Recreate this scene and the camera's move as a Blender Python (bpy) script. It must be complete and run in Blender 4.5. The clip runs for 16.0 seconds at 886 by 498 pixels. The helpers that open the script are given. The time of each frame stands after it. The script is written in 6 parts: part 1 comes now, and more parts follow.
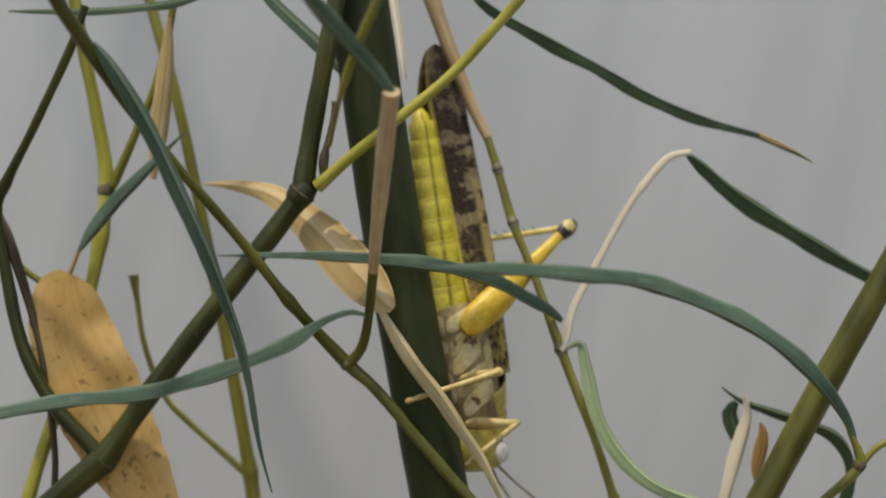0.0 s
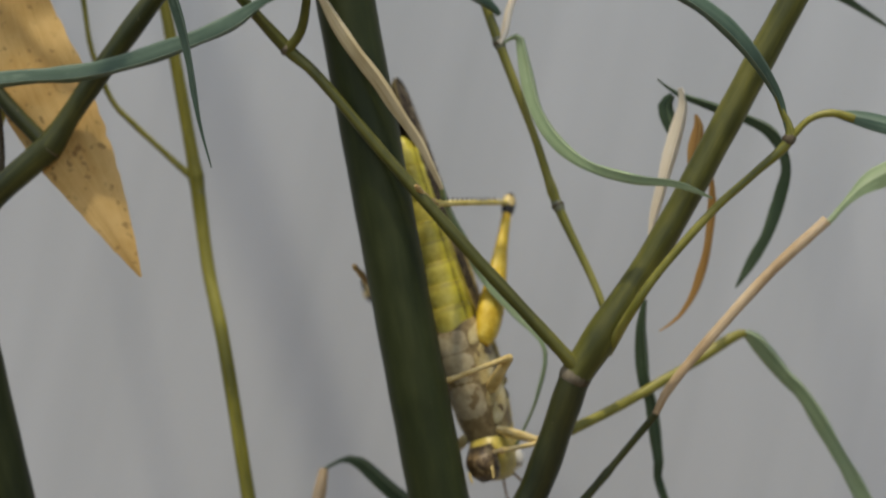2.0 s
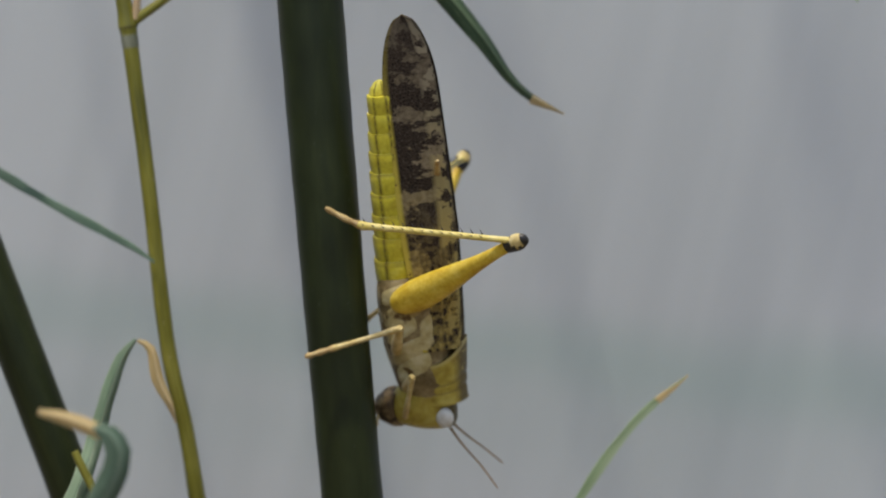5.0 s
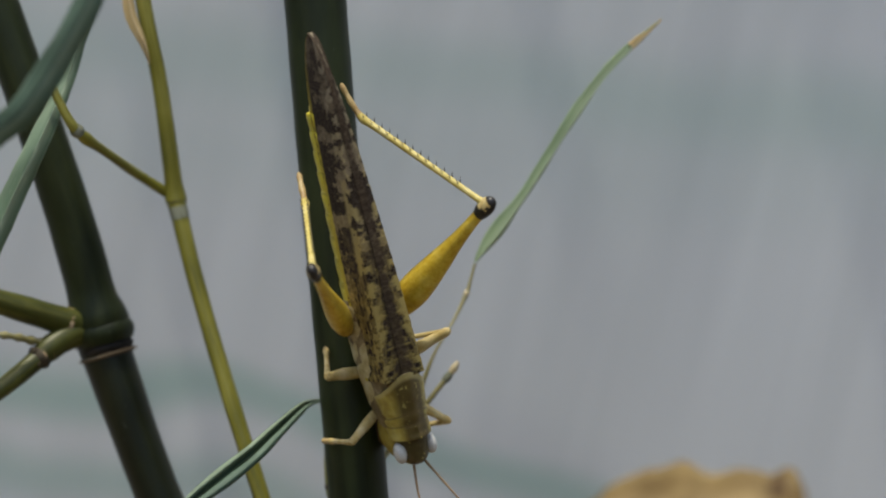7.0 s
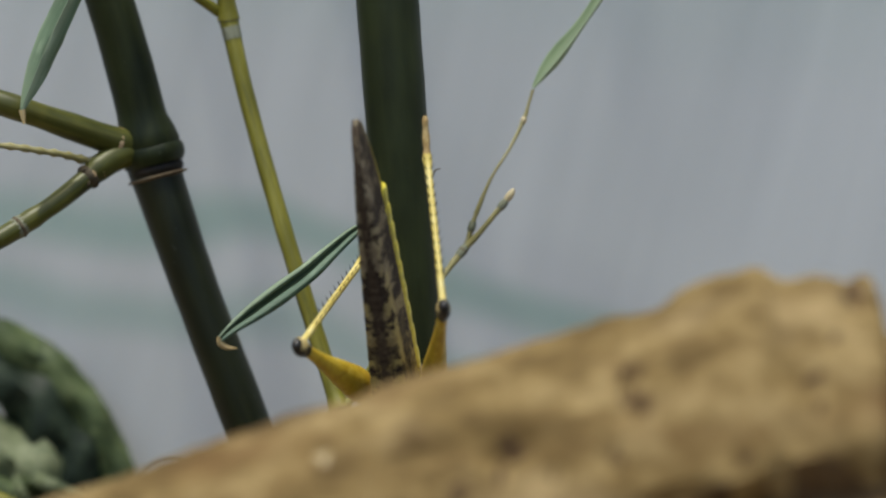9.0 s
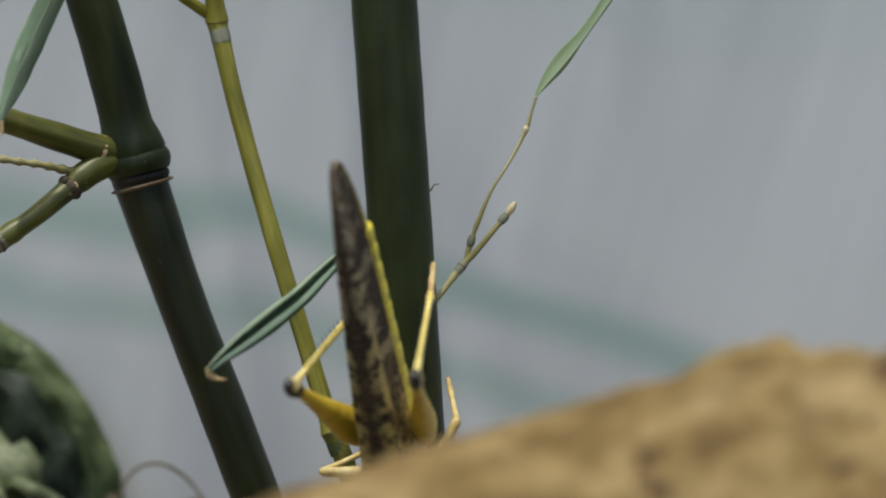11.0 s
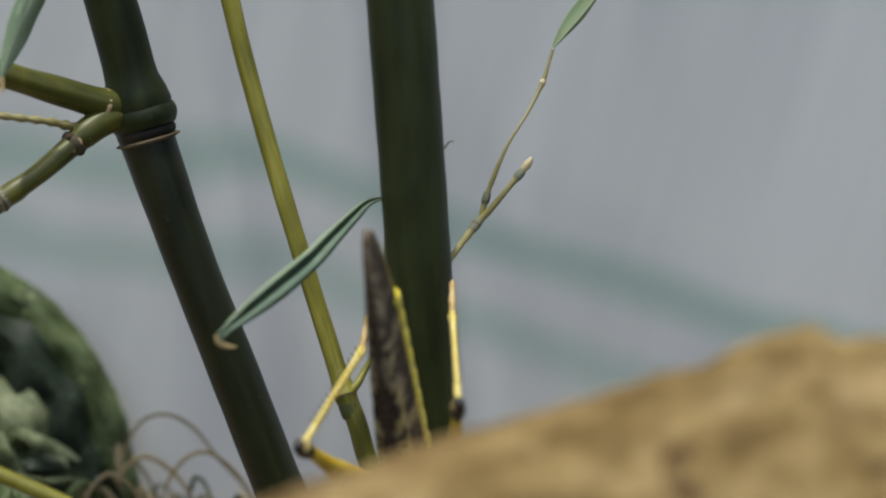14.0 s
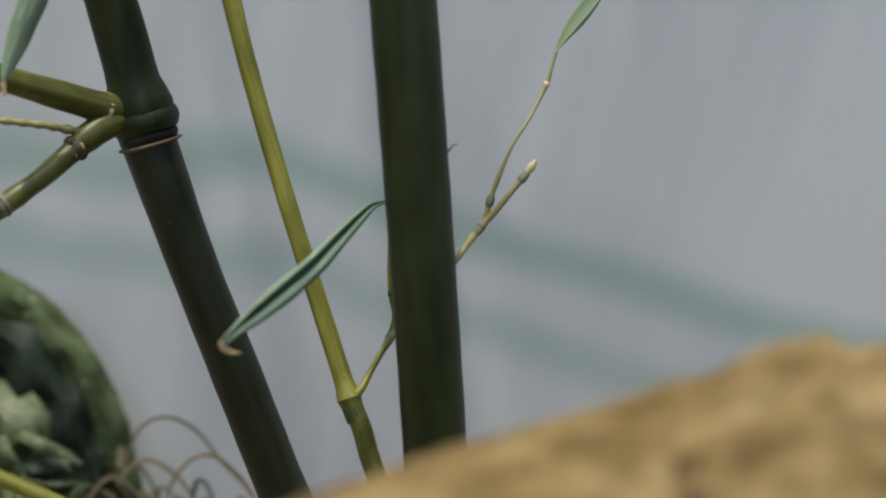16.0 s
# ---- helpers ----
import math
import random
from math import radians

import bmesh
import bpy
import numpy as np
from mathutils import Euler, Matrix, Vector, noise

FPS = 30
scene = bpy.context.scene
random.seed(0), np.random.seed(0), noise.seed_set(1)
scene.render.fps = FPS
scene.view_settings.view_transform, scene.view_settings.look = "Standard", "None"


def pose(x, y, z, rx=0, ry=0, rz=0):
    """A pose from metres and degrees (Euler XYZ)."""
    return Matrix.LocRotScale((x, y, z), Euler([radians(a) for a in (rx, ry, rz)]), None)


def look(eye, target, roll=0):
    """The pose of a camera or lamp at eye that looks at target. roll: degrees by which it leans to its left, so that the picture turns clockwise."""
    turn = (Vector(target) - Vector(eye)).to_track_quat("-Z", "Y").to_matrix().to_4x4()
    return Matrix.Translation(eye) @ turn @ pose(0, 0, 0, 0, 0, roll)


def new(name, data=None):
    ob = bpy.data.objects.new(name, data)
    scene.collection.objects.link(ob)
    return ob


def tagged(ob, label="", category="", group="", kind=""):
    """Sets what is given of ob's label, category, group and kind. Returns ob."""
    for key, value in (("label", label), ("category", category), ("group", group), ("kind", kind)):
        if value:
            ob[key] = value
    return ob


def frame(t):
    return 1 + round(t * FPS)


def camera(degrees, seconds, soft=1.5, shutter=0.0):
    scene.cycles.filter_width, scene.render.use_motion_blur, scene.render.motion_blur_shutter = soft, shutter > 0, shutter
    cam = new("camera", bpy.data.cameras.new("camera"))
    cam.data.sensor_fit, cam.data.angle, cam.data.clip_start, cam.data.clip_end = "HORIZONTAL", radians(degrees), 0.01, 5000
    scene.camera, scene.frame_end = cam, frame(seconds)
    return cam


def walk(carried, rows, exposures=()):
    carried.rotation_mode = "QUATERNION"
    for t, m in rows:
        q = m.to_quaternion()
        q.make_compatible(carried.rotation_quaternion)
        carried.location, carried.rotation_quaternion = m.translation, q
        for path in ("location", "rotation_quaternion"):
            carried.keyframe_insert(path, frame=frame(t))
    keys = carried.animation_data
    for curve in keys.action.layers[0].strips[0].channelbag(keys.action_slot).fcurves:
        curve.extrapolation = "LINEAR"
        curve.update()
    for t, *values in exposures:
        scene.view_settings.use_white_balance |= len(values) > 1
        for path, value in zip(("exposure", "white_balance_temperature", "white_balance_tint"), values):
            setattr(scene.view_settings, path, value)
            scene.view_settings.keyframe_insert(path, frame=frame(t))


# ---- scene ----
MM = 0.001

# ---- camera: a hand-held telephoto close-up that follows the insect down the cane ----
cam = camera(24.0, 16.0, 2.0, 0.35)
cam.data.dof.use_dof = True
cam.data.dof.focus_distance = 0.317
cam.data.dof.aperture_fstop = 11.5
# seconds, place in metres, yaw, pitch, roll in degrees
PATH = [
    (0, 0.00054, -0.33090, 0.00034, -1.076, -2.643, -0.145),
    (0.5, 0.00193, -0.33121, -0.01335, -1.265, -2.328, -0.473),
    (1, -0.00206, -0.33399, -0.02646, -1.235, -2.363, -0.284),
    (1.5, 0.00364, -0.33813, -0.03797, -1.147, -2.446, -0.164),
    (2, 0.01142, -0.33861, -0.05070, -0.822, -2.324, -0.279),
    (2.5, 0.01438, -0.33971, -0.06497, -0.610, -2.288, -0.190),
    (3, 0.02007, -0.33974, -0.08478, -0.613, -2.084, -0.244),
    (3.5, 0.02140, -0.33807, -0.10701, -0.188, -2.632, -0.038),
    (4, 0.03269, -0.33434, -0.12092, 1.051, -3.362, -0.190),
    (4.5, 0.05001, -0.33190, -0.13169, 2.346, -4.291, -0.679),
    (5, 0.05704, -0.33164, -0.14843, 2.943, -4.552, -0.667),
    (5.2, 0.05704, -0.33164, -0.15490, 2.943, -4.552, -0.667),
    (7.3, 0.05325, -0.33580, -0.23290, 1.642, -0.732, -0.198),
    (7.5, 0.05221, -0.33473, -0.23366, 1.710, -0.997, 0.001),
    (8, 0.04910, -0.33123, -0.23764, 2.234, -2.973, 0.323),
    (8.5, 0.04957, -0.33157, -0.24003, 2.528, -4.141, 0.325),
    (9, 0.04999, -0.32968, -0.23925, 2.634, -3.920, 0.625),
    (11.5, 0.04468, -0.31299, -0.22170, 1.952, -6.841, 0.992),
    (12, 0.04371, -0.31377, -0.22207, 2.004, -6.732, 0.886),
    (12.5, 0.04484, -0.31169, -0.22180, 2.095, -6.743, 0.854),
    (13, 0.04441, -0.30822, -0.21864, 2.004, -7.478, 0.882),
    (13.5, 0.04289, -0.30400, -0.21503, 1.882, -8.463, 1.001),
    (14, 0.04400, -0.30482, -0.21500, 2.063, -9.421, 0.947),
    (14.5, 0.04482, -0.30412, -0.21608, 2.192, -9.359, 0.724),
    (15, 0.04233, -0.30417, -0.21451, 1.919, -9.526, 1.077),
    (15.5, 0.04329, -0.30378, -0.21520, 1.886, -9.348, 0.843),
    (16, 0.04281, -0.30337, -0.21340, 1.963, -9.667, 0.729),
]
walk(cam, [(t, pose(x, y, z, 90 + pitch, 0, yaw) @ pose(0, 0, 0, 0, 0, roll)) for t, x, y, z, yaw, pitch, roll in PATH],
     exposures=[(0.0, 0.54, 7550.0, 10.0), (3.0, 0.56, 7200.0, 10.0), (5.2, 0.69, 6850.0, 9.0), (7.5, 0.66, 6700.0, 7.0), (9.0, 0.79, 6620.0, 5.5), (16.0, 0.83, 6650.0, 6.0)])

# ---- light: bright overcast sky over an open-topped enclosure ----
SUN_ELEV, SUN_FROM = 75.0, (-0.45, -1.0)  # degrees; the side that it comes from in plan
world = bpy.data.worlds.new("sky")
scene.world = world
world.use_nodes = True
wn = world.node_tree
sky = wn.nodes.new("ShaderNodeTexSky")
sky.sky_type = "NISHITA"
sky.sun_disc = False
sky.dust_density, sky.air_density, sky.ozone_density = 2.0, 1.0, 0.8
sky.sun_elevation = radians(SUN_ELEV)
sky.sun_rotation = math.atan2(SUN_FROM[0], SUN_FROM[1])
wn.links.new(sky.outputs[0], wn.nodes["Background"].inputs[0])
wn.nodes["Background"].inputs[1].default_value = 0.160
sun = new("sun", bpy.data.lights.new("sun", "SUN"))
sun.data.energy, sun.data.angle, sun.data.color = 1.8, radians(1.8), (1.0, 0.97, 0.89)
e = radians(SUN_ELEV)
fx, fy = Vector(SUN_FROM).normalized()
sun.matrix_world = look((fx * math.cos(e) * 2, fy * math.cos(e) * 2, math.sin(e) * 2), (0, 0, 0))


# ---- materials ----
def material(name, rough=0.5, **spec):
    m = bpy.data.materials.new(name)
    m.use_nodes = True
    b = m.node_tree.nodes["Principled BSDF"]
    b.inputs["Roughness"].default_value = rough
    for k, v in spec.items():
        b.inputs[k.replace("_", " ")].default_value = v
    return m, m.node_tree, b


def coords(nt, kind="Object", scale=(1, 1, 1)):
    tc, mp = nt.nodes.new("ShaderNodeTexCoord"), nt.nodes.new("ShaderNodeMapping")
    mp.inputs["Scale"].default_value = scale
    nt.links.new(tc.outputs[kind], mp.inputs[0])
    return mp.outputs[0]


def noise_tex(nt, vec, scale, detail=4.0, rough=0.55):
    n = nt.nodes.new("ShaderNodeTexNoise")
    n.inputs["Scale"].default_value, n.inputs["Detail"].default_value, n.inputs["Roughness"].default_value = scale, detail, rough
    nt.links.new(vec, n.inputs["Vector"])
    return n.outputs["Fac"]


def ramp(nt, fac, stops, interp="LINEAR"):
    r = nt.nodes.new("ShaderNodeValToRGB")
    r.color_ramp.interpolation = interp
    while len(r.color_ramp.elements) < len(stops):
        r.color_ramp.elements.new(0.5)
    for el, (p, c) in zip(r.color_ramp.elements, stops):
        el.position, el.color = p, (*c, 1)
    nt.links.new(fac, r.inputs[0])
    return r.outputs[0]


def mix(nt, fac, a, b, mode="MIX"):
    m = nt.nodes.new("ShaderNodeMix")
    m.data_type, m.blend_type = "RGBA", mode
    for sock, v in ((m.inputs[0], fac), (m.inputs[6], a), (m.inputs[7], b)):
        if isinstance(v, (int, float)):
            sock.default_value = v
        elif isinstance(v, tuple):
            sock.default_value = (*v, 1)
        else:
            nt.links.new(v, sock)
    return m.outputs[2]


def bump(nt, b, height, strength, dist):
    n = nt.nodes.new("ShaderNodeBump")
    n.inputs["Strength"].default_value, n.inputs["Distance"].default_value = strength, dist
    nt.links.new(height, n.inputs["Height"])
    nt.links.new(n.outputs[0], b.inputs["Normal"])


def plant_mat(name, dark, mid, light, rough=0.45, streak=30.0, spec=0.4, bumpy=0.3, spots=None, trans=0.0):
    """Skin of a plant: fine lengthwise streaks and larger uneven patches of three colours, with scattered specks."""
    m, nt, b = material(name, rough)
    uv = coords(nt, "UV", (0.05, 1.0, 1.0))
    fine = noise_tex(nt, coords(nt, "UV", (0.06, streak, 1)), 1.0, 5, 0.6)
    patch = noise_tex(nt, coords(nt, "Object", (1, 1, 0.5)), 120.0, 3, 0.55)
    c1 = ramp(nt, fine, [(0.36, dark), (0.5, mid), (0.64, light)])
    c2 = ramp(nt, patch, [(0.36, dark), (0.5, mid), (0.66, light)])
    col = mix(nt, 0.55, c1, c2)
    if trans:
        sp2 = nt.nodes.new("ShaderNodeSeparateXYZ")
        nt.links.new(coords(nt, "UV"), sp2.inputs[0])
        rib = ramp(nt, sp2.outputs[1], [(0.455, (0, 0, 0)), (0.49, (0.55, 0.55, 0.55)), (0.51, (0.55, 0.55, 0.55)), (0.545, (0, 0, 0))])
        # pale edges and rib, with light and shade of the fold painted in
        edge_fold_shade = ramp(nt, sp2.outputs[1], [(0.0, light), (0.09, mid), (0.30, mid), (0.47, dark), (0.50, light), (0.58, light), (0.80, mid), (0.93, dark), (1.0, light)])
        col = mix(nt, 0.6, mix(nt, rib, col, light), edge_fold_shade)
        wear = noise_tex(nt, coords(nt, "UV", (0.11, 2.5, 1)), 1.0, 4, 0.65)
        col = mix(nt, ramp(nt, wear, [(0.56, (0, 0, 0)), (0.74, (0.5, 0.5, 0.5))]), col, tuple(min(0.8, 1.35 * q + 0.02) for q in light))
    if spots:
        sp = noise_tex(nt, coords(nt), 900.0, 2, 0.5)
        col = mix(nt, ramp(nt, sp, [(0.72, (0, 0, 0)), (0.78, (0.7, 0.7, 0.7))]), col, spots)
    nt.links.new(col, b.inputs["Base Color"])
    b.inputs["Specular IOR Level"].default_value = spec
    bump(nt, b, fine, bumpy, 0.0002)
    if trans:
        b.inputs["Transmission Weight"].default_value = 0.0
        t, ms = nt.nodes.new("ShaderNodeBsdfTranslucent"), nt.nodes.new("ShaderNodeMixShader")
        nt.links.new(col, t.inputs[0])
        ms.inputs[0].default_value = trans
        nt.links.new(b.outputs[0], ms.inputs[1])
        nt.links.new(t.outputs[0], ms.inputs[2])
        nt.links.new(ms.outputs[0], nt.nodes["Material Output"].inputs[0])
    return m


CANE = plant_mat("dark_cane", (0.015, 0.021, 0.005), (0.025, 0.033, 0.008), (0.040, 0.048, 0.014), 0.5, 14, 0.22, 0.15, (0.05, 0.06, 0.035))
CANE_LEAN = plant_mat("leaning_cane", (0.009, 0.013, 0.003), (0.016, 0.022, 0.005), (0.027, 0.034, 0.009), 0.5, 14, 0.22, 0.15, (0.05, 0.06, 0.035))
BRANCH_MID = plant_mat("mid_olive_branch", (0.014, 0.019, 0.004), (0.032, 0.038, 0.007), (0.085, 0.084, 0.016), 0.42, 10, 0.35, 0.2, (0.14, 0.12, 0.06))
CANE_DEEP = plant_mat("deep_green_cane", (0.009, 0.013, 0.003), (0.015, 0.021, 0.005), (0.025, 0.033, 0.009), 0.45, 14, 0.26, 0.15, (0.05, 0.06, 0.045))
BRANCH = plant_mat("olive_branch", (0.028, 0.032, 0.005), (0.066, 0.069, 0.010), (0.138, 0.130, 0.022), 0.42, 10, 0.35, 0.2, (0.16, 0.14, 0.06))
BRANCH_DARK = plant_mat("dark_branch", (0.010, 0.015, 0.005), (0.020, 0.025, 0.006), (0.052, 0.052, 0.011), 0.42, 10, 0.35, 0.2, (0.12, 0.11, 0.06))
STEM = plant_mat("yellow_olive_stem", (0.085, 0.083, 0.009), (0.165, 0.153, 0.017), (0.290, 0.265, 0.050), 0.42, 8, 0.35, 0.2, (0.34, 0.30, 0.14))
NODE = plant_mat("node_scar", (0.030, 0.022, 0.012), (0.085, 0.065, 0.036), (0.22, 0.19, 0.13), 0.7, 6, 0.2, 0.8)
NODE_DARK = plant_mat("dark_node_band", (0.006, 0.006, 0.004), (0.014, 0.011, 0.007), (0.036, 0.028, 0.018), 0.6, 6, 0.2, 0.6)
SCAR = plant_mat("node_ridge", (0.06, 0.042, 0.025), (0.12, 0.09, 0.055), (0.20, 0.16, 0.10), 0.75, 6, 0.15, 0.8)
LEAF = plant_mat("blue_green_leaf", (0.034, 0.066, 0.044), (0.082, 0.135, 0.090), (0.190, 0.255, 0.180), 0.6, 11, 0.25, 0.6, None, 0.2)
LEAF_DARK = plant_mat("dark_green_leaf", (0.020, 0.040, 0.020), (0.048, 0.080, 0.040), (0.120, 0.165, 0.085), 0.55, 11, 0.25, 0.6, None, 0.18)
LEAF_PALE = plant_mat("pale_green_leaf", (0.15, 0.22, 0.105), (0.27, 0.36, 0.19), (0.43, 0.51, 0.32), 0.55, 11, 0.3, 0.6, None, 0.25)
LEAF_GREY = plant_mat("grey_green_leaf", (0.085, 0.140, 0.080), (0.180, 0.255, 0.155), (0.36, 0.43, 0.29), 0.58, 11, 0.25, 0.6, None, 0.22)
STEM_YELLOW = plant_mat("bright_yellow_stem", (0.15, 0.14, 0.013), (0.28, 0.26, 0.030), (0.44, 0.41, 0.09), 0.42, 8, 0.35, 0.2, (0.40, 0.36, 0.18))
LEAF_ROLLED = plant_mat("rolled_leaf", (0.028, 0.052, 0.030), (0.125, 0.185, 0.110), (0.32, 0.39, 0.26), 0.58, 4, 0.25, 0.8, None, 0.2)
TWIG_GREEN = plant_mat("green_twig", (0.070, 0.075, 0.010), (0.155, 0.150, 0.021), (0.290, 0.265, 0.065), 0.42, 8, 0.35, 0.2, (0.30, 0.27, 0.14))
TWIG_TAN = plant_mat("tan_twig", (0.13, 0.115, 0.035), (0.24, 0.21, 0.08), (0.42, 0.38, 0.19), 0.5, 8, 0.3, 0.3, (0.45, 0.42, 0.28))
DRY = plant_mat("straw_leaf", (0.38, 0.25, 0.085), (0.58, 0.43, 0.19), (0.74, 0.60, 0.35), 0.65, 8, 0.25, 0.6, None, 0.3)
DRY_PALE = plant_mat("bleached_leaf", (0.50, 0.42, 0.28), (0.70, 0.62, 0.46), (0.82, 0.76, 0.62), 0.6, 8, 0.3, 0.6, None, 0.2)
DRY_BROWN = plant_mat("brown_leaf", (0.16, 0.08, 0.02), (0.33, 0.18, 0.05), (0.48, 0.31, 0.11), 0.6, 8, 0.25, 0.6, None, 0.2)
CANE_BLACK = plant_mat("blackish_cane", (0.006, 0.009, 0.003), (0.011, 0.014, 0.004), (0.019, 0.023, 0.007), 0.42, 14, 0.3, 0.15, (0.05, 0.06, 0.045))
RIM = plant_mat("pale_green_rim", (0.020, 0.028, 0.008), (0.034, 0.044, 0.013), (0.060, 0.072, 0.026), 0.5, 10, 0.25, 0.3)
SPECK = plant_mat("grey_speck", (0.04, 0.055, 0.04), (0.075, 0.095, 0.07), (0.13, 0.15, 0.11), 0.8, 6, 0.1, 0.6)
STRAW = plant_mat("pale_straw", (0.34, 0.265, 0.125), (0.49, 0.405, 0.23), (0.66, 0.57, 0.39), 0.6, 8, 0.3, 0.6)
SHEATH = plant_mat("tan_sheath", (0.27, 0.175, 0.085), (0.42, 0.30, 0.165), (0.58, 0.46, 0.30), 0.6, 10, 0.25, 0.5)


def spotted_mat():
    m, nt, b = material("spotted_dry_leaf", 0.62)
    fine = noise_tex(nt, coords(nt, "UV", (0.05, 12, 1)), 1.0, 5, 0.6)
    patch = noise_tex(nt, coords(nt), 90.0, 4, 0.6)
    col = mix(nt, 0.5, ramp(nt, fine, [(0.3, (0.54, 0.33, 0.095)), (0.7, (0.74, 0.52, 0.20))]),
              ramp(nt, patch, [(0.35, (0.50, 0.28, 0.07)), (0.65, (0.80, 0.57, 0.24))]))
    sp = noise_tex(nt, coords(nt), 640.0, 2, 0.5)
    col = mix(nt, ramp(nt, sp, [(0.62, (0, 0, 0)), (0.72, (0.6, 0.6, 0.6))]), col, (0.16, 0.075, 0.02))
    nt.links.new(col, b.inputs["Base Color"])
    b.inputs["Specular IOR Level"].default_value = 0.25
    bump(nt, b, fine, 0.5, 0.0003)
    t, ms = nt.nodes.new("ShaderNodeBsdfTranslucent"), nt.nodes.new("ShaderNodeMixShader")
    nt.links.new(col, t.inputs[0])
    ms.inputs[0].default_value = 0.25
    nt.links.new(b.outputs[0], ms.inputs[1])
    nt.links.new(t.outputs[0], ms.inputs[2])
    nt.links.new(ms.outputs[0], nt.nodes["Material Output"].inputs[0])
    return m


SPOTTED = spotted_mat()


def wall_mat():
    """Grey-white rendered board with broad faint streaks of painted-in shadow and a few smears of washed-out green
    paint.
    """
    m, nt, b = material("painted_board", 0.85)
    pos = coords(nt, "Object")
    big = noise_tex(nt, coords(nt, "Object", (1, 1, 0.35)), 9.0, 3, 0.5)
    fine = noise_tex(nt, pos, 500.0, 4, 0.6)
    col = ramp(nt, big, [(0.3, (0.425, 0.445, 0.443)), (0.7, (0.495, 0.515, 0.512))])
    # long thin leaning stem shadows painted into the board colour, and broader ones
    lean = nt.nodes.new("ShaderNodeMapping")
    lean.inputs["Rotation"].default_value = (0, radians(-14), 0)
    nt.links.new(pos, lean.inputs[0])
    for sc, amount in (((75, 1, 5), 0.16), ((30, 1, 3), 0.22)):
        stretch = nt.nodes.new("ShaderNodeMapping")
        stretch.inputs["Scale"].default_value = sc
        nt.links.new(lean.outputs[0], stretch.inputs[0])
        runs = noise_tex(nt, stretch.outputs[0], 1.0, 3, 0.5)
        col = mix(nt, amount, col, ramp(nt, runs, [(0.35, (0.30, 0.31, 0.305)), (0.6, (0.56, 0.57, 0.56))]))
    sep = nt.nodes.new("ShaderNodeSeparateXYZ")
    nt.links.new(pos, sep.inputs[0])

    def math_node(op, a, c):
        n = nt.nodes.new("ShaderNodeMath")
        n.operation = op
        for s, v in zip(n.inputs, (a, c)):
            if isinstance(v, (int, float)):
                s.default_value = v
            else:
                nt.links.new(v, s)
        return n.outputs[0]

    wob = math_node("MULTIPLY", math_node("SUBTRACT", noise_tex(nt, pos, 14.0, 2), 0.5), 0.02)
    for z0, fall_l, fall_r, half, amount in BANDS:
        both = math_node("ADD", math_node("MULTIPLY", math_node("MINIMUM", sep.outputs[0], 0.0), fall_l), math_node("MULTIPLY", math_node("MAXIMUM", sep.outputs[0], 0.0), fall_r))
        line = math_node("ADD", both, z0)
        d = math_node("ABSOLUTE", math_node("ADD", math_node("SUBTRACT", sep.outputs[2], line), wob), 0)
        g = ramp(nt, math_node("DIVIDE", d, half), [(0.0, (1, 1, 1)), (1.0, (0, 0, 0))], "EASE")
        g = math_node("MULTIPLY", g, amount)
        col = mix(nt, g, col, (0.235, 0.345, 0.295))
    nt.links.new(col, b.inputs["Base Color"])
    b.inputs["Specular IOR Level"].default_value = 0.2
    bump(nt, b, fine, 0.25, 0.0004)
    return m


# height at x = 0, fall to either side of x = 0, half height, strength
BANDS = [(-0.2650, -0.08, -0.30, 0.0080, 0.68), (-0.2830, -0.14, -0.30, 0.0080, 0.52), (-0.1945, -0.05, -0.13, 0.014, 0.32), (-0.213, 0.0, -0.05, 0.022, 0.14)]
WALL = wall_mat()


def soil_mat():
    m, nt, b = material("sandy_soil", 0.95)
    n1, n2 = noise_tex(nt, coords(nt), 60.0, 5, 0.6), noise_tex(nt, coords(nt), 900.0, 4, 0.6)
    col = mix(nt, 0.5, ramp(nt, n1, [(0.3, (0.16, 0.11, 0.06)), (0.7, (0.32, 0.24, 0.15))]), ramp(nt, n2, [(0.3, (0.10, 0.07, 0.04)), (0.7, (0.42, 0.33, 0.22))]))
    nt.links.new(col, b.inputs["Base Color"])
    bump(nt, b, n2, 0.6, 0.002)
    return m


SOIL = soil_mat()


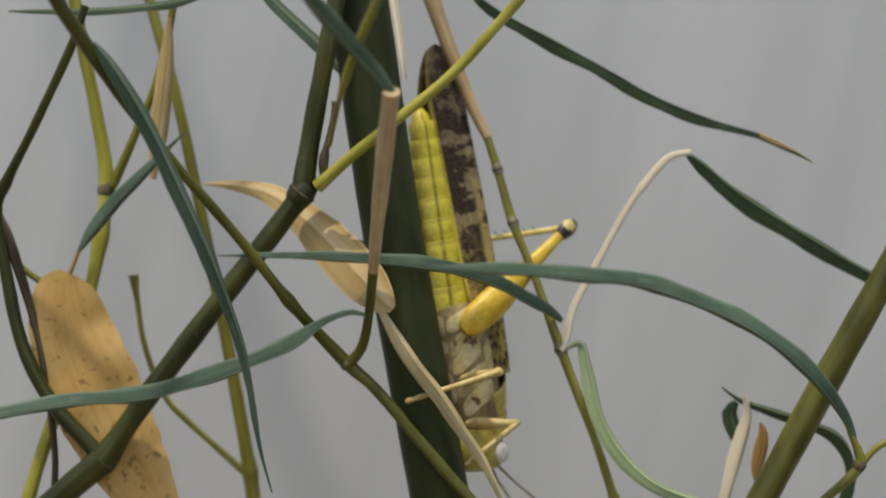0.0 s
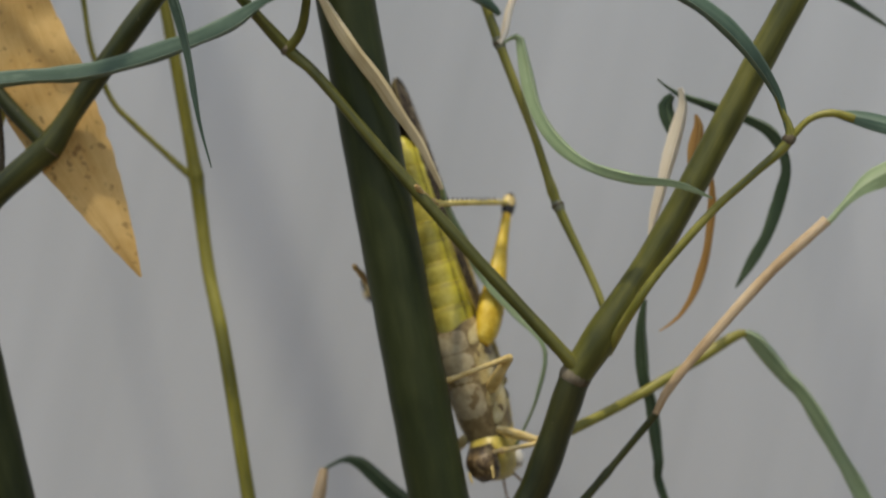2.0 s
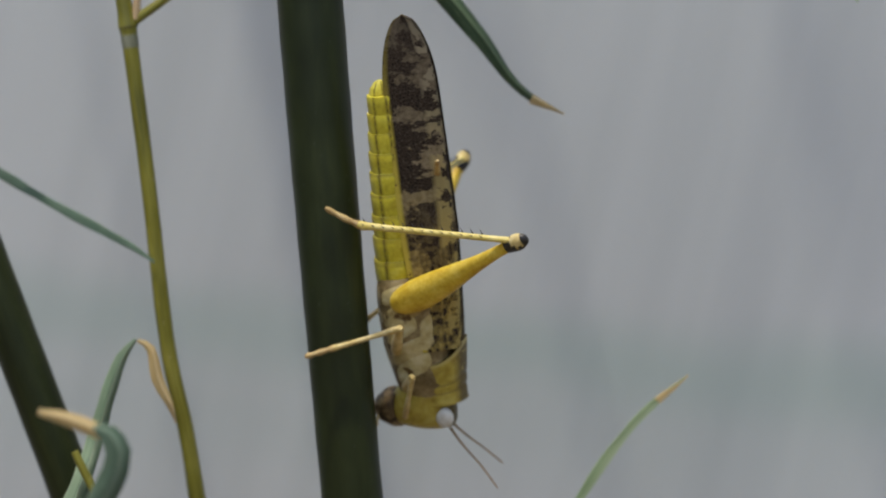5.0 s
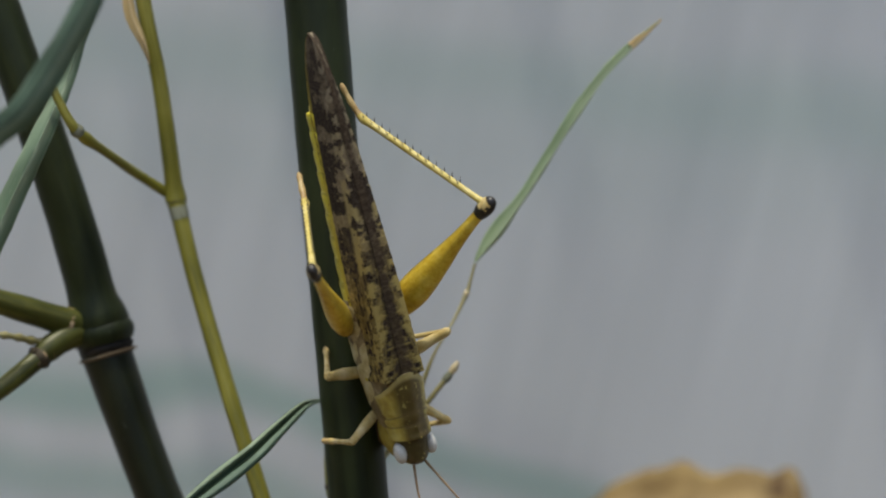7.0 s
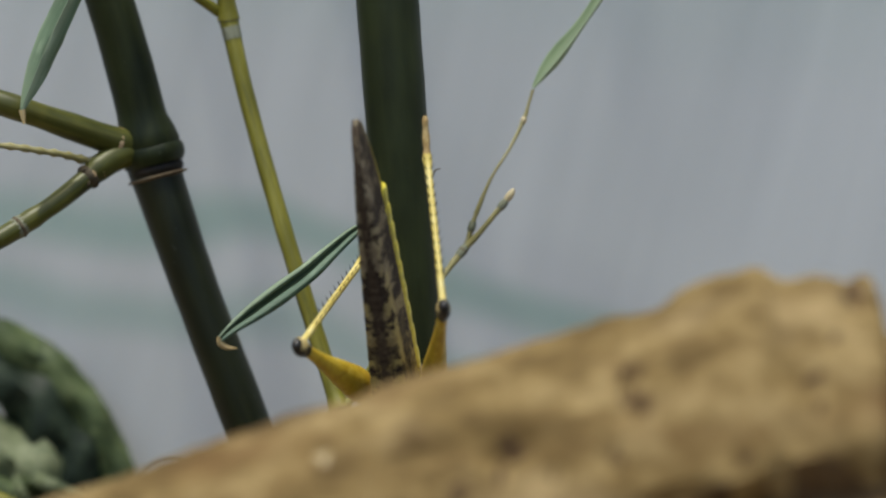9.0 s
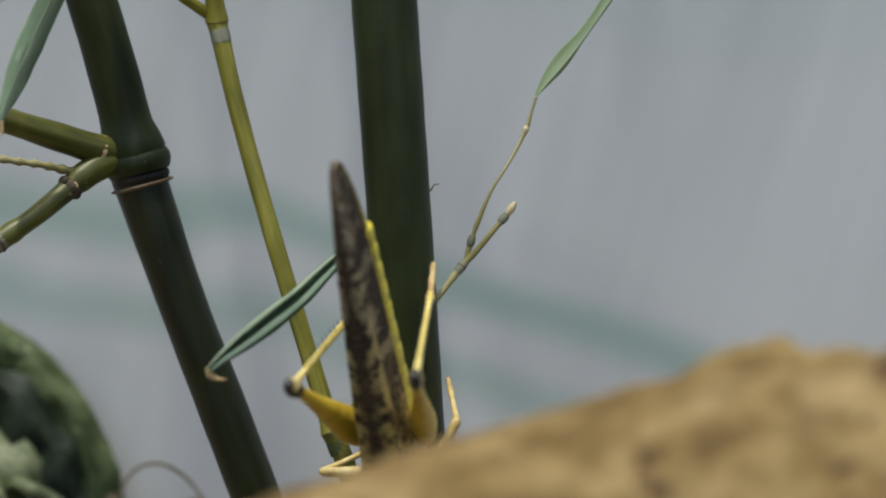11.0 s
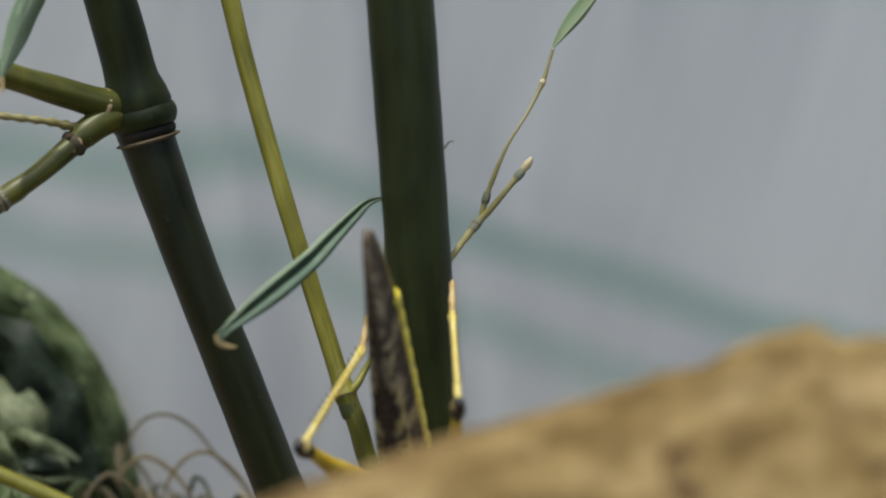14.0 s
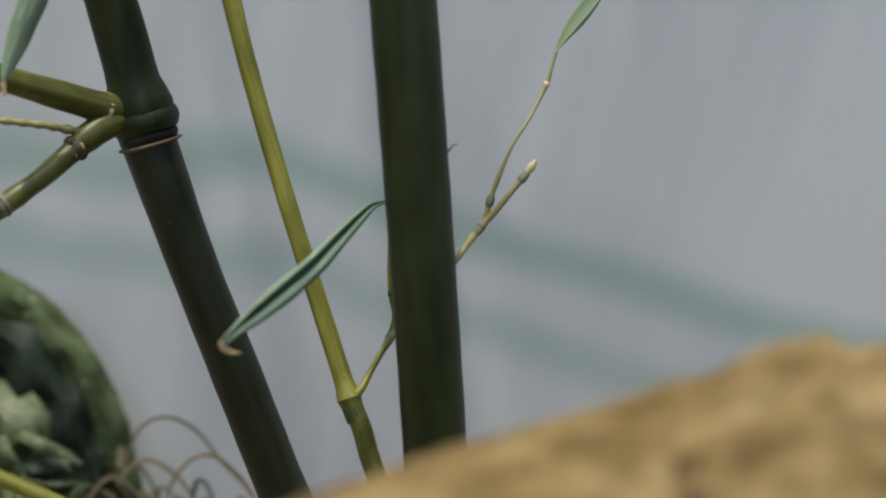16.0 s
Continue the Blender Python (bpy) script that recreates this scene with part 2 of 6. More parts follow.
def wood_mat():
    """Weathered bare driftwood: long pale fibres with darker pits."""
    m, nt, b = material("weathered_wood", 0.8)
    fib = noise_tex(nt, coords(nt, "UV", (0.05, 26.0, 1)), 1.0, 6, 0.65)
    blot = noise_tex(nt, coords(nt, "Object", (0.7, 1, 1)), 150.0, 6, 0.7)
    pit = noise_tex(nt, coords(nt, "Object", (0.55, 1, 1)), 130.0, 2, 0.5)
    col = mix(nt, 0.55, ramp(nt, fib, [(0.32, (0.071, 0.039, 0.012)), (0.5, (0.168, 0.113, 0.040)), (0.68, (0.276, 0.196, 0.086))]),
              ramp(nt, blot, [(0.40, (0.060, 0.034, 0.010)), (0.5, (0.174, 0.115, 0.042)), (0.60, (0.312, 0.225, 0.103))]))
    col = mix(nt, ramp(nt, pit, [(0.62, (0, 0, 0)), (0.74, (0.6, 0.6, 0.6))]), col, (0.055, 0.031, 0.012))
    patch = noise_tex(nt, coords(nt, "Object", (0.6, 1, 1.3)), 46.0, 4, 0.6)
    col = mix(nt, ramp(nt, patch, [(0.52, (0, 0, 0)), (0.66, (0.75, 0.75, 0.75))]), col, (0.134, 0.076, 0.028))
    col = mix(nt, ramp(nt, patch, [(0.30, (0.6, 0.6, 0.6)), (0.42, (0, 0, 0))]), col, (0.331, 0.241, 0.119))
    nt.links.new(col, b.inputs["Base Color"])
    b.inputs["Specular IOR Level"].default_value = 0.15
    bump(nt, b, fib, 0.7, 0.0012)
    return m


WOOD = wood_mat()
# shade inside holes and under the split's lip, put into the wood colour
WOOD_SHADE = plant_mat("shaded_rotten_wood", (0.035, 0.020, 0.010), (0.070, 0.042, 0.020), (0.12, 0.078, 0.036), 0.85, 6, 0.1, 0.8)
WOOD_PALE = plant_mat("bleached_wood", (0.32, 0.24, 0.13), (0.42, 0.34, 0.20), (0.54, 0.45, 0.30), 0.8, 6, 0.1, 0.8)
WAX = plant_mat("waxy_bloom", (0.08, 0.085, 0.048), (0.16, 0.166, 0.11), (0.28, 0.287, 0.21), 0.7, 6, 0.2, 0.4)


# ---- mesh helpers ----
def part(name, bm, mat, parent=None, label=""):
    """Links a bmesh as one mesh object, under a thing or a part."""
    me = bpy.data.meshes.new(name)
    bm.normal_update()
    bm.to_mesh(me)
    bm.free()
    me.materials.append(mat)
    me.shade_smooth()
    me.set_sharp_from_angle(angle=radians(50))
    ob = new(name, me)
    if parent:
        ob.parent = parent
    return tagged(ob, label)


def spline(points, step):
    """Catmull-Rom samples through rows of numbers, about step apart."""
    p = [np.array(q, float) for q in points]
    p = [2 * p[0] - p[1], *p, 2 * p[-1] - p[-2]]
    out = []
    for a, b, c, d in zip(p, p[1:], p[2:], p[3:]):
        n = max(2, int(np.linalg.norm((c - b)[:3]) / step))
        for k in range(n):
            t = k / n
            out.append(0.5 * (2 * b + (c - a) * t + (2 * a - 5 * b + 4 * c - d) * t**2 + (3 * b - a - 3 * c + d) * t**3))
    return np.array([*out, p[-2]])


def sweep(rings, closed_u, uv_len, uv_across, caps=True):
    """A bmesh of joined rings of points, with a UV map: along in mm, across from 0 to 1."""
    bm = bmesh.new()
    uvl = bm.loops.layers.uv.new("UVMap")
    vs = [[bm.verts.new(q) for q in r] for r in rings]
    n = len(vs[0])
    for i in range(len(vs) - 1):
        for j in range(n if closed_u else n - 1):
            k = (j + 1) % n
            f = bm.faces.new((vs[i][j], vs[i][k], vs[i + 1][k], vs[i + 1][j]))
            for lp, (ii, jj) in zip(f.loops, ((i, j), (i, j + 1), (i + 1, j + 1), (i + 1, j))):
                lp[uvl].uv = (uv_len[ii], uv_across[jj] if jj < len(uv_across) else (1.0 if uv_across[-1] > 0.5 else uv_across[0]))
    if caps and closed_u:
        for r, flip in ((vs[0], True), (vs[-1], False)):
            f = bm.faces.new(r[::-1] if flip else r)
            for lp in f.loops:
                lp[uvl].uv = (0, 0.5)
    bmesh.ops.recalc_face_normals(bm, faces=bm.faces)
    return bm


def along(pts):
    """Tangents of a row of places."""
    t = np.gradient(pts[:, :3], axis=0)
    return t / np.linalg.norm(t, axis=1)[:, None]


def tube(rows, sides=14, step=1.2, knobs=(), uneven=0.03, seed=0):
    """A round stem through rows of x, y, z, diameter in mm; knobs: places along it (0 to 1), with swelling and length in mm."""
    s = spline(rows, step)
    tan = along(s)
    dist = np.r_[0, np.cumsum(np.linalg.norm(np.diff(s[:, :3], axis=0), axis=1))]
    ref = np.array([0.0, 1.0, 0.0])
    rings = []
    rng = np.random.RandomState(seed + len(rows))
    ph = rng.rand(4) * 6.28
    for k in range(len(s)):
        u = ref - (ref @ tan[k]) * tan[k]
        u /= np.linalg.norm(u)
        w = np.cross(tan[k], u)
        r = s[k, 3] / 2
        for at_, swell, long_ in knobs:
            r *= 1 + swell * math.exp(-(((dist[k] - at_ * dist[-1]) / long_) ** 2))
        ring = []
        for j in range(sides):
            a = 2 * math.pi * j / sides
            q = r * (1 + uneven * math.sin(2 * a + ph[0] + dist[k] * 0.05) + uneven * math.sin(dist[k] * 0.6 + ph[1]))
            ring.append(Vector((s[k, :3] + q * (math.cos(a) * u + math.sin(a) * w)) * MM))
        rings.append(ring)
    return sweep(rings, True, dist, [j / sides for j in range(sides)])


def blade(rows, roll=20.0, twist=0.0, cup=0.25, fold=0.0, step=1.3, thick=0.14, wave=0.12, seed=0, ragged=0.0):
    """A leaf blade through rows of x, y, z, width in mm: turned about its length by roll (to roll + twist at its tip), cupped or folded."""
    s = spline(rows, step)
    s[:, 3] = np.maximum(s[:, 3], 0.2)
    tan = along(s)
    dist = np.r_[0, np.cumsum(np.linalg.norm(np.diff(s[:, :3], axis=0), axis=1))]
    rng = np.random.RandomState(seed)
    ph = rng.rand(3) * 6.28
    us = np.linspace(-1, 1, 7)
    rings = []
    for k in range(len(s)):
        side = np.cross(tan[k], (0, 1, 0.05))
        side /= np.linalg.norm(side)
        nor = np.cross(side, tan[k])
        a = radians(roll + twist * dist[k] / dist[-1])
        sd, nm = math.cos(a) * side + math.sin(a) * nor, math.cos(a) * nor - math.sin(a) * side
        half = s[k, 3] / 2 / max(0.45, math.cos(a)) * (1 + 0.09 * noise.noise(Vector((dist[k] * 0.30, seed * 1.7, 0.0))))
        th = min(thick, half * 0.4)
        top, low = [], []
        for i, u in enumerate(us):
            lift = half * (cup * u * u + fold * abs(u)) + wave * half * math.sin(dist[k] * 0.5 + ph[0] + 1.7 * u) * abs(u)
            tear = 1 - ragged * max(0.0, noise.noise(Vector((dist[k] * 0.55, seed, 0.0))) + 0.4 * noise.noise(Vector((dist[k] * 1.7, seed, 5.0)))) * (u > 0.6) * (dist[k] > 0.4 * dist[-1])
            q = s[k, :3] + sd * u * tear * half * (1 - 0.25 * fold) + nm * lift
            edge = th * (1 - 0.8 * abs(u)) / 2
            rib = 0.05 * half if i == 3 else 0
            top.append(Vector((q + nm * edge) * MM))
            low.append(Vector((q - nm * (edge + rib)) * MM))
        rings.append(top + low[::-1])
    ua = [(u + 1) / 2 for u in us]
    return sweep(rings, True, dist, ua + ua[::-1])


def ring_knot(at_, axis, radius, height, bulge, sides=24, lean=0.0):
    """A raised ring about a cane at a place in mm: a short tube with a bulging middle."""
    at_, axis = np.array(at_, float), np.array(axis, float) / np.linalg.norm(axis)
    prof = [(-1.0, 0.0), (-0.75, 0.6), (-0.3, 1.0), (0.2, 0.95), (0.65, 0.5), (1.0, 0.0)]
    u = np.cross(axis, (0, 1, 0.2))
    u /= np.linalg.norm(u)
    w = np.cross(axis, u)
    rings = []
    for h, b in prof:
        rings.append([Vector((at_ + axis * height * (h + lean * math.cos(2 * math.pi * j / sides)) / 2 + (radius + bulge * b * (1 + 0.12 * math.sin(5.1 * j))) * (
            math.cos(2 * math.pi * j / sides) * u + math.sin(2 * math.pi * j / sides) * w)) * MM) for j in range(sides)])
    return sweep(rings, True, [p[0] * height for p in prof], [j / sides for j in range(sides)], caps=False)


def egg(at_, radii, seg=18):
    bm = bmesh.new()
    bmesh.ops.create_uvsphere(bm, u_segments=seg, v_segments=seg // 2 + 2, radius=1)
    for v in bm.verts:
        v.co = Vector([(a + r * c) * MM for a, r, c in zip(at_, radii, v.co)])
    return bm


def thing(name, place, label, category, group="", kind=""):
    ob = new(name)
    ob.empty_display_size = 0.01
    ob.location = Vector(place) * MM
    return tagged(ob, label, category, group, kind)


def rooted(ob, parent):
    """Puts ob, built in world places, under a parent that stands elsewhere."""
    ob.parent = parent
    top = parent
    off = Vector((0, 0, 0))
    while top:
        off += top.location
        top = top.parent
    ob.location = ob.location - off
    return ob


def stem(name, rows, mat, parent, label="", **kw):
    return rooted(part(name, tube(rows, **kw), mat, None, label), parent)


def leaf(name, rows, mat, parent, label="", **kw):
    return rooted(part(name, blade(rows, **kw), mat, None, label), parent)


def dry_tip(rows, k, parent, mat=None, **kw):
    """The withered end of a leaf, from its k-th row (from the end) on."""
    tip = [(*q[:3], q[3] * 1.12 + 0.12) for q in rows[k:]]
    a, b = np.array(tip[0]), np.array(tip[-1])
    tip[-1] = tuple(b + (b - a) * 0.06)
    return leaf("leaf_tip", tip, mat or DRY, parent, "dry withered leaf tip", thick=0.24, **kw)


def knot(rows, k, parent, scale=1.25, high=1.6, mat=NODE, name="node"):
    """A node on a stem at its k-th row."""
    p, q = np.array(rows[k]), np.array(rows[k - 1 if k else 1])
    ax = (p - q)[:3]
    return rooted(part(name, ring_knot(p[:3], ax, p[3] / 2 * 0.98, high, p[3] / 2 * (scale - 1), 16), mat), parent)


# ---- the place: board, ground, side boards ----
def slab(name, lo, hi, mat, label, cuts=1):
    bm = bmesh.new()
    bmesh.ops.create_cube(bm, size=1)
    for v in bm.verts:
        v.co = Vector([l + (c + 0.5) * (h - l) for c, l, h in zip(v.co, lo, hi)])
    bmesh.ops.bevel(bm, geom=bm.edges[:], offset=0.002, segments=2, affect="EDGES")
    me = bpy.data.meshes.new(name)
    bm.to_mesh(me)
    bm.free()
    me.materials.append(mat)
    return tagged(new(name, me), label, "wall", kind="structure")


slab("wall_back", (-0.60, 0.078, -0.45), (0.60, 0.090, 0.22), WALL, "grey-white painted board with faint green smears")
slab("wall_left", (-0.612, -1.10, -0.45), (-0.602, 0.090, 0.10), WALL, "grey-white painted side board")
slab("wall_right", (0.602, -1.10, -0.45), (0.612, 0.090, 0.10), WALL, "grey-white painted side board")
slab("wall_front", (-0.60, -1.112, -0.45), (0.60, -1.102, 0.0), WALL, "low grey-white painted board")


def build_ground():
    bm = bmesh.new()
    n = 150
    vs = []
    for i in range(n + 1):
        row = []
        for j in range(n + 1):
            x, y = -0.601 + 1.202 * i / n, -1.101 + 1.178 * j / n
            dip = min(1.0, max(0.0, (y + 0.075) / 0.05))
            z = -0.345 - 0.055 * dip * dip * (3 - 2 * dip) + 0.006 * noise.noise(Vector((x * 9, y * 9, 3.1))) + 0.002 * noise.noise(Vector((x * 40, y * 40, 1)))
            row.append(bm.verts.new((x, y, z)))
        vs.append(row)
    for i in range(n):
        for j in range(n):
            bm.faces.new((vs[i][j], vs[i + 1][j], vs[i + 1][j + 1], vs[i][j + 1]))
    ob = part("ground", bm, SOIL)
    return tagged(ob, "uneven sandy soil under the canes", "ground", kind="structure")


build_ground()


# ---- centre cane with its side branches ----
def build_centre_cane():
    t = thing("bamboo_cane", (39, -4, -400), "upright dark green bamboo cane with side branches and leaves", "bamboo", "bamboo canes")
    # beyond z 120 unseen: added, bent and thinned for its shadow on the board
    up = [(21.0, -4, -132, 9.9), (18.0, -4, -118.4, 11.5), (17.7, -4, -116.6, 10.9), (17.2, -4, -114, 10.2), (16.6, -4, -111, 9.8), (13.1, -4, -92.5, 9.6), (6.1, -4, -54, 9.5), (-1.2, -4, -12.4, 9.4), (-6.4, -4, 24, 9.3), (-12, -4, 62, 9.2), (-20, -4, 120, 9.0), (-40, -4, 220, 6.2), (-79, -4, 338, 4.2), (-104, -4, 410, 3.0)]
    low = [(18.3, -4, -117.5, 10.2), (18.6, -4, -120.5, 10.8), (18.9, -4, -123, 10.7), (19.3, -4, -128, 10.5), (21.5, -4, -162, 10.3), (25.2, -4, -214, 9.8), (31.4, -4, -290, 9.6), (39.5, -4, -410, 9.6)]
    stem("internode", up[1:], CANE, t, "upper dark green length of cane", sides=28, step=2.0, uneven=0.006)
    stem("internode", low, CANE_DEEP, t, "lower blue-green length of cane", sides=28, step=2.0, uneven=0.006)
    ax = (0.09, 0, -1)
    rooted(part("node_band", ring_knot((18.3, -4, -119.6), ax, 5.2, 3.2, 0.35, 32, 0.05), NODE_DARK, None, "dark sunken node band"), t)
    rooted(part("node_ridge", ring_knot((18.0, -4, -117.9), ax, 5.3, 1.2, 0.65, 32, 0.05), RIM, None, "pale green swollen rim"), t)
    rooted(part("sheath_scar", ring_knot((18.65, -4, -121.7), ax, 5.25, 0.7, 0.5, 32, 0.08), SCAR, None, "thin brown sheath scar"), t)

    for sx, sy, sz, r in ((21.9, -8.75, -158, 0.6), (22.5, -8.65, -158.6, 0.4), (17.05, -6.6, -150, 0.35), (18.4, -6.2, -171, 0.4)):
        rooted(part("lichen_speck", egg((sx, sy, sz), (r, 0.28, r * 1.3), 10), SPECK, None, "small whitish speck"), t)

    bx, bz = 32.8, -249.7
    stem("bud", [(bx - 0.8, -4, bz - 0.8, 0.5), (bx + 0.4, -4.2, bz - 0.3, 0.35), (bx + 0.9, -4.4, bz + 0.5, 0.25), (bx + 1.7, -4.4, bz + 0.7, 0.2)], NODE, t, "tiny withered bud", sides=6, step=0.4)

    # thick branch that forks
    rows = [(20.8, -5, -119.3, 2.96), (23.6, -6, -116.6, 4.87), (26.2, -7, -111.4, 5.74), (31.1, -8, -101.5, 5.2), (37, -10.4, -84.2, 4.9)]
    br = stem("branch", rows, BRANCH_DARK, t, "dark green lower branch", sides=20, knobs=[(0.02, 0.08, 4.0)])
    knot(rows, -1, br, 1.10, 2.0, NODE)
    # rows above z 13 are unseen, added to shade the board
    rows_up = [(37, -10.4, -84.2, 5.1), (41.9, -10.8, -76.6, 4.75), (51.7, -11, -60.9, 4.5), (65, -11, -36.5, 4.64), (74, -12, -19.8, 4.23), (82.6, -12, -4.1, 3.91), (91.2, -12, 13.2, 3.59), (98, -12, 50, 3.3), (90, -12, 120, 3.0), (72, -12, 190, 2.7), (60, -12, 260, 2.3), (52, -12, 320, 1.8)]
    fork = stem("branch", rows_up, BRANCH, t, "olive green upper branch", sides=20, knobs=[(0.02, 0.2, 5.0)], uneven=0.015)
    # unseen leaves added high up to cast shadows on the board
    for k, rows in enumerate(([(66, -12, 225, 1.0), (64, -14, 214, 2.6), (58, -16, 196, 3.6), (50, -17, 165, 3.4), (44, -17, 140, 0.4)],
                              [(66, -12, 226, 1.0), (70, -10, 214, 2.8), (80, -9, 190, 3.8), (92, -9, 158, 3.6), (99, -9, 138, 0.4)],
                              [(60, -12, 262, 1.0), (66, -10, 256, 2.6), (76, -9, 240, 3.4), (86, -9, 216, 0.4)])):
        leaf("leaf", rows, LEAF, fork, roll=25, cup=0.15, fold=0.5, seed=90 + k)
    # unseen too, shaped to throw one long curved shadow
    leaf("leaf", [(-30, -6, 180, 1.2), (-20, -8, 226, 2.2), (-8, -8, 232, 3.4), (4, -8, 214, 3.8), (14, -8, 194, 3.0), (20, -8, 172, 2.4), (24, -8, 150, 2.6), (29, -8, 124, 2.4), (34, -8, 104, 0.4)], LEAF, t, "unseen high leaf added for its shadow", roll=25, cup=0.15, fold=0.5, seed=94)
    rows_l = [(37.4, -11, -83.2, 2.49), (35.2, -11.5, -80.7, 2.23), (21.4, -11, -65.6, 2.1), (7.4, -10, -49.6, 1.84), (-3.4, -9, -36.8, 1.72), (-8.3, -8.2, -32.3, 2.05), (-16.4, -12, -23.1, 1.63), (-23.6, -16, -13.4, 1.6), (-29.6, -19, -5.9, 1.6), (-34.9, -22, 0.7, 1.65), (-41.3, -27, 9.9, 1.8), (-45.4, -31, 16.8, 2.15), (-48.4, -34, 22, 2.2), (-52.5, -38, 31, 1.98), (-60, -43, 48, 1.8), (-70, -46, 72, 1.6)]
    left = stem("branch", rows_l, BRANCH, t, "thin olive side branch", sides=14, knobs=[(0.0, 0.3, 2.5), (0.42, 0.35, 1.6)])
    knot(rows_l, 5, left, 1.25, 1.1)
    sheath = [(-8.3, -8.4, -32.6, 1.85), (-6, -10, -29.6, 1.6), (-4.9, -13, -24.6, 1.45), (-4.1, -18, -17.4, 1.6), (-3.4, -24, -10.4, 2.1), (-2.6, -30, -3.7, 2.5), (-1.9, -35, 2.8, 2.6), (-1.1, -40, 8.9, 2.45)]
    stem("petiole", sheath[:4], BRANCH, left, sides=10)
    stem("dry_sheath", sheath[3:], SHEATH, left, "brown dry leaf sheath", sides=12)
    leaf("leaf", [(-1.1, -40, 8.6, 1.1), (-3.7, -41, 11.7, 2.1), (-7.1, -43, 15.5, 2.3), (-10.5, -45, 19.3, 2.3), (-12.7, -47, 21.8, 2.2), (-17, -49, 27.5, 1.6), (-22, -50, 35, 0.3)], LEAF, left, roll=30, cup=0.4, seed=1)
    leaf("leaf", [(-4.6, -13.5, -25, 0.57), (-7.2, -14, -24.2, 0.99), (-11.1, -14, -25.5, 1.69), (-16.3, -14, -29.2, 2.82), (-23.1, -14.5, -32.2, 3.1), (-31.7, -15, -35.1, 3.24), (-40.2, -15.5, -37, 3.09), (-50.4, -16, -37.7, 2.8), (-60.6, -16, -39.4, 2.8), (-70.8, -16, -41.2, 1.82), (-80.2, -16, -43.7, 0.28)], LEAF, left, "long blue-green folded leaf", roll=38, twist=-20, cup=0.1, fold=0.7, seed=2)
    leaf("leaf", [(-43.73, -31, 16.26, 0.66), (-40.98, -31, 12.65, 2.38), (-36.5, -29, 4.96, 2.67), (-31.9, -27, -5.26, 2.69), (-28.04, -25, -14.41, 2.44), (-24.57, -22, -24.68, 1.79), (-22.71, -20, -32.44, 1.39), (-21.13, -18, -43.76, 0.7), (-19.5, -17, -51, 0.21)], LEAF, left, "hanging blue-green leaf with a thin tip", roll=20, twist=20, cup=0.15, fold=0.6, seed=3)
    leaf("leaf", [(-3.4, -12, -22.8, 1.1), (-0.3, -12, -28, 2.2), (2.8, -12, -32.6, 2.7), (6.3, -11.5, -37.2, 2.5), (9.8, -11, -42.6, 2.2), (12.7, -10, -47, 1.7), (14.4, -10, -50.6, 1.2), (16.2, -9, -54.6, 0.8)], STRAW, left, "straw-coloured folded dry leaf", roll=25, cup=0.2, fold=0.6, seed=4)
    leaf("leaf", [(15.9, -8.5, -53.8, 0.88), (17.0, -4, -57.4, 1.0), (19.4, 0, -61.9, 1.06), (23.1, 2, -68.7, 1.67), (28.2, 2, -74.8, 1.06), (33.1, 2, -80.8, 0.76), (31.9, 2, -88.7, 0.61), (28.1, 2, -97.5, 0.61)], LEAF_PALE, left, "thin pale withered leaf tip", roll=20, twist=60, cup=0.5, seed=5)

    # twig with the bowed leaf in front
    rows = [(42, -10.5, -80.5, 1.67), (45.1, -17, -73.7, 1.5), (49.4, -18, -67.3, 1.36), (57.6, -18.5, -58, 1.36), (63.6, -18.7, -52.6, 1.36), (69.3, -18.7, -47.1, 1.63), (67.9, -19, -42.2, 0.95), (66.8, -20, -39.1, 0.81)]
    tw = stem("twig", rows, TWIG_GREEN, t, "thin olive twig", sides=10)
    knot(rows, 5, tw, 1.3, 1.6)
    stem("petiole", [(69.4, -18.7, -47.1, 1.22), (72.3, -18.7, -44.1, 1.04), (75.8, -18.7, -43.1, 1.22), (79.3, -18.7, -44, 1.39)], STEM, tw, sides=8)
    leaf("leaf", [(69, -19, -46.4, 0.7), (67.2, -20, -40.6, 1.54), (61.8, -25, -34, 2.79), (55.6, -27, -28.4, 3), (48.2, -26.5, -23.9, 3.02), (36.2, -28.5, -19.3, 3.1), (27.6, -32.5, -18, 2.95), (19.2, -35, -17, 2.6), (11.5, -37, -16.4, 1.9), (4, -38, -15.8, 0.34)], LEAF, tw, "long bowed blue-green leaf", roll=25, cup=0.1, fold=0.7, seed=6)
    leaf("leaf", [(75.4, -18.7, -43.1, 0.57), (81.1, -18.7, -44, 2.43), (90, -18, -46.6, 2.86), (98.8, -18, -51, 0.29)], LEAF, tw, roll=25, cup=0.3, seed=7)
    # withered cluster behind the olive branch
    leaf("leaf", [(54.9, -1.3, -38.5, 1.05), (55.5, -1.3, -41.4, 1.95), (54.2, -1.3, -46.9, 2.85), (52.4, -1.4, -53.3, 2.55), (50.8, -1.4, -58.8, 1.65), (49.6, -1.4, -63.4, 0.3)], DRY_PALE, fork, "shiny bleached withered leaf", roll=15, cup=0.2, fold=0.6, seed=8)
    leaf("leaf", [(53.7, 0, -39.6, 1.05), (52.6, 0, -41.4, 2.56), (53.3, 0, -44.2, 2.26), (54.4, 0, -47.9, 0.6)], LEAF_DARK, fork, "small folded dark leaf", roll=10, cup=0.3, seed=9)
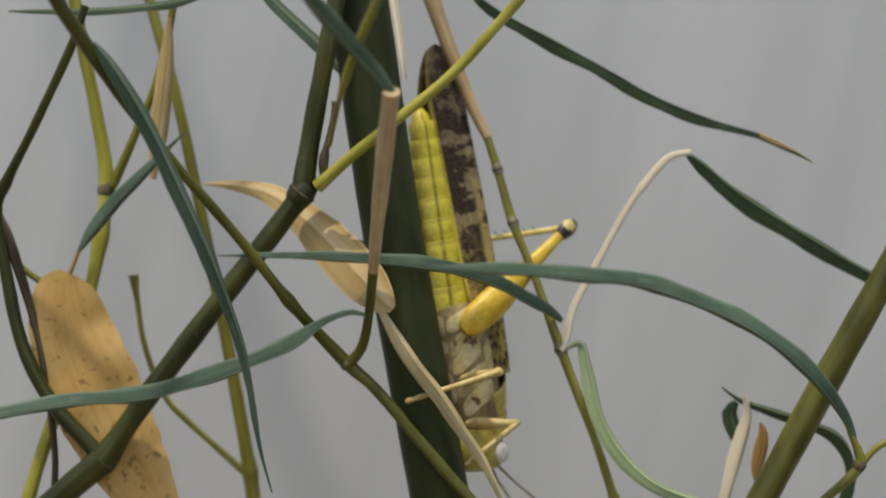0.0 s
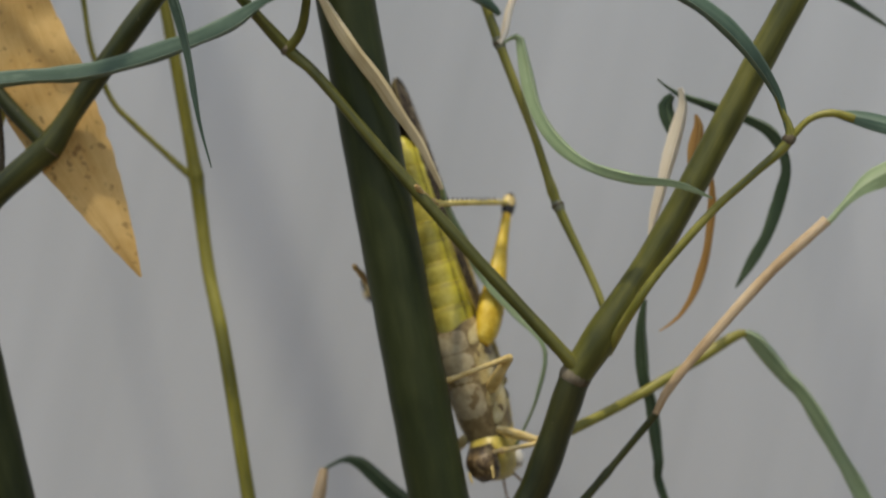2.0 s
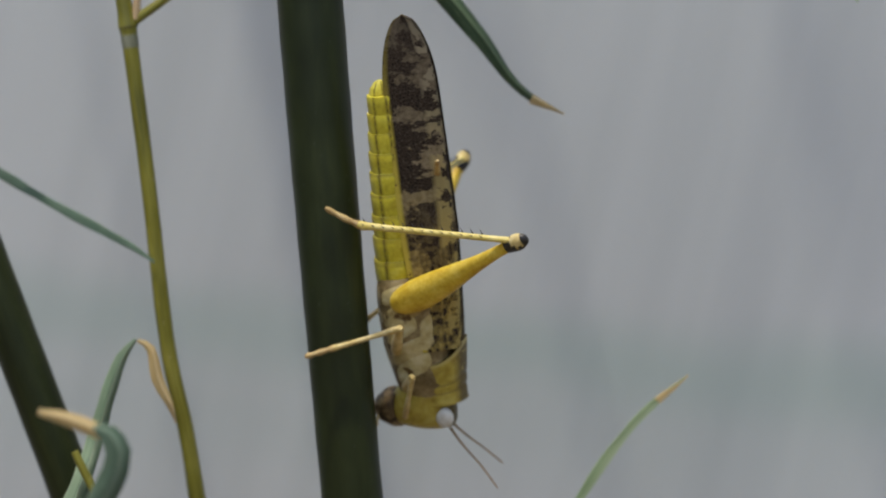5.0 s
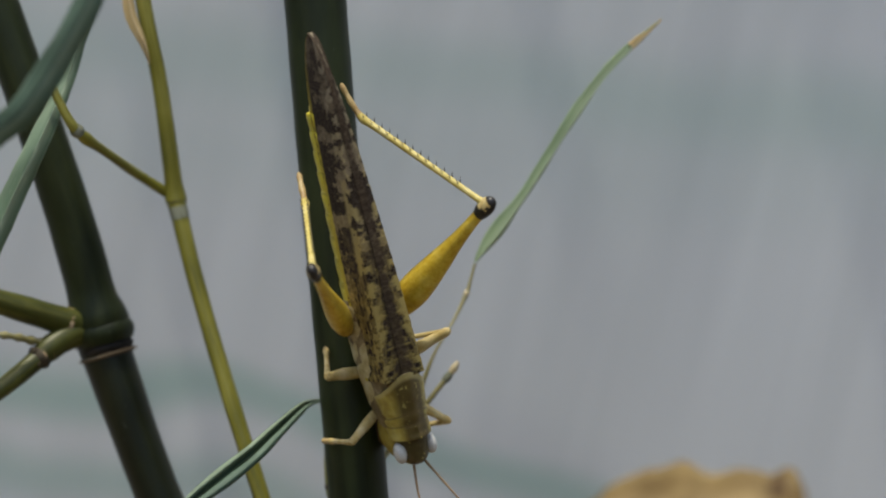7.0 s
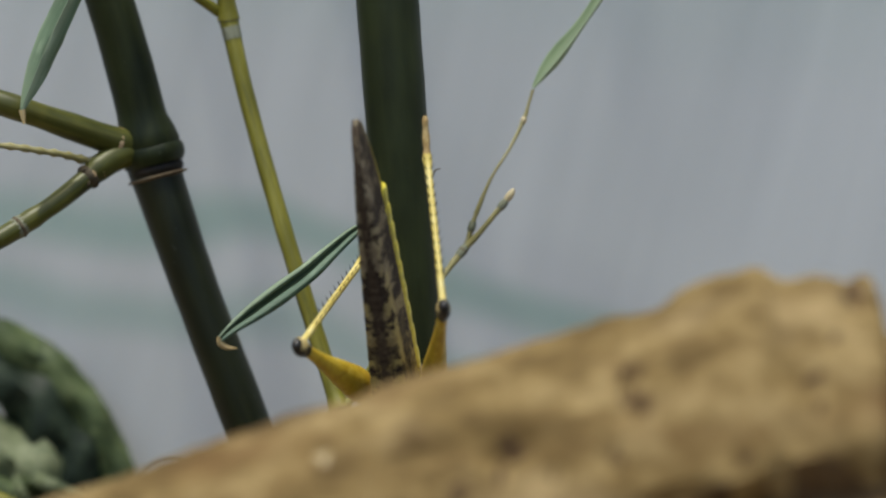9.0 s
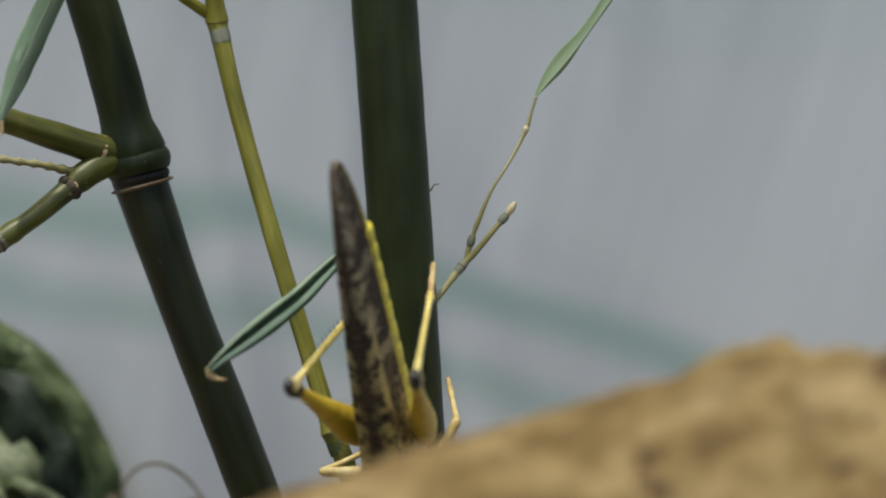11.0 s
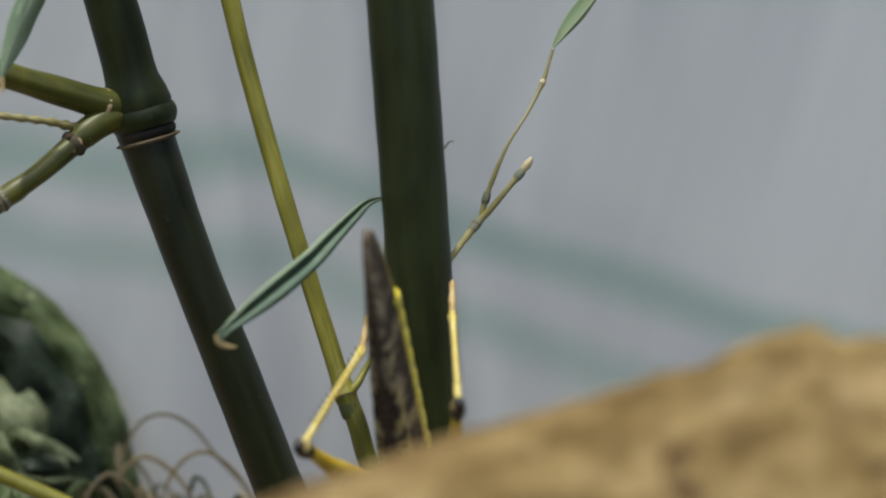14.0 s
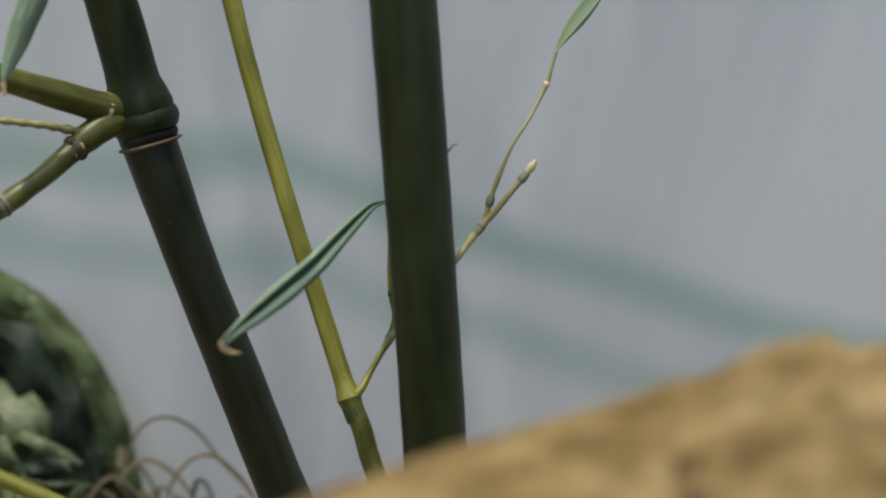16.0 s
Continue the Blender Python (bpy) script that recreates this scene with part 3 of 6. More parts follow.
    leaf("leaf", [(51.1, -1, -37, 0.23), (54.2, -1, -39.2, 0.9), (59.6, -1, -41.1, 1.65), (66.2, 0, -43.3, 1.96), (71, 1, -46.1, 2.27), (73.3, 2, -51.7, 2.43), (71.5, 3, -60.1, 2.59), (68.2, 3, -66.6, 2.14), (64.5, 3, -71.3, 0.31)], LEAF_DARK, fork, "leaf coloured dark as shaded gap curling over", roll=20, twist=30, cup=0.15, fold=0.6, seed=10)
    leaf("leaf", [(57.3, -1, -42.8, 0.45), (57.9, -1, -44.7, 1.65), (57.4, -1, -47.9, 2.41), (56.8, -1, -50.6, 1.65), (56.6, -1, -52.5, 0.3)], DRY_BROWN, fork, "small brown withered leaf", roll=15, cup=0.4, seed=11)
    leaf("leaf", [(60.2, 0, -52.5, 0.75), (60.5, 0, -58, 1.66), (59.6, 0, -65.4, 1.81), (57.5, 0, -71.9, 1.51), (54.7, 0, -76, 0.91), (51.5, 0, -78.1, 0.23)], DRY_BROWN, fork, "curved brown withered leaf", roll=25, cup=0.2, fold=0.6, seed=12)
    leaf("leaf", [(49.5, 2, -73, 1.06), (49.2, 2.4, -78.6, 2.29), (49.9, 3, -86.2, 2.6), (51.1, 3.6, -89.9, 2.53), (52.6, 4.2, -100.3, 2.3), (52.4, 5.2, -102.7, 1.83), (54.7, 5.3, -109.7, 1.22), (56.6, 5.3, -112.7, 0.76), (58.7, 5.3, -112.3, 0.23)], LEAF_DARK, fork, "narrow dark green hanging leaf", roll=20, twist=25, cup=0.15, fold=0.6, seed=13)
    # knobbly twig from the node, ending in a tan sheath
    rows = [(27.1, -5, -115.7, 1.6), (30.2, -6, -112.9, 1.35), (34.3, -6.5, -109.4, 1.9), (40.5, -6.8, -102.3, 1.3), (45.5, -7.4, -96.2, 1.2), (50.0, -9, -90.4, 1.25)]
    kt = stem("twig", rows, BRANCH_MID, t, "knobbly dark green twig", sides=12, knobs=[(0.33, 0.3, 1.3), (0.62, 0.25, 1.0)])
    stem("dry_sheath", [(49.8, -9, -90.6, 1.1), (52.1, -9, -86.3, 1.47), (58.5, -8.4, -78.7, 1.71), (68.5, -7.4, -68, 1.78), (77.5, -6.7, -59.9, 1.84)], SHEATH, kt, "tan dry sheath", sides=12)
    leaf("leaf", [(77.5, -6.7, -60.5, 0.9), (81.2, -6.4, -56.5, 1.26), (85.3, -6, -53.3, 3.26), (92.6, -6, -50.4, 3.98), (101.6, -6, -47.5, 3.26), (110.7, -6, -44.9, 0.36)], LEAF_PALE, kt, roll=25, cup=0.3, seed=14)
    ol = stem("twig", [(36.3, -7, -93.3, 1.81), (42.1, -3, -91.2, 1.65), (48, 1, -88.7, 1.67), (57.8, 5, -83.7, 1.69), (64.2, 7, -79.9, 1.88), (66.7, 7.6, -79, 1.32)], STEM, t, "thin olive twig", sides=10)
    leaf("leaf", [(66.5, 7.6, -79, 0.93), (69.1, 7.8, -80, 3.41), (74.3, 7.9, -86.2, 2.95), (77.8, 8, -89.9, 3.22), (85.4, 8, -102.4, 3.23), (92.1, 8, -114, 2.93), (99.2, 8, -124.8, 2.31), (106.9, 8, -136.1, 0.31)], LEAF_PALE, ol, "pale green folded leaf", roll=25, twist=25, cup=0.1, fold=0.7, seed=15)
    # jointed thin stem with leaves
    rows = [(42.5, -6, -75.3, 1.26), (40, -4, -68.7, 1.21), (34.9, -1.2, -57.4, 1.6), (31.1, -0.6, -46, 1.34), (25.5, 0.2, -31, 1.63), (21.3, 1.8, -19.1, 1.26), (18, 2.7, -10.8, 1.45), (15.6, 3.8, -2.3, 1.33), (14, 4.4, 2.8, 1.27)]
    f = stem("twig", rows, TWIG_GREEN, t, "thin jointed olive stem", sides=12, knobs=[(0.27, 0.25, 1.2)])
    for k in (2, 4, 6, 7):
        knot(rows, k, f, 1.25, 2.0, WAX)
        knot(rows, k, f, 1.4, 0.7, NODE)
    stem("dry_sheath", [(14, 4.4, 2.8, 1.63), (11.5, 4.8, 8.1, 2), (8.4, 5.2, 15.8, 2.36), (5.2, 5.6, 24.9, 2.73), (2.5, 6, 33.1, 2.36)], SHEATH, f, "tan dry sheath", sides=12)
    leaf("leaf", [(25.5, 0, -26.7, 1.04), (23.8, -1.5, -25.3, 1.77), (20, -4, -23.2, 2.49), (13.5, -8, -19.7, 2.61), (4.6, -13, -17.3, 2.71), (-6.6, -14.5, -16, 2.13), (-17.8, -15, -15.4, 1.27), (-27.7, -15, -15.2, 0.21)], LEAF, f, "long blue-green leaf", roll=30, cup=0.15, fold=0.55, seed=16)
    stem("petiole", [(25.5, -0.8, -31.2, 0.82), (26.4, 0.4, -29.4, 1.23), (27.6, 1, -24.5, 1.23), (30.8, 1.6, -18.6, 1.23), (36.3, 2.2, -8.7, 1.05), (40.9, 2.5, -2.6, 1.33), (43.6, 2.5, -0.2, 1.14), (46.5, 2.5, 0.3, 1.14)], DRY_PALE, f, "bleached bent leaf stalk", sides=10, knobs=[(0.75, 0.3, 0.9)])
    leaf("leaf", [(45.6, 2.5, 0.5, 0.59), (48.6, 2.5, -1.7, 2.23), (54.5, 2.5, -6.5, 3.27), (62.7, 2.6, -11.7, 3.28), (71.9, 2.8, -17.2, 2.83), (81.2, 3, -22.5, 2.24), (90.4, 3, -29, 0.37)], LEAF_DARK, f, "dark green folded leaf", roll=30, cup=0.1, fold=0.7, seed=17)
    leaf("leaf", [(26.3, -0.7, -31, 0.52), (27.7, -0.6, -30.1, 0.9), (29.1, -0.5, -30.4, 1.95), (30.1, -2, -35, 2.69), (31.5, -5, -41.3, 2.82), (34.5, -9, -46.7, 2.64), (38.9, -14, -50.5, 2.17), (45.4, -18, -52.6, 1.86), (52.3, -19, -53.6, 1.28), (57.5, -19, -56, 0.29)], LEAF_PALE, f, "pale green sickle-shaped leaf", roll=20, twist=20, cup=0.1, fold=0.7, seed=18)
    leaf("leaf", [(10.2, 3, 27.4, 0.59), (14.7, 3, 23.6, 1.92), (22.8, 3, 19.1, 2.37), (31.8, 3, 14.3, 2.22), (40.9, 3, 9.2, 2.23), (50, 3, 5.5, 1.63), (57.7, 3, 3.2, 0.89), (61.8, 3, 1.4, 0.89), (66, 3, -1.1, 0.15)], LEAF_DARK, f, "long leaf coloured dark as shaded gap with a dry tip", roll=35, twist=15, cup=0.1, fold=0.7, seed=19)
    dry_tip([(10.2, 3, 27.4, 0.59), (14.7, 3, 23.6, 1.92), (22.8, 3, 19.1, 2.37), (31.8, 3, 14.3, 2.22), (40.9, 3, 9.2, 2.23), (50, 3, 5.5, 1.63), (57.7, 3, 3.2, 0.89), (61.8, 3, 1.4, 0.89), (66, 3, -1.1, 0.15)], -3, f, roll=35, cup=0.2, fold=0.5)
    # low twigs that end in the slender leaf
    rows = [(32.9, 0, -268.8, 1.1), (36.6, 3, -263.9, 1.15), (37.8, 4, -262.4, 1.25), (40.3, 4.7, -259.7, 1.1), (42.7, 5.2, -256.7, 1.0), (44.1, 5.6, -255.0, 1.2), (45.4, 5.8, -253.3, 0.9)]
    lt = stem("twig", [(*q[:3], q[3] * 0.86) for q in rows], TWIG_TAN, t, "short cut tan twig", sides=10, knobs=[(0.34, 0.3, 0.8), (0.55, 0.15, 0.7)])
    knot(rows, 2, lt, 1.22, 2.6, WAX)
    knot(rows, 2, lt, 1.3, 0.5, SCAR)
    knot(rows, 5, lt, 1.15, 1.6, WAX)
    stem("bud", [(44.7, 5.7, -254.2, 1.0), (45.3, 5.8, -253.4, 1.3), (45.9, 5.8, -252.4, 0.5)], STRAW, lt, "tan withered bud", sides=8, step=0.5)
    rows = [(38.4, 4.6, -261.6, 0.95), (39.2, 5, -258.5, 1.1), (39.7, 5.2, -256.9, 0.75), (40.2, 5.5, -255.5, 0.9), (42.2, 6.5, -250.7, 0.6), (45.1, 7.8, -245.9, 0.58), (47.3, 8.8, -241.3, 0.85), (48.0, 9.2, -238.9, 0.6), (48.7, 9.5, -236.4, 0.6)]
    stem("petiole", [(*q[:3], q[3] * 0.85) for q in rows], TWIG_TAN, lt, "thin jointed leaf stalk", sides=8, step=0.7, knobs=[(0.2, 0.2, 0.5), (0.8, 0.25, 0.5)])
    knot(rows, 6, lt, 1.25, 0.8, STRAW)
    knot(rows, 1, lt, 1.2, 1.6, WAX)
    leaf("leaf", [(48.8, 9.5, -236.2, 0.6), (50.4, 9.5, -234.2, 1.95), (52.9, 9.4, -231.2, 2.85), (55.6, 9.3, -227.5, 2.4), (58.2, 9.2, -223.7, 1.79), (64.5, 9, -214, 2.14), (70.1, 8.6, -206.1, 1.83), (74.8, 8.2, -201.1, 1.37), (79.3, 7.9, -196.8, 0.23)], LEAF_PALE, lt, "slender rolled green leaf with a dry tip", roll=-25, twist=-20, cup=0.2, fold=0.6, seed=20)
    dry_tip([(48.8, 9.5, -236.2, 0.6), (50.4, 9.5, -234.2, 1.95), (52.9, 9.4, -231.2, 2.85), (55.6, 9.3, -227.5, 2.4), (58.2, 9.2, -223.7, 1.79), (64.5, 9, -214, 2.14), (70.1, 8.6, -206.1, 1.83), (74.8, 8.2, -201.1, 1.37), (79.3, 7.9, -196.8, 0.23)], -2, lt, roll=-35, cup=0.4, fold=0.3)
    return t


build_centre_cane()


# ---- leaning cane ----
def build_leaning_cane():
    t = thing("bamboo_cane", (43, 9, -400), "leaning dark green bamboo cane with side branches", "bamboo", "bamboo canes")
    rows = [(-62.6, -1, -66.8, 8.31), (-46.7, 3, -141.1, 7.42), (-39.8, 4.5, -164, 7.47), (-22.6, 6.5, -214.6, 7.65), (-17, 8, -233.3, 7.87), (-13.5, 9, -247.9, 8.08)]
    stem("internode", [(-63.1, -1, -63, 7.6)] + rows, CANE_LEAN, t, "dark green upper length of cane", sides=24, step=2.0, uneven=0.006, knobs=[(0.987, 0.30, 2.3), (0.02, 0.15, 3)])
    rows2 = [(-13.5, 9, -249.2, 7.77), (-6.6, 9, -268.5, 7.61), (0.6, 9, -287.1, 7.81), (6.7, 9, -303, 7.83), (14.8, 9, -323.6, 7.86)]
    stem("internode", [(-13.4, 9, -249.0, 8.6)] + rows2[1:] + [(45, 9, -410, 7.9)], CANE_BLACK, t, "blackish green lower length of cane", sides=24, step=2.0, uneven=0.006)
    ax = (0.28, 0, -1)
    rooted(part("node_rim", ring_knot((-13.4, 9, -247.7), ax, 4.75, 3.4, 0.62, 32, 0.08), CANE_LEAN, None, "rounded green rim"), t)
    rooted(part("node_band", ring_knot((-12.7, 9, -250.2), ax, 4.1, 1.8, 0.45, 32, 0.03), NODE_DARK, None, "dark node band"), t)
    rooted(part("sheath_scar", ring_knot((-12.45, 9, -251.3), ax, 4.1, 0.7, 0.85, 32, 0.05), SCAR, None, "thin pale sheath scar"), t)
    rooted(part("node_band", ring_knot((-62.8, -1, -65.5), (0.1, 0, -1), 4.2, 2.4, 0.4, 28, 0.1), NODE, None, "greyish node band"), t)
    # the big branch, to its fork and on
    rows = [(-63, -1, -62.3, 5.36), (-55.5, -2.5, -55.1, 4.2), (-46.7, -3.8, -47.6, 4.16)]
    b0 = stem("branch", rows, BRANCH_MID, t, "dark olive branch", sides=18, knobs=[(1.0, 0.15, 2.5)])
    rows = [(-46.7, -3.8, -47.6, 3.62), (-38.9, -5, -36.6, 3.6), (-28.9, -7, -23.6, 3.44), (-20.9, -8, -13.5, 3.29), (-17.1, -8.4, -8.5, 3.28), (-15.2, -8.6, -5.8, 3.55), (-14.6, -8.7, -2.2, 3.28), (-13.3, -9, 5.2, 3), (-11.2, -10, 16, 2.85), (-9.3, -10, 25.5, 2.85), (-6.6, -10, 38.4, 2.71)]
    b = stem("branch", rows, BRANCH_MID, t, "dark olive branch", sides=18, knobs=[(0.0, 0.25, 2.5)])
    knot(rows, 0, b, 1.25, 2.2, NODE)
    knot(rows, 5, b, 1.22, 3.6, BRANCH_MID)
    knot(rows, 5, b, 1.3, 1.0, NODE)
    leaf("leaf", [(-31.3, 3, -4.5, 0.36), (-26.9, 2, -4.7, 1.62), (-21.3, 0, -5.8, 3.05), (-17.2, -3, -8.2, 4.44), (-12.2, -7, -12.3, 6.67), (-6.8, -11, -17.8, 7.29), (-2.9, -12, -22.1, 4.85), (-1.2, -12, -23.6, 1.39)], DRY, b, "curled straw-coloured dry leaf", roll=12, cup=0.25, seed=21, wave=0.1)
    stem("twig", [(-12.7, -10, -4.8, 2.09), (-7.6, -12, -0.3, 1.73), (-1.5, -12.5, 4.6, 1.65), (8, -13, 12.4, 1.65), (17.4, -14, 22.6, 1.64), (25.1, -14, 31.5, 1.51)], STEM_YELLOW, b, "straight yellow-green twig", sides=12)
    stem("dry_sheath", [(-1.5, -9, 27.3, 1.56), (-0.4, -10, 20.3, 1.47), (0.4, -11, 14.2, 1.21), (0.7, -11, 11.6, 0.86)], DRY_PALE, b, "short pale sheath", sides=10)
    stem("twig", [(-11.6, -9, -4.4, 1.0), (-11.8, -10, -1.3, 1.5), (-11.1, -11, 2.1, 0.9), (-10.2, -12, 6.0, 0.7), (-10.0, -12, 8.2, 0.9)], NODE, b, "short withered brown shoot", sides=8, knobs=[(0.3, 0.25, 0.6)])
    stem("petiole", [(-10.5, -20, 1.5, 0.7), (-8.6, -34, 7.7, 0.8), (-7.5, -37, 11.1, 1.2), (-5.3, -40, 16.5, 1.3), (-2.7, -42, 22.2, 1.3), (2, -44, 34, 1.2)], STEM, b, "thin olive leaf stalk", sides=8)
    leaf("leaf", [(-24.3, -5, 29.4, 0.29), (-19.9, -5, 24.2, 1.87), (-15.6, -5, 20, 2.16), (-12.1, -5, 16.7, 2.02), (-8.6, -5, 12.8, 1.3)], LEAF, b, roll=25, cup=0.3, seed=22)
    rows = [(-47.6, -3.6, -47, 2.72), (-55.1, -3, -38.6, 2.4), (-59.5, -3, -29.6, 2.24), (-61.8, -3, -18.9, 2.08), (-63, -4, -9.1, 1.75), (-61.2, -6, -4.2, 1.58), (-56.1, -10, 4.4, 1.4), (-49.7, -14, 16.3, 1.38), (-47.3, -15, 22.6, 1.22)]
    bl = stem("branch", rows, BRANCH_MID, t, "thin dark side branch", sides=12, knobs=[(0.6, 0.25, 1.3)])
    stem("twig", [(-55.2, 0, -52.9, 1.08), (-55.1, 0, -47, 1.08), (-55.9, -1, -37.9, 1.07), (-57.8, -2, -26.1, 1.25), (-61.2, -2, -14.5, 1.96), (-63.8, -2, -8.3, 1.78)], NODE, bl, "thin withered twig", sides=8)
    leaf("leaf", [(-60.5, -6, 22.4, 0.21), (-54.8, -6, 22.4, 0.86), (-47.8, -6, 22.4, 1.15), (-40.9, -6, 22.9, 1.29), (-33.9, -6, 23.9, 1.29), (-26.9, -6, 26.7, 1), (-21.6, -6, 30.2, 0.29)], LEAF_DARK, bl, roll=35, cup=0.3, seed=23)
    # yellow-green stem with the dry hanging leaves
    rows = [(-61, 0, -62.4, 2.46), (-59.2, 1, -53.4, 2.32), (-54.3, 3, -37.5, 2.17), (-49.9, 5, -21.3, 2.18), (-47.5, 6.8, -5.4, 2.48), (-49, 7, 6.9, 2.04), (-50.9, 7, 16.9, 2.04), (-52.9, 7, 28.7, 1.89), (-54.2, 7, 37.7, 1.74)]
    c = stem("branch", rows, STEM_YELLOW, t, "yellow-green jointed branch", sides=14, knobs=[(0.5, 0.2, 1.8)])
    knot(rows, 4, c, 1.18, 2.2)
    stem("twig", [(-46.4, 6.5, -4.9, 1.64), (-42.4, 5, 3.7, 1.45), (-39.1, 4, 11.3, 1.26), (-36.5, 3, 21.2, 1.26), (-35, 3, 30.1, 1.08)], STEM, c, sides=10)
    stem("twig", [(-56.8, 0, -20, 1.07), (-59.4, 0, -18.2, 1.07), (-61.6, 0, -16, 0.89)], STEM, c, sides=8)
    leaf("dry_sheath", [(-36.5, 2, 22, 0.72), (-36.8, 2, 16.7, 1.97), (-37.5, 2, 9.5, 2.87), (-38.5, 2, 2.3, 2.7), (-39.3, 2, -3.8, 0.9)], DRY, c, "papery straw-coloured sheath", roll=20, cup=0.5, seed=24)
    leaf("leaf", [(-33.8, 0, 3.9, 0.29), (-37.3, -1, 0.3, 1.02), (-41.3, -1, -3.8, 2.19), (-45.3, -1, -7.9, 2.63), (-48.5, -1, -11.9, 2.2), (-50.9, -1, -15.3, 0.59)], LEAF, c, "hanging green leaf", roll=20, cup=0.15, fold=0.55, seed=25)
    stem("petiole", [(-50.9, -1, -15.1, 0.62), (-51.7, -1, -17.3, 0.63), (-52.7, -1.2, -19.4, 0.8)], DRY_BROWN, c, sides=8)
    leaf("leaf", [(-52.3, -1.4, -18.5, 2.68), (-52.7, -1.4, -19.7, 7.49), (-52.9, -1.5, -22.6, 10.53), (-52, -1.6, -28, 13.03), (-49, -1.8, -35.7, 14.52), (-44.9, -2, -44.8, 13.26), (-40.5, -2.3, -52.9, 9.82), (-36.4, -2.6, -60.7, 5.45), (-32.4, -2.8, -68.6, 0.36)], SPOTTED, c, "broad tan dry leaf with brown spots", roll=10, cup=0.16, wave=0.07, ragged=0.10, seed=26)
    # branches of the lower node
    rows = [(-14.5, 8, -247.0, 4.2), (-16.6, 6.5, -246.3, 4.5), (-18.6, 4.8, -245.6, 4.9), (-22.6, 2, -244.0, 4.5), (-27, -1, -242.3, 4.2), (-32, -4, -240.4, 4.05), (-38.5, -5, -238.3, 3.95), (-46.6, -8, -235.6, 3.9)]
    up = stem("branch", rows, BRANCH, t, "stout olive branch", sides=16, knobs=[(0.10, 0.06, 1.5)])
    knot(rows, 2, up, 1.06, 0.9, SHEATH)
    rows = [(-13.5, 8, -247.6, 3.6), (-16.2, 6.4, -247.2, 4.6), (-18.6, 4, -248.2, 4.4), (-21.0, 2, -250.0, 3.9), (-22.2, 1, -251.2, 3.6), (-26.8, -3, -255.4, 3.1), (-31.6, -6, -258.9, 3.3), (-36.6, -9, -262.2, 3.1), (-42.9, -12, -266.4, 3.1)]
    lb = stem("branch", rows, BRANCH, t, "olive branch with pale joints", sides=16, knobs=[(0.25, 0.12, 1.2), (0.58, 0.14, 1.2)])
    knot(rows, 3, lb, 1.10, 0.9, SHEATH)
    knot(rows, 4, lb, 1.22, 1.5, NODE)
    knot(rows, 6, lb, 1.08, 2.2, WAX)
    knot(rows, 6, lb, 1.18, 0.7)
    for k, (px, py, pz, pr) in enumerate(((-21.2, -0.4, -250.9, 0.8), (-22.6, -0.6, -250.0, 0.6), (-20.4, 0.4, -249.5, 0.6), (-21.8, -0.7, -252.2, 0.5))):
        rooted(part("sheath_scrap", egg((px, py, pz), (pr * 0.8, 0.3, pr), 10), (SHEATH, NODE)[k % 2], None, "papery scrap of old sheath"), lb)
    stem("twig", [(-19.6, 3, -249.0, 1.5), (-22.3, 1, -248.6, 1.2), (-25.4, -2, -247.6, 1.0), (-28.7, -4, -247.0, 0.95), (-32, -6, -246.4, 0.9), (-36, -7, -246.0, 0.85), (-39.8, -8, -245.6, 0.8)], TWIG_TAN, t, "thin pale knobbly twig", sides=8, step=0.5, knobs=[(k / 10, 0.55, 0.45) for k in range(1, 10)])
    return t


build_leaning_cane()


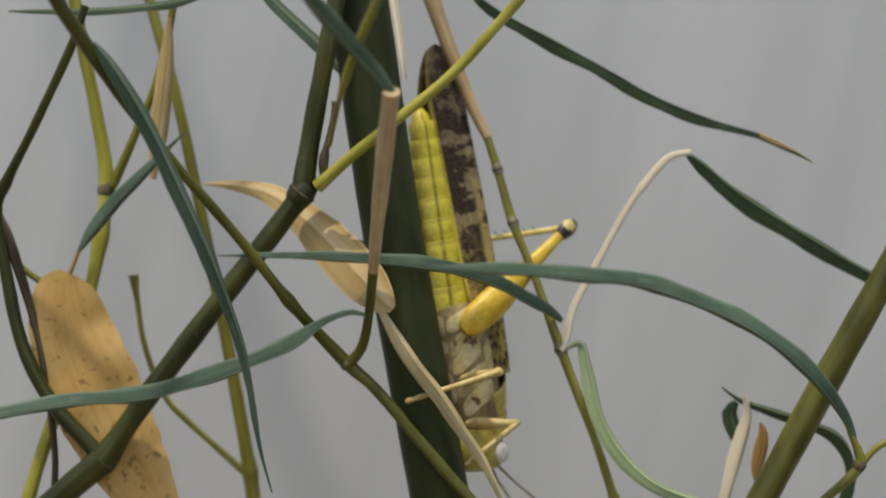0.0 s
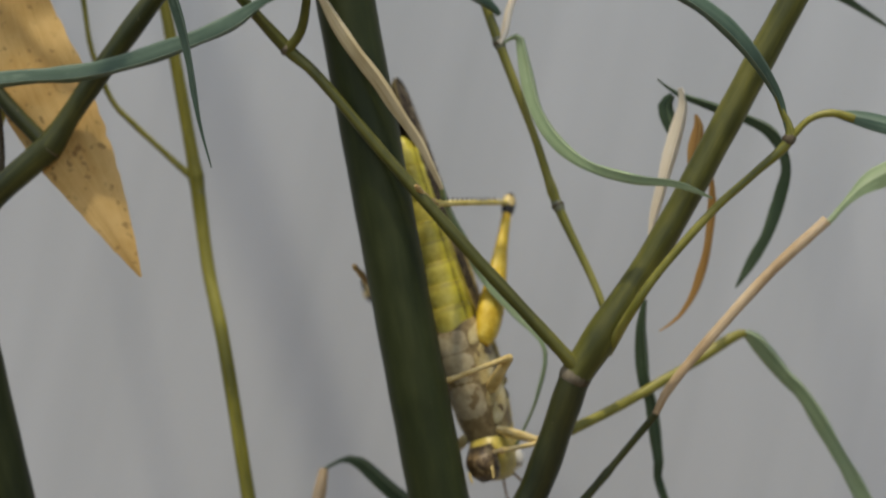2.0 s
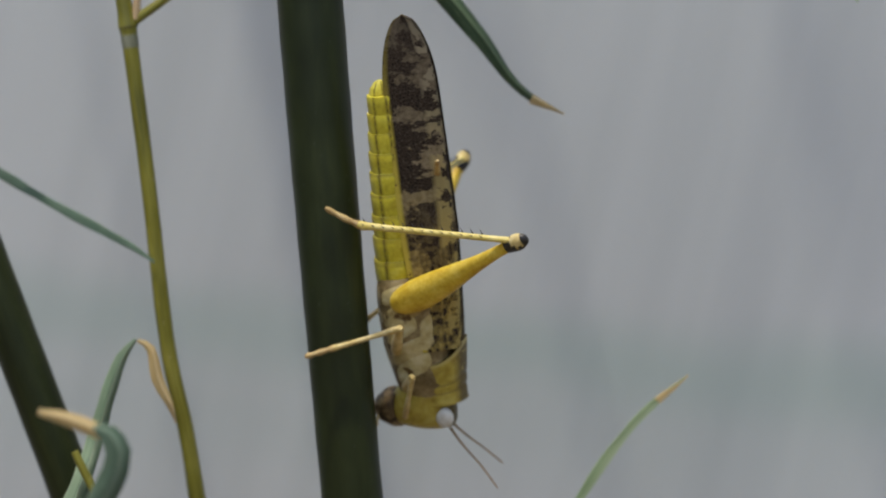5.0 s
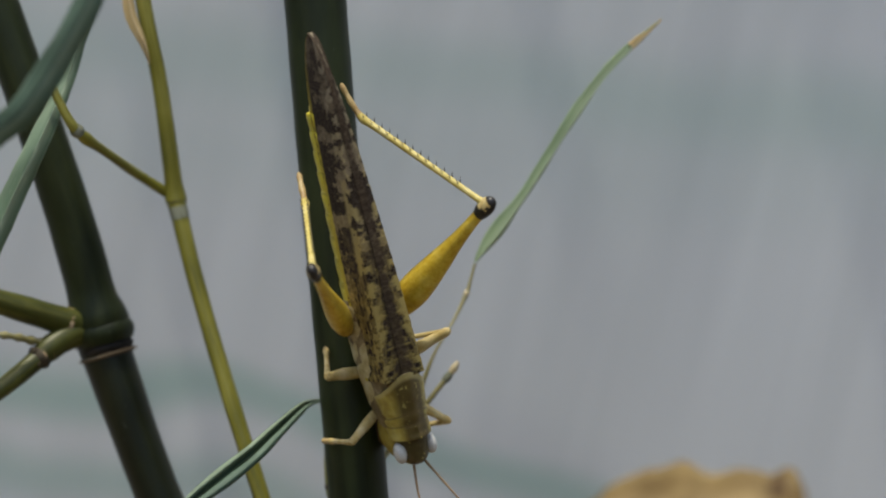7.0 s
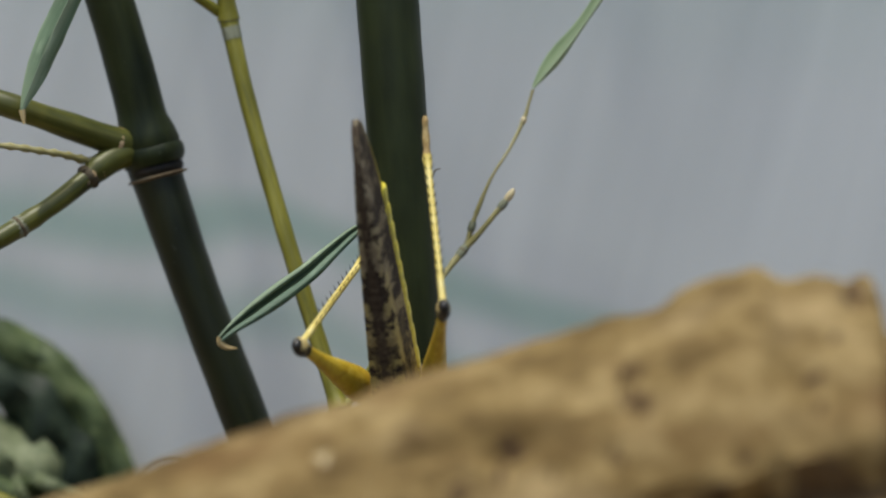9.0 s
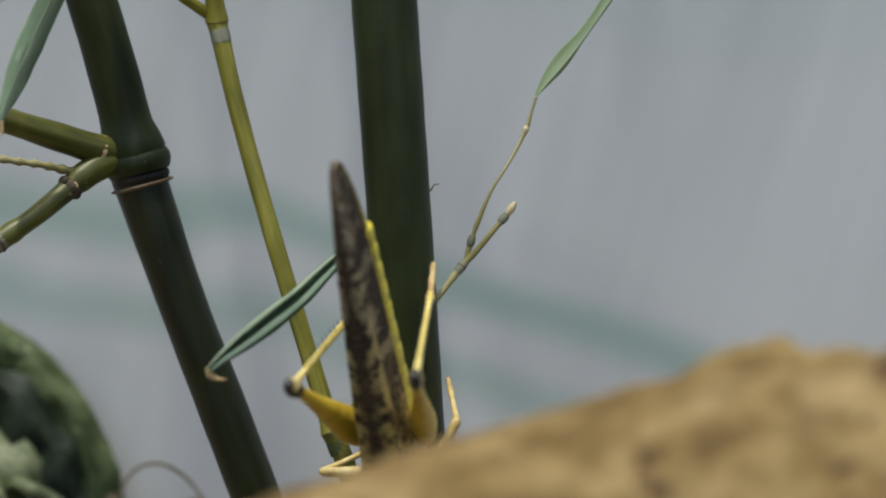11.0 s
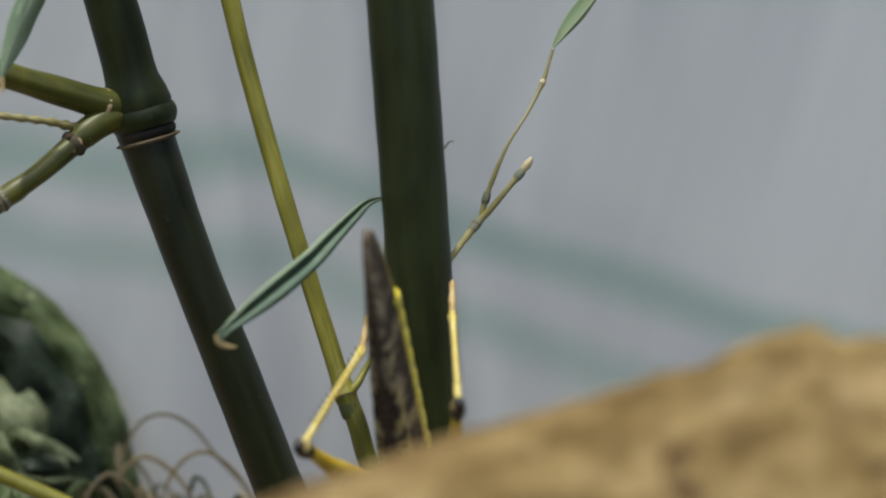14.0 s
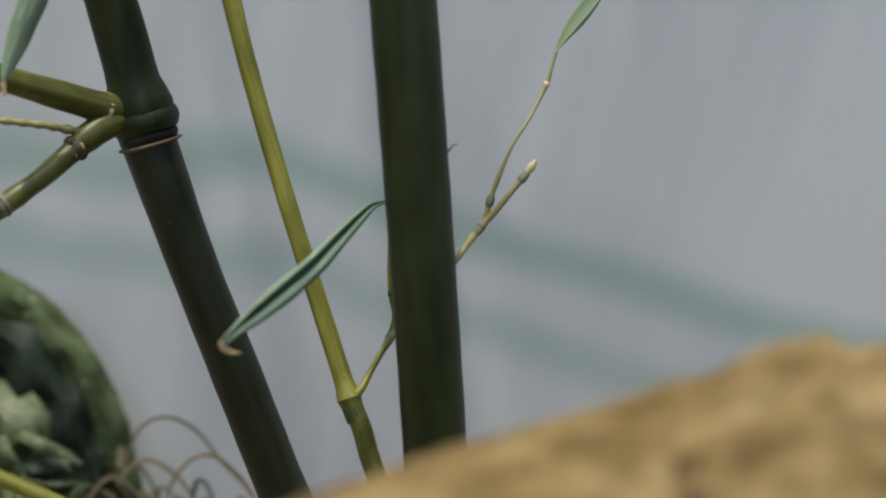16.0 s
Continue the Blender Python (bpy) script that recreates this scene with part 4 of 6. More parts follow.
# ---- thin yellow-olive stem ----
def build_thin_stem():
    t = thing("bamboo_cane", (24, -6, -400), "thin yellow-olive bamboo stem with drooping leaves", "bamboo", "bamboo canes")
    # first two rows are unseen, added for a shadow streak on the board
    segs = [[(-105, 16, 330, 1.3), (-68, 15, 150, 1.5), (-43.7, 14, 37.6, 1.67), (-41.1, 14, 25.6, 1.84), (-36.9, 14, 9.8, 1.84), (-33.6, 14, -6, 1.85), (-28.9, 13.6, -30.3, 2.02), (-25.1, 13.4, -52.4, 2.28)], [(-25.1, 13.4, -52.4, 2.53), (-23.1, 12.6, -68, 2.28), (-20.1, 9, -81.6, 2.34), (-15.4, 7, -111.5, 2.43), (-11.1, 5.7, -138.8, 2.62)], [(-11.1, 5.7, -138.8, 2.62), (-8.3, 5.2, -163.9, 2.53), (-5.8, 5.6, -190.7, 2.6), (-3.1, 7, -206.3, 2.61), (-0.9, 9, -225.6, 3)], [(-0.9, 9, -225.6, 3), (2.5, 7.5, -238.8, 2.84), (8.5, 4, -257.9, 2.82), (16.6, -0.5, -281.4, 2.8), (18.9, -2.4, -287.6, 3.1)], [(18.9, -2.4, -287.6, 3.1), (21.6, -3.6, -294.5, 3.0), (25.0, -5, -312.3, 3.1), (26.6, -6, -376.3, 3.22)]]
    for k, rows in enumerate(segs):
        s = stem("internode", rows, BRANCH if k == 4 else STEM, t, sides=14, uneven=0.01, knobs=[(1.0, 0.22, 1.5), (0.0, 0.15, 1.2)])
        if k < 4:
            knot(rows, -1, t, 1.2, 0.9, NODE)
            d = np.array(segs[k + 1][1]) - rows[-1]
            p = np.array(rows[-1]) + d / np.linalg.norm(d[:3]) * 2.2
            rooted(part("node", ring_knot(p[:3], d[:3], p[3] / 2 * 1.03, 2.4, 0.05, 16), WAX if k < 3 else RIM, None, "whitish waxy band" if k < 3 else "olive band"), t)
    tw = stem("twig", [(-26.1, 13.2, -52.4, 1.22), (-31, 12.6, -47.8, 1.06), (-35.6, 12, -43.4, 1.06), (-39, 11.5, -39.4, 0.98), (-42, 11, -31.4, 0.98), (-43.1, 10.8, -24.3, 0.9), (-43.5, 10.7, -21.3, 1.35), (-43.7, 10.7, -19.5, 1.96)], TWIG_GREEN, t, "thin twig with a bud-like end", sides=10, knobs=[(0.55, 0.2, 0.9)])
    r = stem("twig", [(-10.4, 5.7, -138, 1.68), (-4, 6.2, -133.5, 1.5), (2.1, 6.6, -128.1, 1.59), (7.6, 6.8, -123.2, 1.31), (13.7, 7, -118.1, 1.22), (18.4, 7, -113.9, 0.94)], STEM, t, sides=10, knobs=[(0.42, 0.3, 0.9)])
    stem("petiole", [(2.3, 6.6, -127.6, 1.12), (2.2, 6, -120.9, 0.93), (2.7, 5, -113.8, 1.02), (2.5, 4.6, -111.3, 0.84), (0.6, 4.4, -109.9, 0.74)], DRY_BROWN, r, sides=8)
    leaf("leaf", [(0.8, 4.4, -110, 0.61), (-2.8, 3.6, -110.2, 1.52), (-7.4, 2.5, -112.9, 2.04), (-12.8, 1.2, -116, 2.04), (-21, 0, -121.1, 2.11), (-28.5, -1.6, -126, 2.55), (-36.2, -2.5, -132.2, 2.39), (-43.3, -3.5, -135.7, 2.09), (-53.9, -5, -140.3, 1.34), (-61.9, -6, -144.7, 0.22)], LEAF_GREY, r, "long drooping green leaf", roll=30, twist=25, cup=0.15, fold=0.6, seed=31)
    l = stem("twig", [(-9.8, 5.5, -137.6, 1.31), (-9, 6.5, -128.4, 1.31), (-8, 7.5, -121.8, 1.22), (-6.2, 8.6, -113.4, 1.88), (-4.4, 9.8, -105, 2.26), (-3.8, 10.4, -101.7, 1.51)], SHEATH, t, "tan sheathed twig", sides=10)
    leaf("leaf", [(-3.8, 10.4, -101.8, 0.62), (-0.9, 10.6, -100.3, 0.77), (2.4, 10.8, -100.7, 2.01), (8.9, 11, -106.4, 2.95), (19.3, 11, -114.4, 3.41), (29.7, 11, -123, 3.73), (38.3, 10.6, -131.5, 3.73), (45.8, 10, -140.5, 3.11), (50.6, 9.7, -147.4, 1.86), (54.3, 9.5, -150.9, 1.4), (59.3, 9.5, -153.5, 0.23)], LEAF_DARK, l, "long leaf coloured dark as shaded gap with a dry tip", roll=30, twist=-15, cup=0.2, fold=0.4, seed=32)
    dry_tip([(-3.8, 10.4, -101.8, 0.62), (-0.9, 10.6, -100.3, 0.77), (2.4, 10.8, -100.7, 2.01), (8.9, 11, -106.4, 2.95), (19.3, 11, -114.4, 3.41), (29.7, 11, -123, 3.73), (38.3, 10.6, -131.5, 3.73), (45.8, 10, -140.5, 3.11), (50.6, 9.7, -147.4, 1.86), (54.3, 9.5, -150.9, 1.4), (59.3, 9.5, -153.5, 0.23)], -2, l, roll=30, cup=0.2, fold=0.4)
    leaf("leaf", [(-7.3, 3.4, -177.1, 0.45), (-10.4, 4, -175.2, 1.21), (-16.2, 5.5, -172.5, 2.12), (-24, 7, -168.5, 1.98), (-33.7, 9, -163.2, 2.15), (-43, 12, -158.1, 2.17), (-53.7, 13, -152.3, 0.31)], LEAF, t, "narrow green leaf", roll=30, cup=0.15, fold=0.6, seed=33)
    tw2 = stem("twig", [(-2.2, 9, -224.5, 1.88), (-6.5, 5, -221.4, 1.67), (-10.3, -2, -218, 1.55), (-13.9, -7.5, -214.7, 1.79), (-16.4, -8, -210.5, 1.43), (-18.5, -8, -206, 1.25)], STEM, t, "thin olive twig", sides=10, knobs=[(0.62, 0.25, 0.8)])
    knot([(-2.2, 9, -224.5, 1.88), (-6.5, 5, -221.4, 1.67), (-10.3, -2, -218, 1.55), (-13.9, -7.5, -214.7, 1.79), (-16.4, -8, -210.5, 1.43), (-18.5, -8, -206, 1.25)], 3, tw2, 1.3, 1.6, WAX)
    leaf("leaf", [(-10.2, 1.7, -189.4, 0.6), (-12.3, 1, -192.2, 1.8), (-14.3, 0, -197.6, 2.55), (-16.8, -2, -206.5, 2.84), (-19.4, -8, -215.4, 3.37), (-25.9, -9, -229.3, 4.18), (-28.5, -9.5, -235.9, 3.17), (-30.1, -10, -240.5, 0.72), (-29.8, -10, -242.6, 0.22)], LEAF_GREY, tw2, "broad drooping blue-green leaf", roll=25, twist=-20, cup=0.25, fold=0.25, seed=34)
    dry_tip([(-10.2, 1.7, -189.4, 0.6), (-12.3, 1, -192.2, 1.8), (-14.3, 0, -197.6, 2.55), (-16.8, -2, -206.5, 2.84), (-19.4, -8, -215.4, 3.37), (-25.9, -9, -229.3, 4.18), (-28.5, -9.5, -235.9, 3.17), (-30.1, -10, -240.5, 0.72), (-29.8, -10, -242.6, 0.22)], -2, tw2, roll=25, cup=0.25)
    leaf("leaf", [(-10, 1.7, -189.5, 0.45), (-7.8, 1.7, -190.9, 1.35), (-6.7, 1.6, -196, 1.96), (-4.9, 2, -200.2, 1.05), (-4.1, 3, -203.4, 0.23)], DRY, tw2, "papery dry leaf strip", roll=20, cup=0.4, seed=35)
    leaf("leaf", [(-3.9, -62, -193.2, 0.37), (-1.3, -62, -194.1, 2.69), (-0.4, -62, -199, 3.3), (-8.6, -62, -213, 3.79), (-13.8, -62, -217.8, 3.43), (-19.9, -62, -224.2, 1.84), (-23.7, -62, -228.6, 0.25)], LEAF, tw2, "blue-green leaf that hangs far forward", roll=20, cup=0.3, seed=36)
    leaf("leaf", [(-10.4, -63, -191, 0.74), (-6.9, -62, -192, 1.79), (-3.2, -62, -193.5, 1.94), (-1.3, -62, -194.9, 1.04)], DRY, tw2, roll=15, cup=0.4, seed=37)
    rows = [(19.4, -3, -287.2, 1.6), (20.7, -2.4, -285.8, 1.25), (21.8, -1, -283.8, 1.0), (23.4, 0, -281, 1.0), (24.7, 2, -278.8, 1.25), (25.2, 3, -276, 0.85), (24.7, 3, -272.5, 1.05), (24.3, 3, -269.1, 0.6), (24.3, 3, -264.8, 0.5), (24.2, 2.5, -260.9, 0.5), (23.9, 1, -258.6, 0.5)]
    st = stem("twig", rows, TWIG_GREEN, t, "thin jointed twig", sides=8, step=0.7, knobs=[(0.33, 0.2, 0.5), (0.52, 0.25, 0.6)])
    knot(rows, 4, st, 1.2, 1.6, WAX)
    knot(rows, 6, st, 1.25, 0.9, NODE)
    rolled = [(23.8, 0.5, -258.2, 0.5), (22.2, -3, -258.3, 1.1), (20.8, -7, -259.2, 1.7), (18, -12, -261.8, 2.4), (15.3, -17, -264.4, 2.85), (11.9, -22, -267.0, 3.1), (8.4, -26, -269.6, 2.7), (5.7, -29, -271.7, 1.6), (4.0, -30, -273.3, 0.9), (3.9, -30, -274.2, 0.35)]
    # dark blade between paler rolls: shade of the groove put into its colour
    rl = leaf("leaf", [(*q[:3], q[3] * 0.8) for q in rolled], LEAF_DARK, st, "rolled blue-green leaf with a dry tip", roll=15, twist=8, cup=0.1, fold=0.2, seed=38)
    for sgn, mat_, wide in ((1, LEAF_ROLLED, 0.36), (-1, LEAF, 0.50)):
        stem("rolled_edge", [(q[0] - sgn * 0.19 * q[3], q[1] - 0.35 - 0.1 * q[3], q[2] + sgn * 0.26 * q[3], max(0.25, q[3] * wide)) for q in rolled[:9]], mat_, rl, sides=10, step=0.8, uneven=0.05)
    leaf("leaf_tip", [(3.7, -30.2, -273.0, 0.5), (4.0, -30.3, -274.0, 1.0), (5.0, -30.2, -274.6, 0.7), (6.4, -30, -274.7, 0.2)], DRY, st, "dry withered leaf tip", roll=10, cup=0.3, thick=0.24, seed=40)
    return t


build_thin_stem()


# ---- food greens and straw in the corner behind the log ----
def greens_mat(name, dark, mid, light):
    """Crumpled salad leaf: blotches of three greens with pale torn streaks."""
    m, nt, b = material(name, 0.55)
    n1, n2 = noise_tex(nt, coords(nt), 170.0, 5, 0.65), noise_tex(nt, coords(nt, "UV", (0.12, 7.0, 1)), 1.0, 5, 0.65)
    col = mix(nt, 0.4, ramp(nt, n1, [(0.38, dark), (0.5, mid), (0.62, light)]), ramp(nt, n2, [(0.36, dark), (0.5, mid), (0.66, light)]))
    n3 = noise_tex(nt, coords(nt), 420.0, 3, 0.6)
    col = mix(nt, ramp(nt, n3, [(0.60, (0, 0, 0)), (0.68, (0.6, 0.6, 0.6))]), col, tuple(min(0.5, 1.6 * q) for q in light))
    nt.links.new(col, b.inputs["Base Color"])
    b.inputs["Specular IOR Level"].default_value = 0.2
    bump(nt, b, n1, 0.5, 0.001)
    return m


GREENS = greens_mat("glossy_greens", (0.020, 0.032, 0.012), (0.058, 0.080, 0.030), (0.115, 0.140, 0.062))
# near-black copy of GREENS: shade of the gaps put into leaf colour
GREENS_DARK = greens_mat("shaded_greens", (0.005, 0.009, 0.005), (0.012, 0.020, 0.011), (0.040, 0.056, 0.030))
GREENS_MOTTLED = greens_mat("mottled_greens", (0.045, 0.062, 0.026), (0.120, 0.140, 0.070), (0.240, 0.255, 0.145))
GREENS_PALE = greens_mat("pale_greens", (0.09, 0.11, 0.05), (0.17, 0.20, 0.10), (0.30, 0.32, 0.19))
GRASS_DRY = plant_mat("dry_grass", (0.10, 0.075, 0.035), (0.19, 0.15, 0.08), (0.32, 0.27, 0.16), 0.6, 8, 0.2, 0.5)


def build_greens():
    t = thing("leafy_greens", (-52, 28, -400), "heap of dark and pale green salad leaves on the soil", "plant")
    leaf("leaf", [(-66, 68, -281.5, 4), (-55.5, 68.5, -284.3, 6.6), (-46.9, 69, -288.9, 7.4), (-39.4, 69, -296.6, 7.6), (-33.8, 69, -305.8, 7.6), (-30.2, 69, -316.2, 7.2), (-28.3, 69, -328.4, 6), (-27.6, 69, -342, 3)], GREENS, t, "curved olive-green leaf", roll=22, cup=0.45, wave=0.30, thick=0.8, seed=51)
    leaf("leaf", [(-66, 66, -288.5, 4), (-55, 66, -291.4, 8.0), (-47, 66, -296.4, 10.5), (-40.7, 66, -304.2, 10.5), (-36.4, 66, -314, 9.1), (-34.2, 66, -326.3, 6.8), (-33.4, 66, -340, 3)], GREENS_DARK, t, "leaf coloured dark as shaded gap", roll=26, cup=0.5, wave=0.35, thick=0.8, seed=52)
    leaf("leaf", [(-66, 62, -301, 6), (-56, 62, -304.8, 12.5), (-47.6, 62, -309.7, 12.5), (-42.7, 62, -317.9, 10.0), (-40.4, 62, -327.3, 7), (-39.7, 62, -339, 3)], GREENS_MOTTLED, t, "mottled pale green leaf", roll=20, cup=0.4, wave=0.35, thick=0.8, seed=53)
    leaf("leaf", [(-57, 60, -311.5, 3), (-50.6, 60, -313.9, 5), (-45.1, 60, -318.5, 5.4), (-42.3, 60, -327.7, 4.5), (-41.5, 60, -338.2, 2)], GREENS, t, "inner green leaf", roll=20, cup=0.4, wave=0.15, thick=0.6, seed=54)
    stem("stalk", [(-50, 30, -307.1, 2.64), (-41.5, 30, -310.6, 2.64), (-30.2, 30, -315.4, 2.64), (-17, 30, -321.9, 2.65)], STEM, t, "yellow-green stalk", sides=12)
    rng = random.Random(7)
    for k in range(52):
        a, d = radians(rng.uniform(-10, 100)), rng.uniform(6, 23 if k < 16 else 27)
        x, z = -56 + d * math.cos(a), -334 + d * math.sin(a) * 1.1
        y = rng.uniform(52, 66) if k < 16 else rng.uniform(48, 58)
        ln, turn = rng.uniform(7, 13), a + radians(rng.uniform(40, 130)) * rng.choice((-1, 1))
        dx, dz = math.cos(turn) * ln / 3, math.sin(turn) * ln / 3
        w = rng.uniform(3, 7) if k < 16 else rng.uniform(1.2, 3.4)
        rows = [(x, y, z, 1.0), (x + dx, y - rng.uniform(0, 4), z + dz, w), (x + 2 * dx, y - rng.uniform(0, 6), z + 2 * dz - 0.5, w * 0.9), (x + 3 * dx, y, z + 3 * dz - 1.5, 0.6)]
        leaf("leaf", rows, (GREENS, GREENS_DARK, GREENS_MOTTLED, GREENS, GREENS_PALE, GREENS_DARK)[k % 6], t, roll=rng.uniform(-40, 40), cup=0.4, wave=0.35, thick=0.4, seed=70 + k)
    return t


def build_straw():
    t = thing("wilted_grass", (-25, 28, -400), "tuft of wilted straw-coloured grass blades", "grass")
    for k, (rows, mat) in enumerate((([(-27.7, 60, -339.3, 0.51), (-28, 60, -322.2, 0.68), (-24.8, 60, -310.4, 0.79), (-19.6, 60, -307, 0.9), (-14, 60, -309.2, 0.9), (-9.4, 60, -314.8, 0.79), (-4.3, 60, -320.8, 0.56), (-0.2, 60, -330, 0.34)], GRASS_DRY), ([(-20.3, 56, -338.8, 0.51), (-19.1, 56, -322.9, 0.78), (-16, 56, -315.5, 1), (-11.4, 56, -312.7, 1), (-6.8, 56, -315.2, 0.78), (-2.8, 56, -320.4, 0.56), (-0.8, 56, -328.8, 0.34)], GRASS_DRY), ([(-32, 58, -338.7, 0.51), (-28.7, 58, -321.6, 1.01), (-23.4, 58, -314.6, 1.23), (-17.3, 58, -317.1, 1.12), (-13.3, 58, -323.3, 0.67), (-11.3, 58, -331.8, 0.34)], GRASS_DRY), ([(-16.1, 62, -340.8, 0.51), (-19.1, 62, -327.9, 0.8), (-22.7, 62, -319.4, 0.91), (-26.2, 62, -315.2, 0.79), (-29.9, 62, -314.3, 0.45)], GRASS_DRY), ([(-35.4, 50, -337.1, 0.55), (-32.1, 50, -321.4, 0.99), (-27.5, 50, -315.6, 1.1), (-23.1, 50, -318.1, 0.88), (-20.1, 50, -324.2, 0.44)], GRASS_DRY))):
        leaf("blade", [(*q[:3], q[3] * 0.7) for q in rows], mat, t, roll=20, cup=0.3, seed=60 + k)
    rng = random.Random(11)
    for k in range(48):
        x, y, z = rng.uniform(-36, -4), rng.uniform(50, 70), rng.uniform(-340, -330)
        rise, lean = rng.uniform(6, 17) * (1.0 - 0.35 * (x + 34) / 30), rng.uniform(-9, 9)
        w = rng.uniform(0.6, 1.5)
        rows = [(x, y, z, w * 0.6), (x + lean * 0.25, y, z + rise * 0.7, w), (x + lean * 0.7, y - rng.uniform(0, 4), z + rise, w), (x + lean * 1.3, y - rng.uniform(0, 6), z + rise * 0.8, w * 0.8), (x + lean * 1.8, y, z + rise * rng.uniform(0.2, 0.6), 0.25)]
        leaf("blade", rows, (GRASS_DRY, GREENS, STRAW, GREENS_PALE, GREENS_DARK)[k % 5], t, roll=rng.uniform(-30, 30), cup=0.3, seed=160 + k)
    return t


build_greens()
build_straw()


# ---- driftwood log ----
# rotten holes in the near side (along, height, radius, depth in mm), shade put into their colour, and pale chipped
# spots
HOLES = [(60.1, -267.4, 1.5, 2.0), (60.3, -270.2, 1.7, 2.0), (79.2, -267.6, 1.3, 1.8), (79.6, -270.0, 1.2, 1.4), (58.4, -275.4, 1.5, 1.5), (47.4, -275.6, 1.8, 1.6), (46.2, -278.0, 1.6, 1.2), (71.4, -275.3, 1.1, 1.0), (84.8, -259.2, 1.7, 2.2), (81.6, -263.0, 1.1, 0.9), (42.0, -280.0, 1.6, 1.0), (52.0, -277.4, 1.2, 0.9)]
CHIPS = [(27.2, -277.0, 0.6)]


def slit(x):
    """Height of the long split on the near side; the band under it is coloured dark as shade."""
    return -273.9 + (x - 85.2) * 0.245 + 0.35 * math.sin(x * 0.5)


def build_log():
    """Bare log: it rises to one side, with lumps, pits, a long split and a broken end."""
    tops = [(-150, -323, 30), (-90, -308, 44), (-20, -289, 58), (16, -276.3, 64), (34, -270.3, 66), (53, -264.8, 69), (61, -261.3, 70), (71.8, -257.5, 72), (74.6, -257.0, 72), (76.7, -258.2, 72), (80.6, -257.6, 72), (84.3, -257.8, 72), (86.7, -258.0, 72), (88.0, -260.5, 71), (89.1, -264.5, 70), (96, -264.6, 69), (130, -265, 74), (200, -263, 80)]
    rows = [(x, -97 - 0.05 * abs(x - 60) * (x < 60), z - d / 2, d) for x, z, d in tops]
    s = spline(rows, 0.9)
    tan = along(s)
    dist = np.r_[0, np.cumsum(np.linalg.norm(np.diff(s[:, :3], axis=0), axis=1))]
    rings, sides, dark = [], 160, set()
    for k in range(len(s)):
        u, w = np.array([0.05, 1.0, 0]), np.array([0, 0, 1.0])
        ring = []
        for j in range(sides):
            a = 2 * math.pi * j / sides
            c = Vector((s[k, 0] * 0.035, 2.2 * math.cos(a), 2.2 * math.sin(a)))
            r = s[k, 3] / 2 * (1 + 0.016 * noise.noise(c) + 0.011 * noise.noise(c * 3.1) + 0.010 * noise.noise(c * 8.0) + 0.011 * noise.noise(c * 19.0))
            pit = noise.noise(Vector((s[k, 0] * 0.09, 4 * math.cos(a), 4 * math.sin(a) + 7)))
            r -= max(0, pit - 0.25) * 4
            split = a - (math.pi + 0.28 + 0.05 * math.sin(s[k, 0] * 0.11))  # a long crack low on the near side, deep along its upper lip
            r -= 6.0 * math.exp(-((split / 0.07) ** 2)) * min(1, max(0, (s[k, 0] - 48) / 10))
            if math.cos(a) < 0.3:
                for hx, hz, hr, deep in HOLES:
                    away = ((s[k, 0] - hx) / hr) ** 2 + ((s[k, 2] + r * math.sin(a) - hz) / (hr * 0.8)) ** 2
                    r -= deep * math.exp(-away)
                off = s[k, 2] + s[k, 3] / 2 * math.sin(a) - slit(s[k, 0])
                if s[k, 0] > 50 and math.cos(a) < 0 and -min(3.4, (s[k, 0] - 50) * 0.2) < off < 0.2:
                    dark.add((k, j))
                open_ = min(1.0, max(0.0, (s[k, 0] - 48) / 16))
                r -= open_ * (6.5 * min(1.0, max(0.0, -off / 0.8)) - 2.5 * min(1.0, max(0.0, (-off - 2.6) / 1.5)))
            ring.append(Vector((s[k, :3] + r * (0.62 * math.cos(a) * u + math.sin(a) * w)) * MM))
        rings.append(ring)
    bm = sweep(rings, True, dist, [j / sides for j in range(sides)])
    for k, f in enumerate(bm.faces):
        c = f.calc_center_median() / MM
        rough = 0.9 + 1.1 * noise.noise(c * 0.35)
        if c.y < -95 and any(((c.x - hx) / hr) ** 2 + ((c.z - hz) / (hr * 0.8)) ** 2 < 0.55 * rough for hx, hz, hr, deep in HOLES):
            f.material_index = 1
        elif (k // sides, k % sides) in dark:
            f.material_index = 1
        elif c.y < -95 and any(((c.x - hx) / hr) ** 2 + ((c.z - hz) / hr) ** 2 < rough for hx, hz, hr in CHIPS):
            f.material_index = 2
    ob = part("driftwood_log", bm, WOOD)
    ob.data.materials.append(WOOD_SHADE)
    ob.data.materials.append(WOOD_PALE)
    return tagged(ob, "weathered bare tan log lying on the soil", "log")


build_log()


# ---- locust ----
def insect_mat(name, dark, mid, light, rough=0.45, scale=420.0, spec=0.4, lines=None):
    m, nt, b = material(name, rough)
    n1, n2 = noise_tex(nt, coords(nt), scale, 4, 0.6), noise_tex(nt, coords(nt), scale * 4.5, 3, 0.6)
    col = mix(nt, 0.35, ramp(nt, n1, [(0.32, dark), (0.5, mid), (0.68, light)]), ramp(nt, n2, [(0.3, dark), (0.5, mid), (0.7, light)]))
    if lines:
        n3 = noise_tex(nt, coords(nt), scale * 1.3, 2, 0.5)
        col = mix(nt, ramp(nt, n3, [(0.60, (0, 0, 0)), (0.66, (1, 1, 1))]), col, lines)
    nt.links.new(col, b.inputs["Base Color"])
    b.inputs["Specular IOR Level"].default_value = spec
    bump(nt, b, n2, 0.25, 0.0003)
    return m


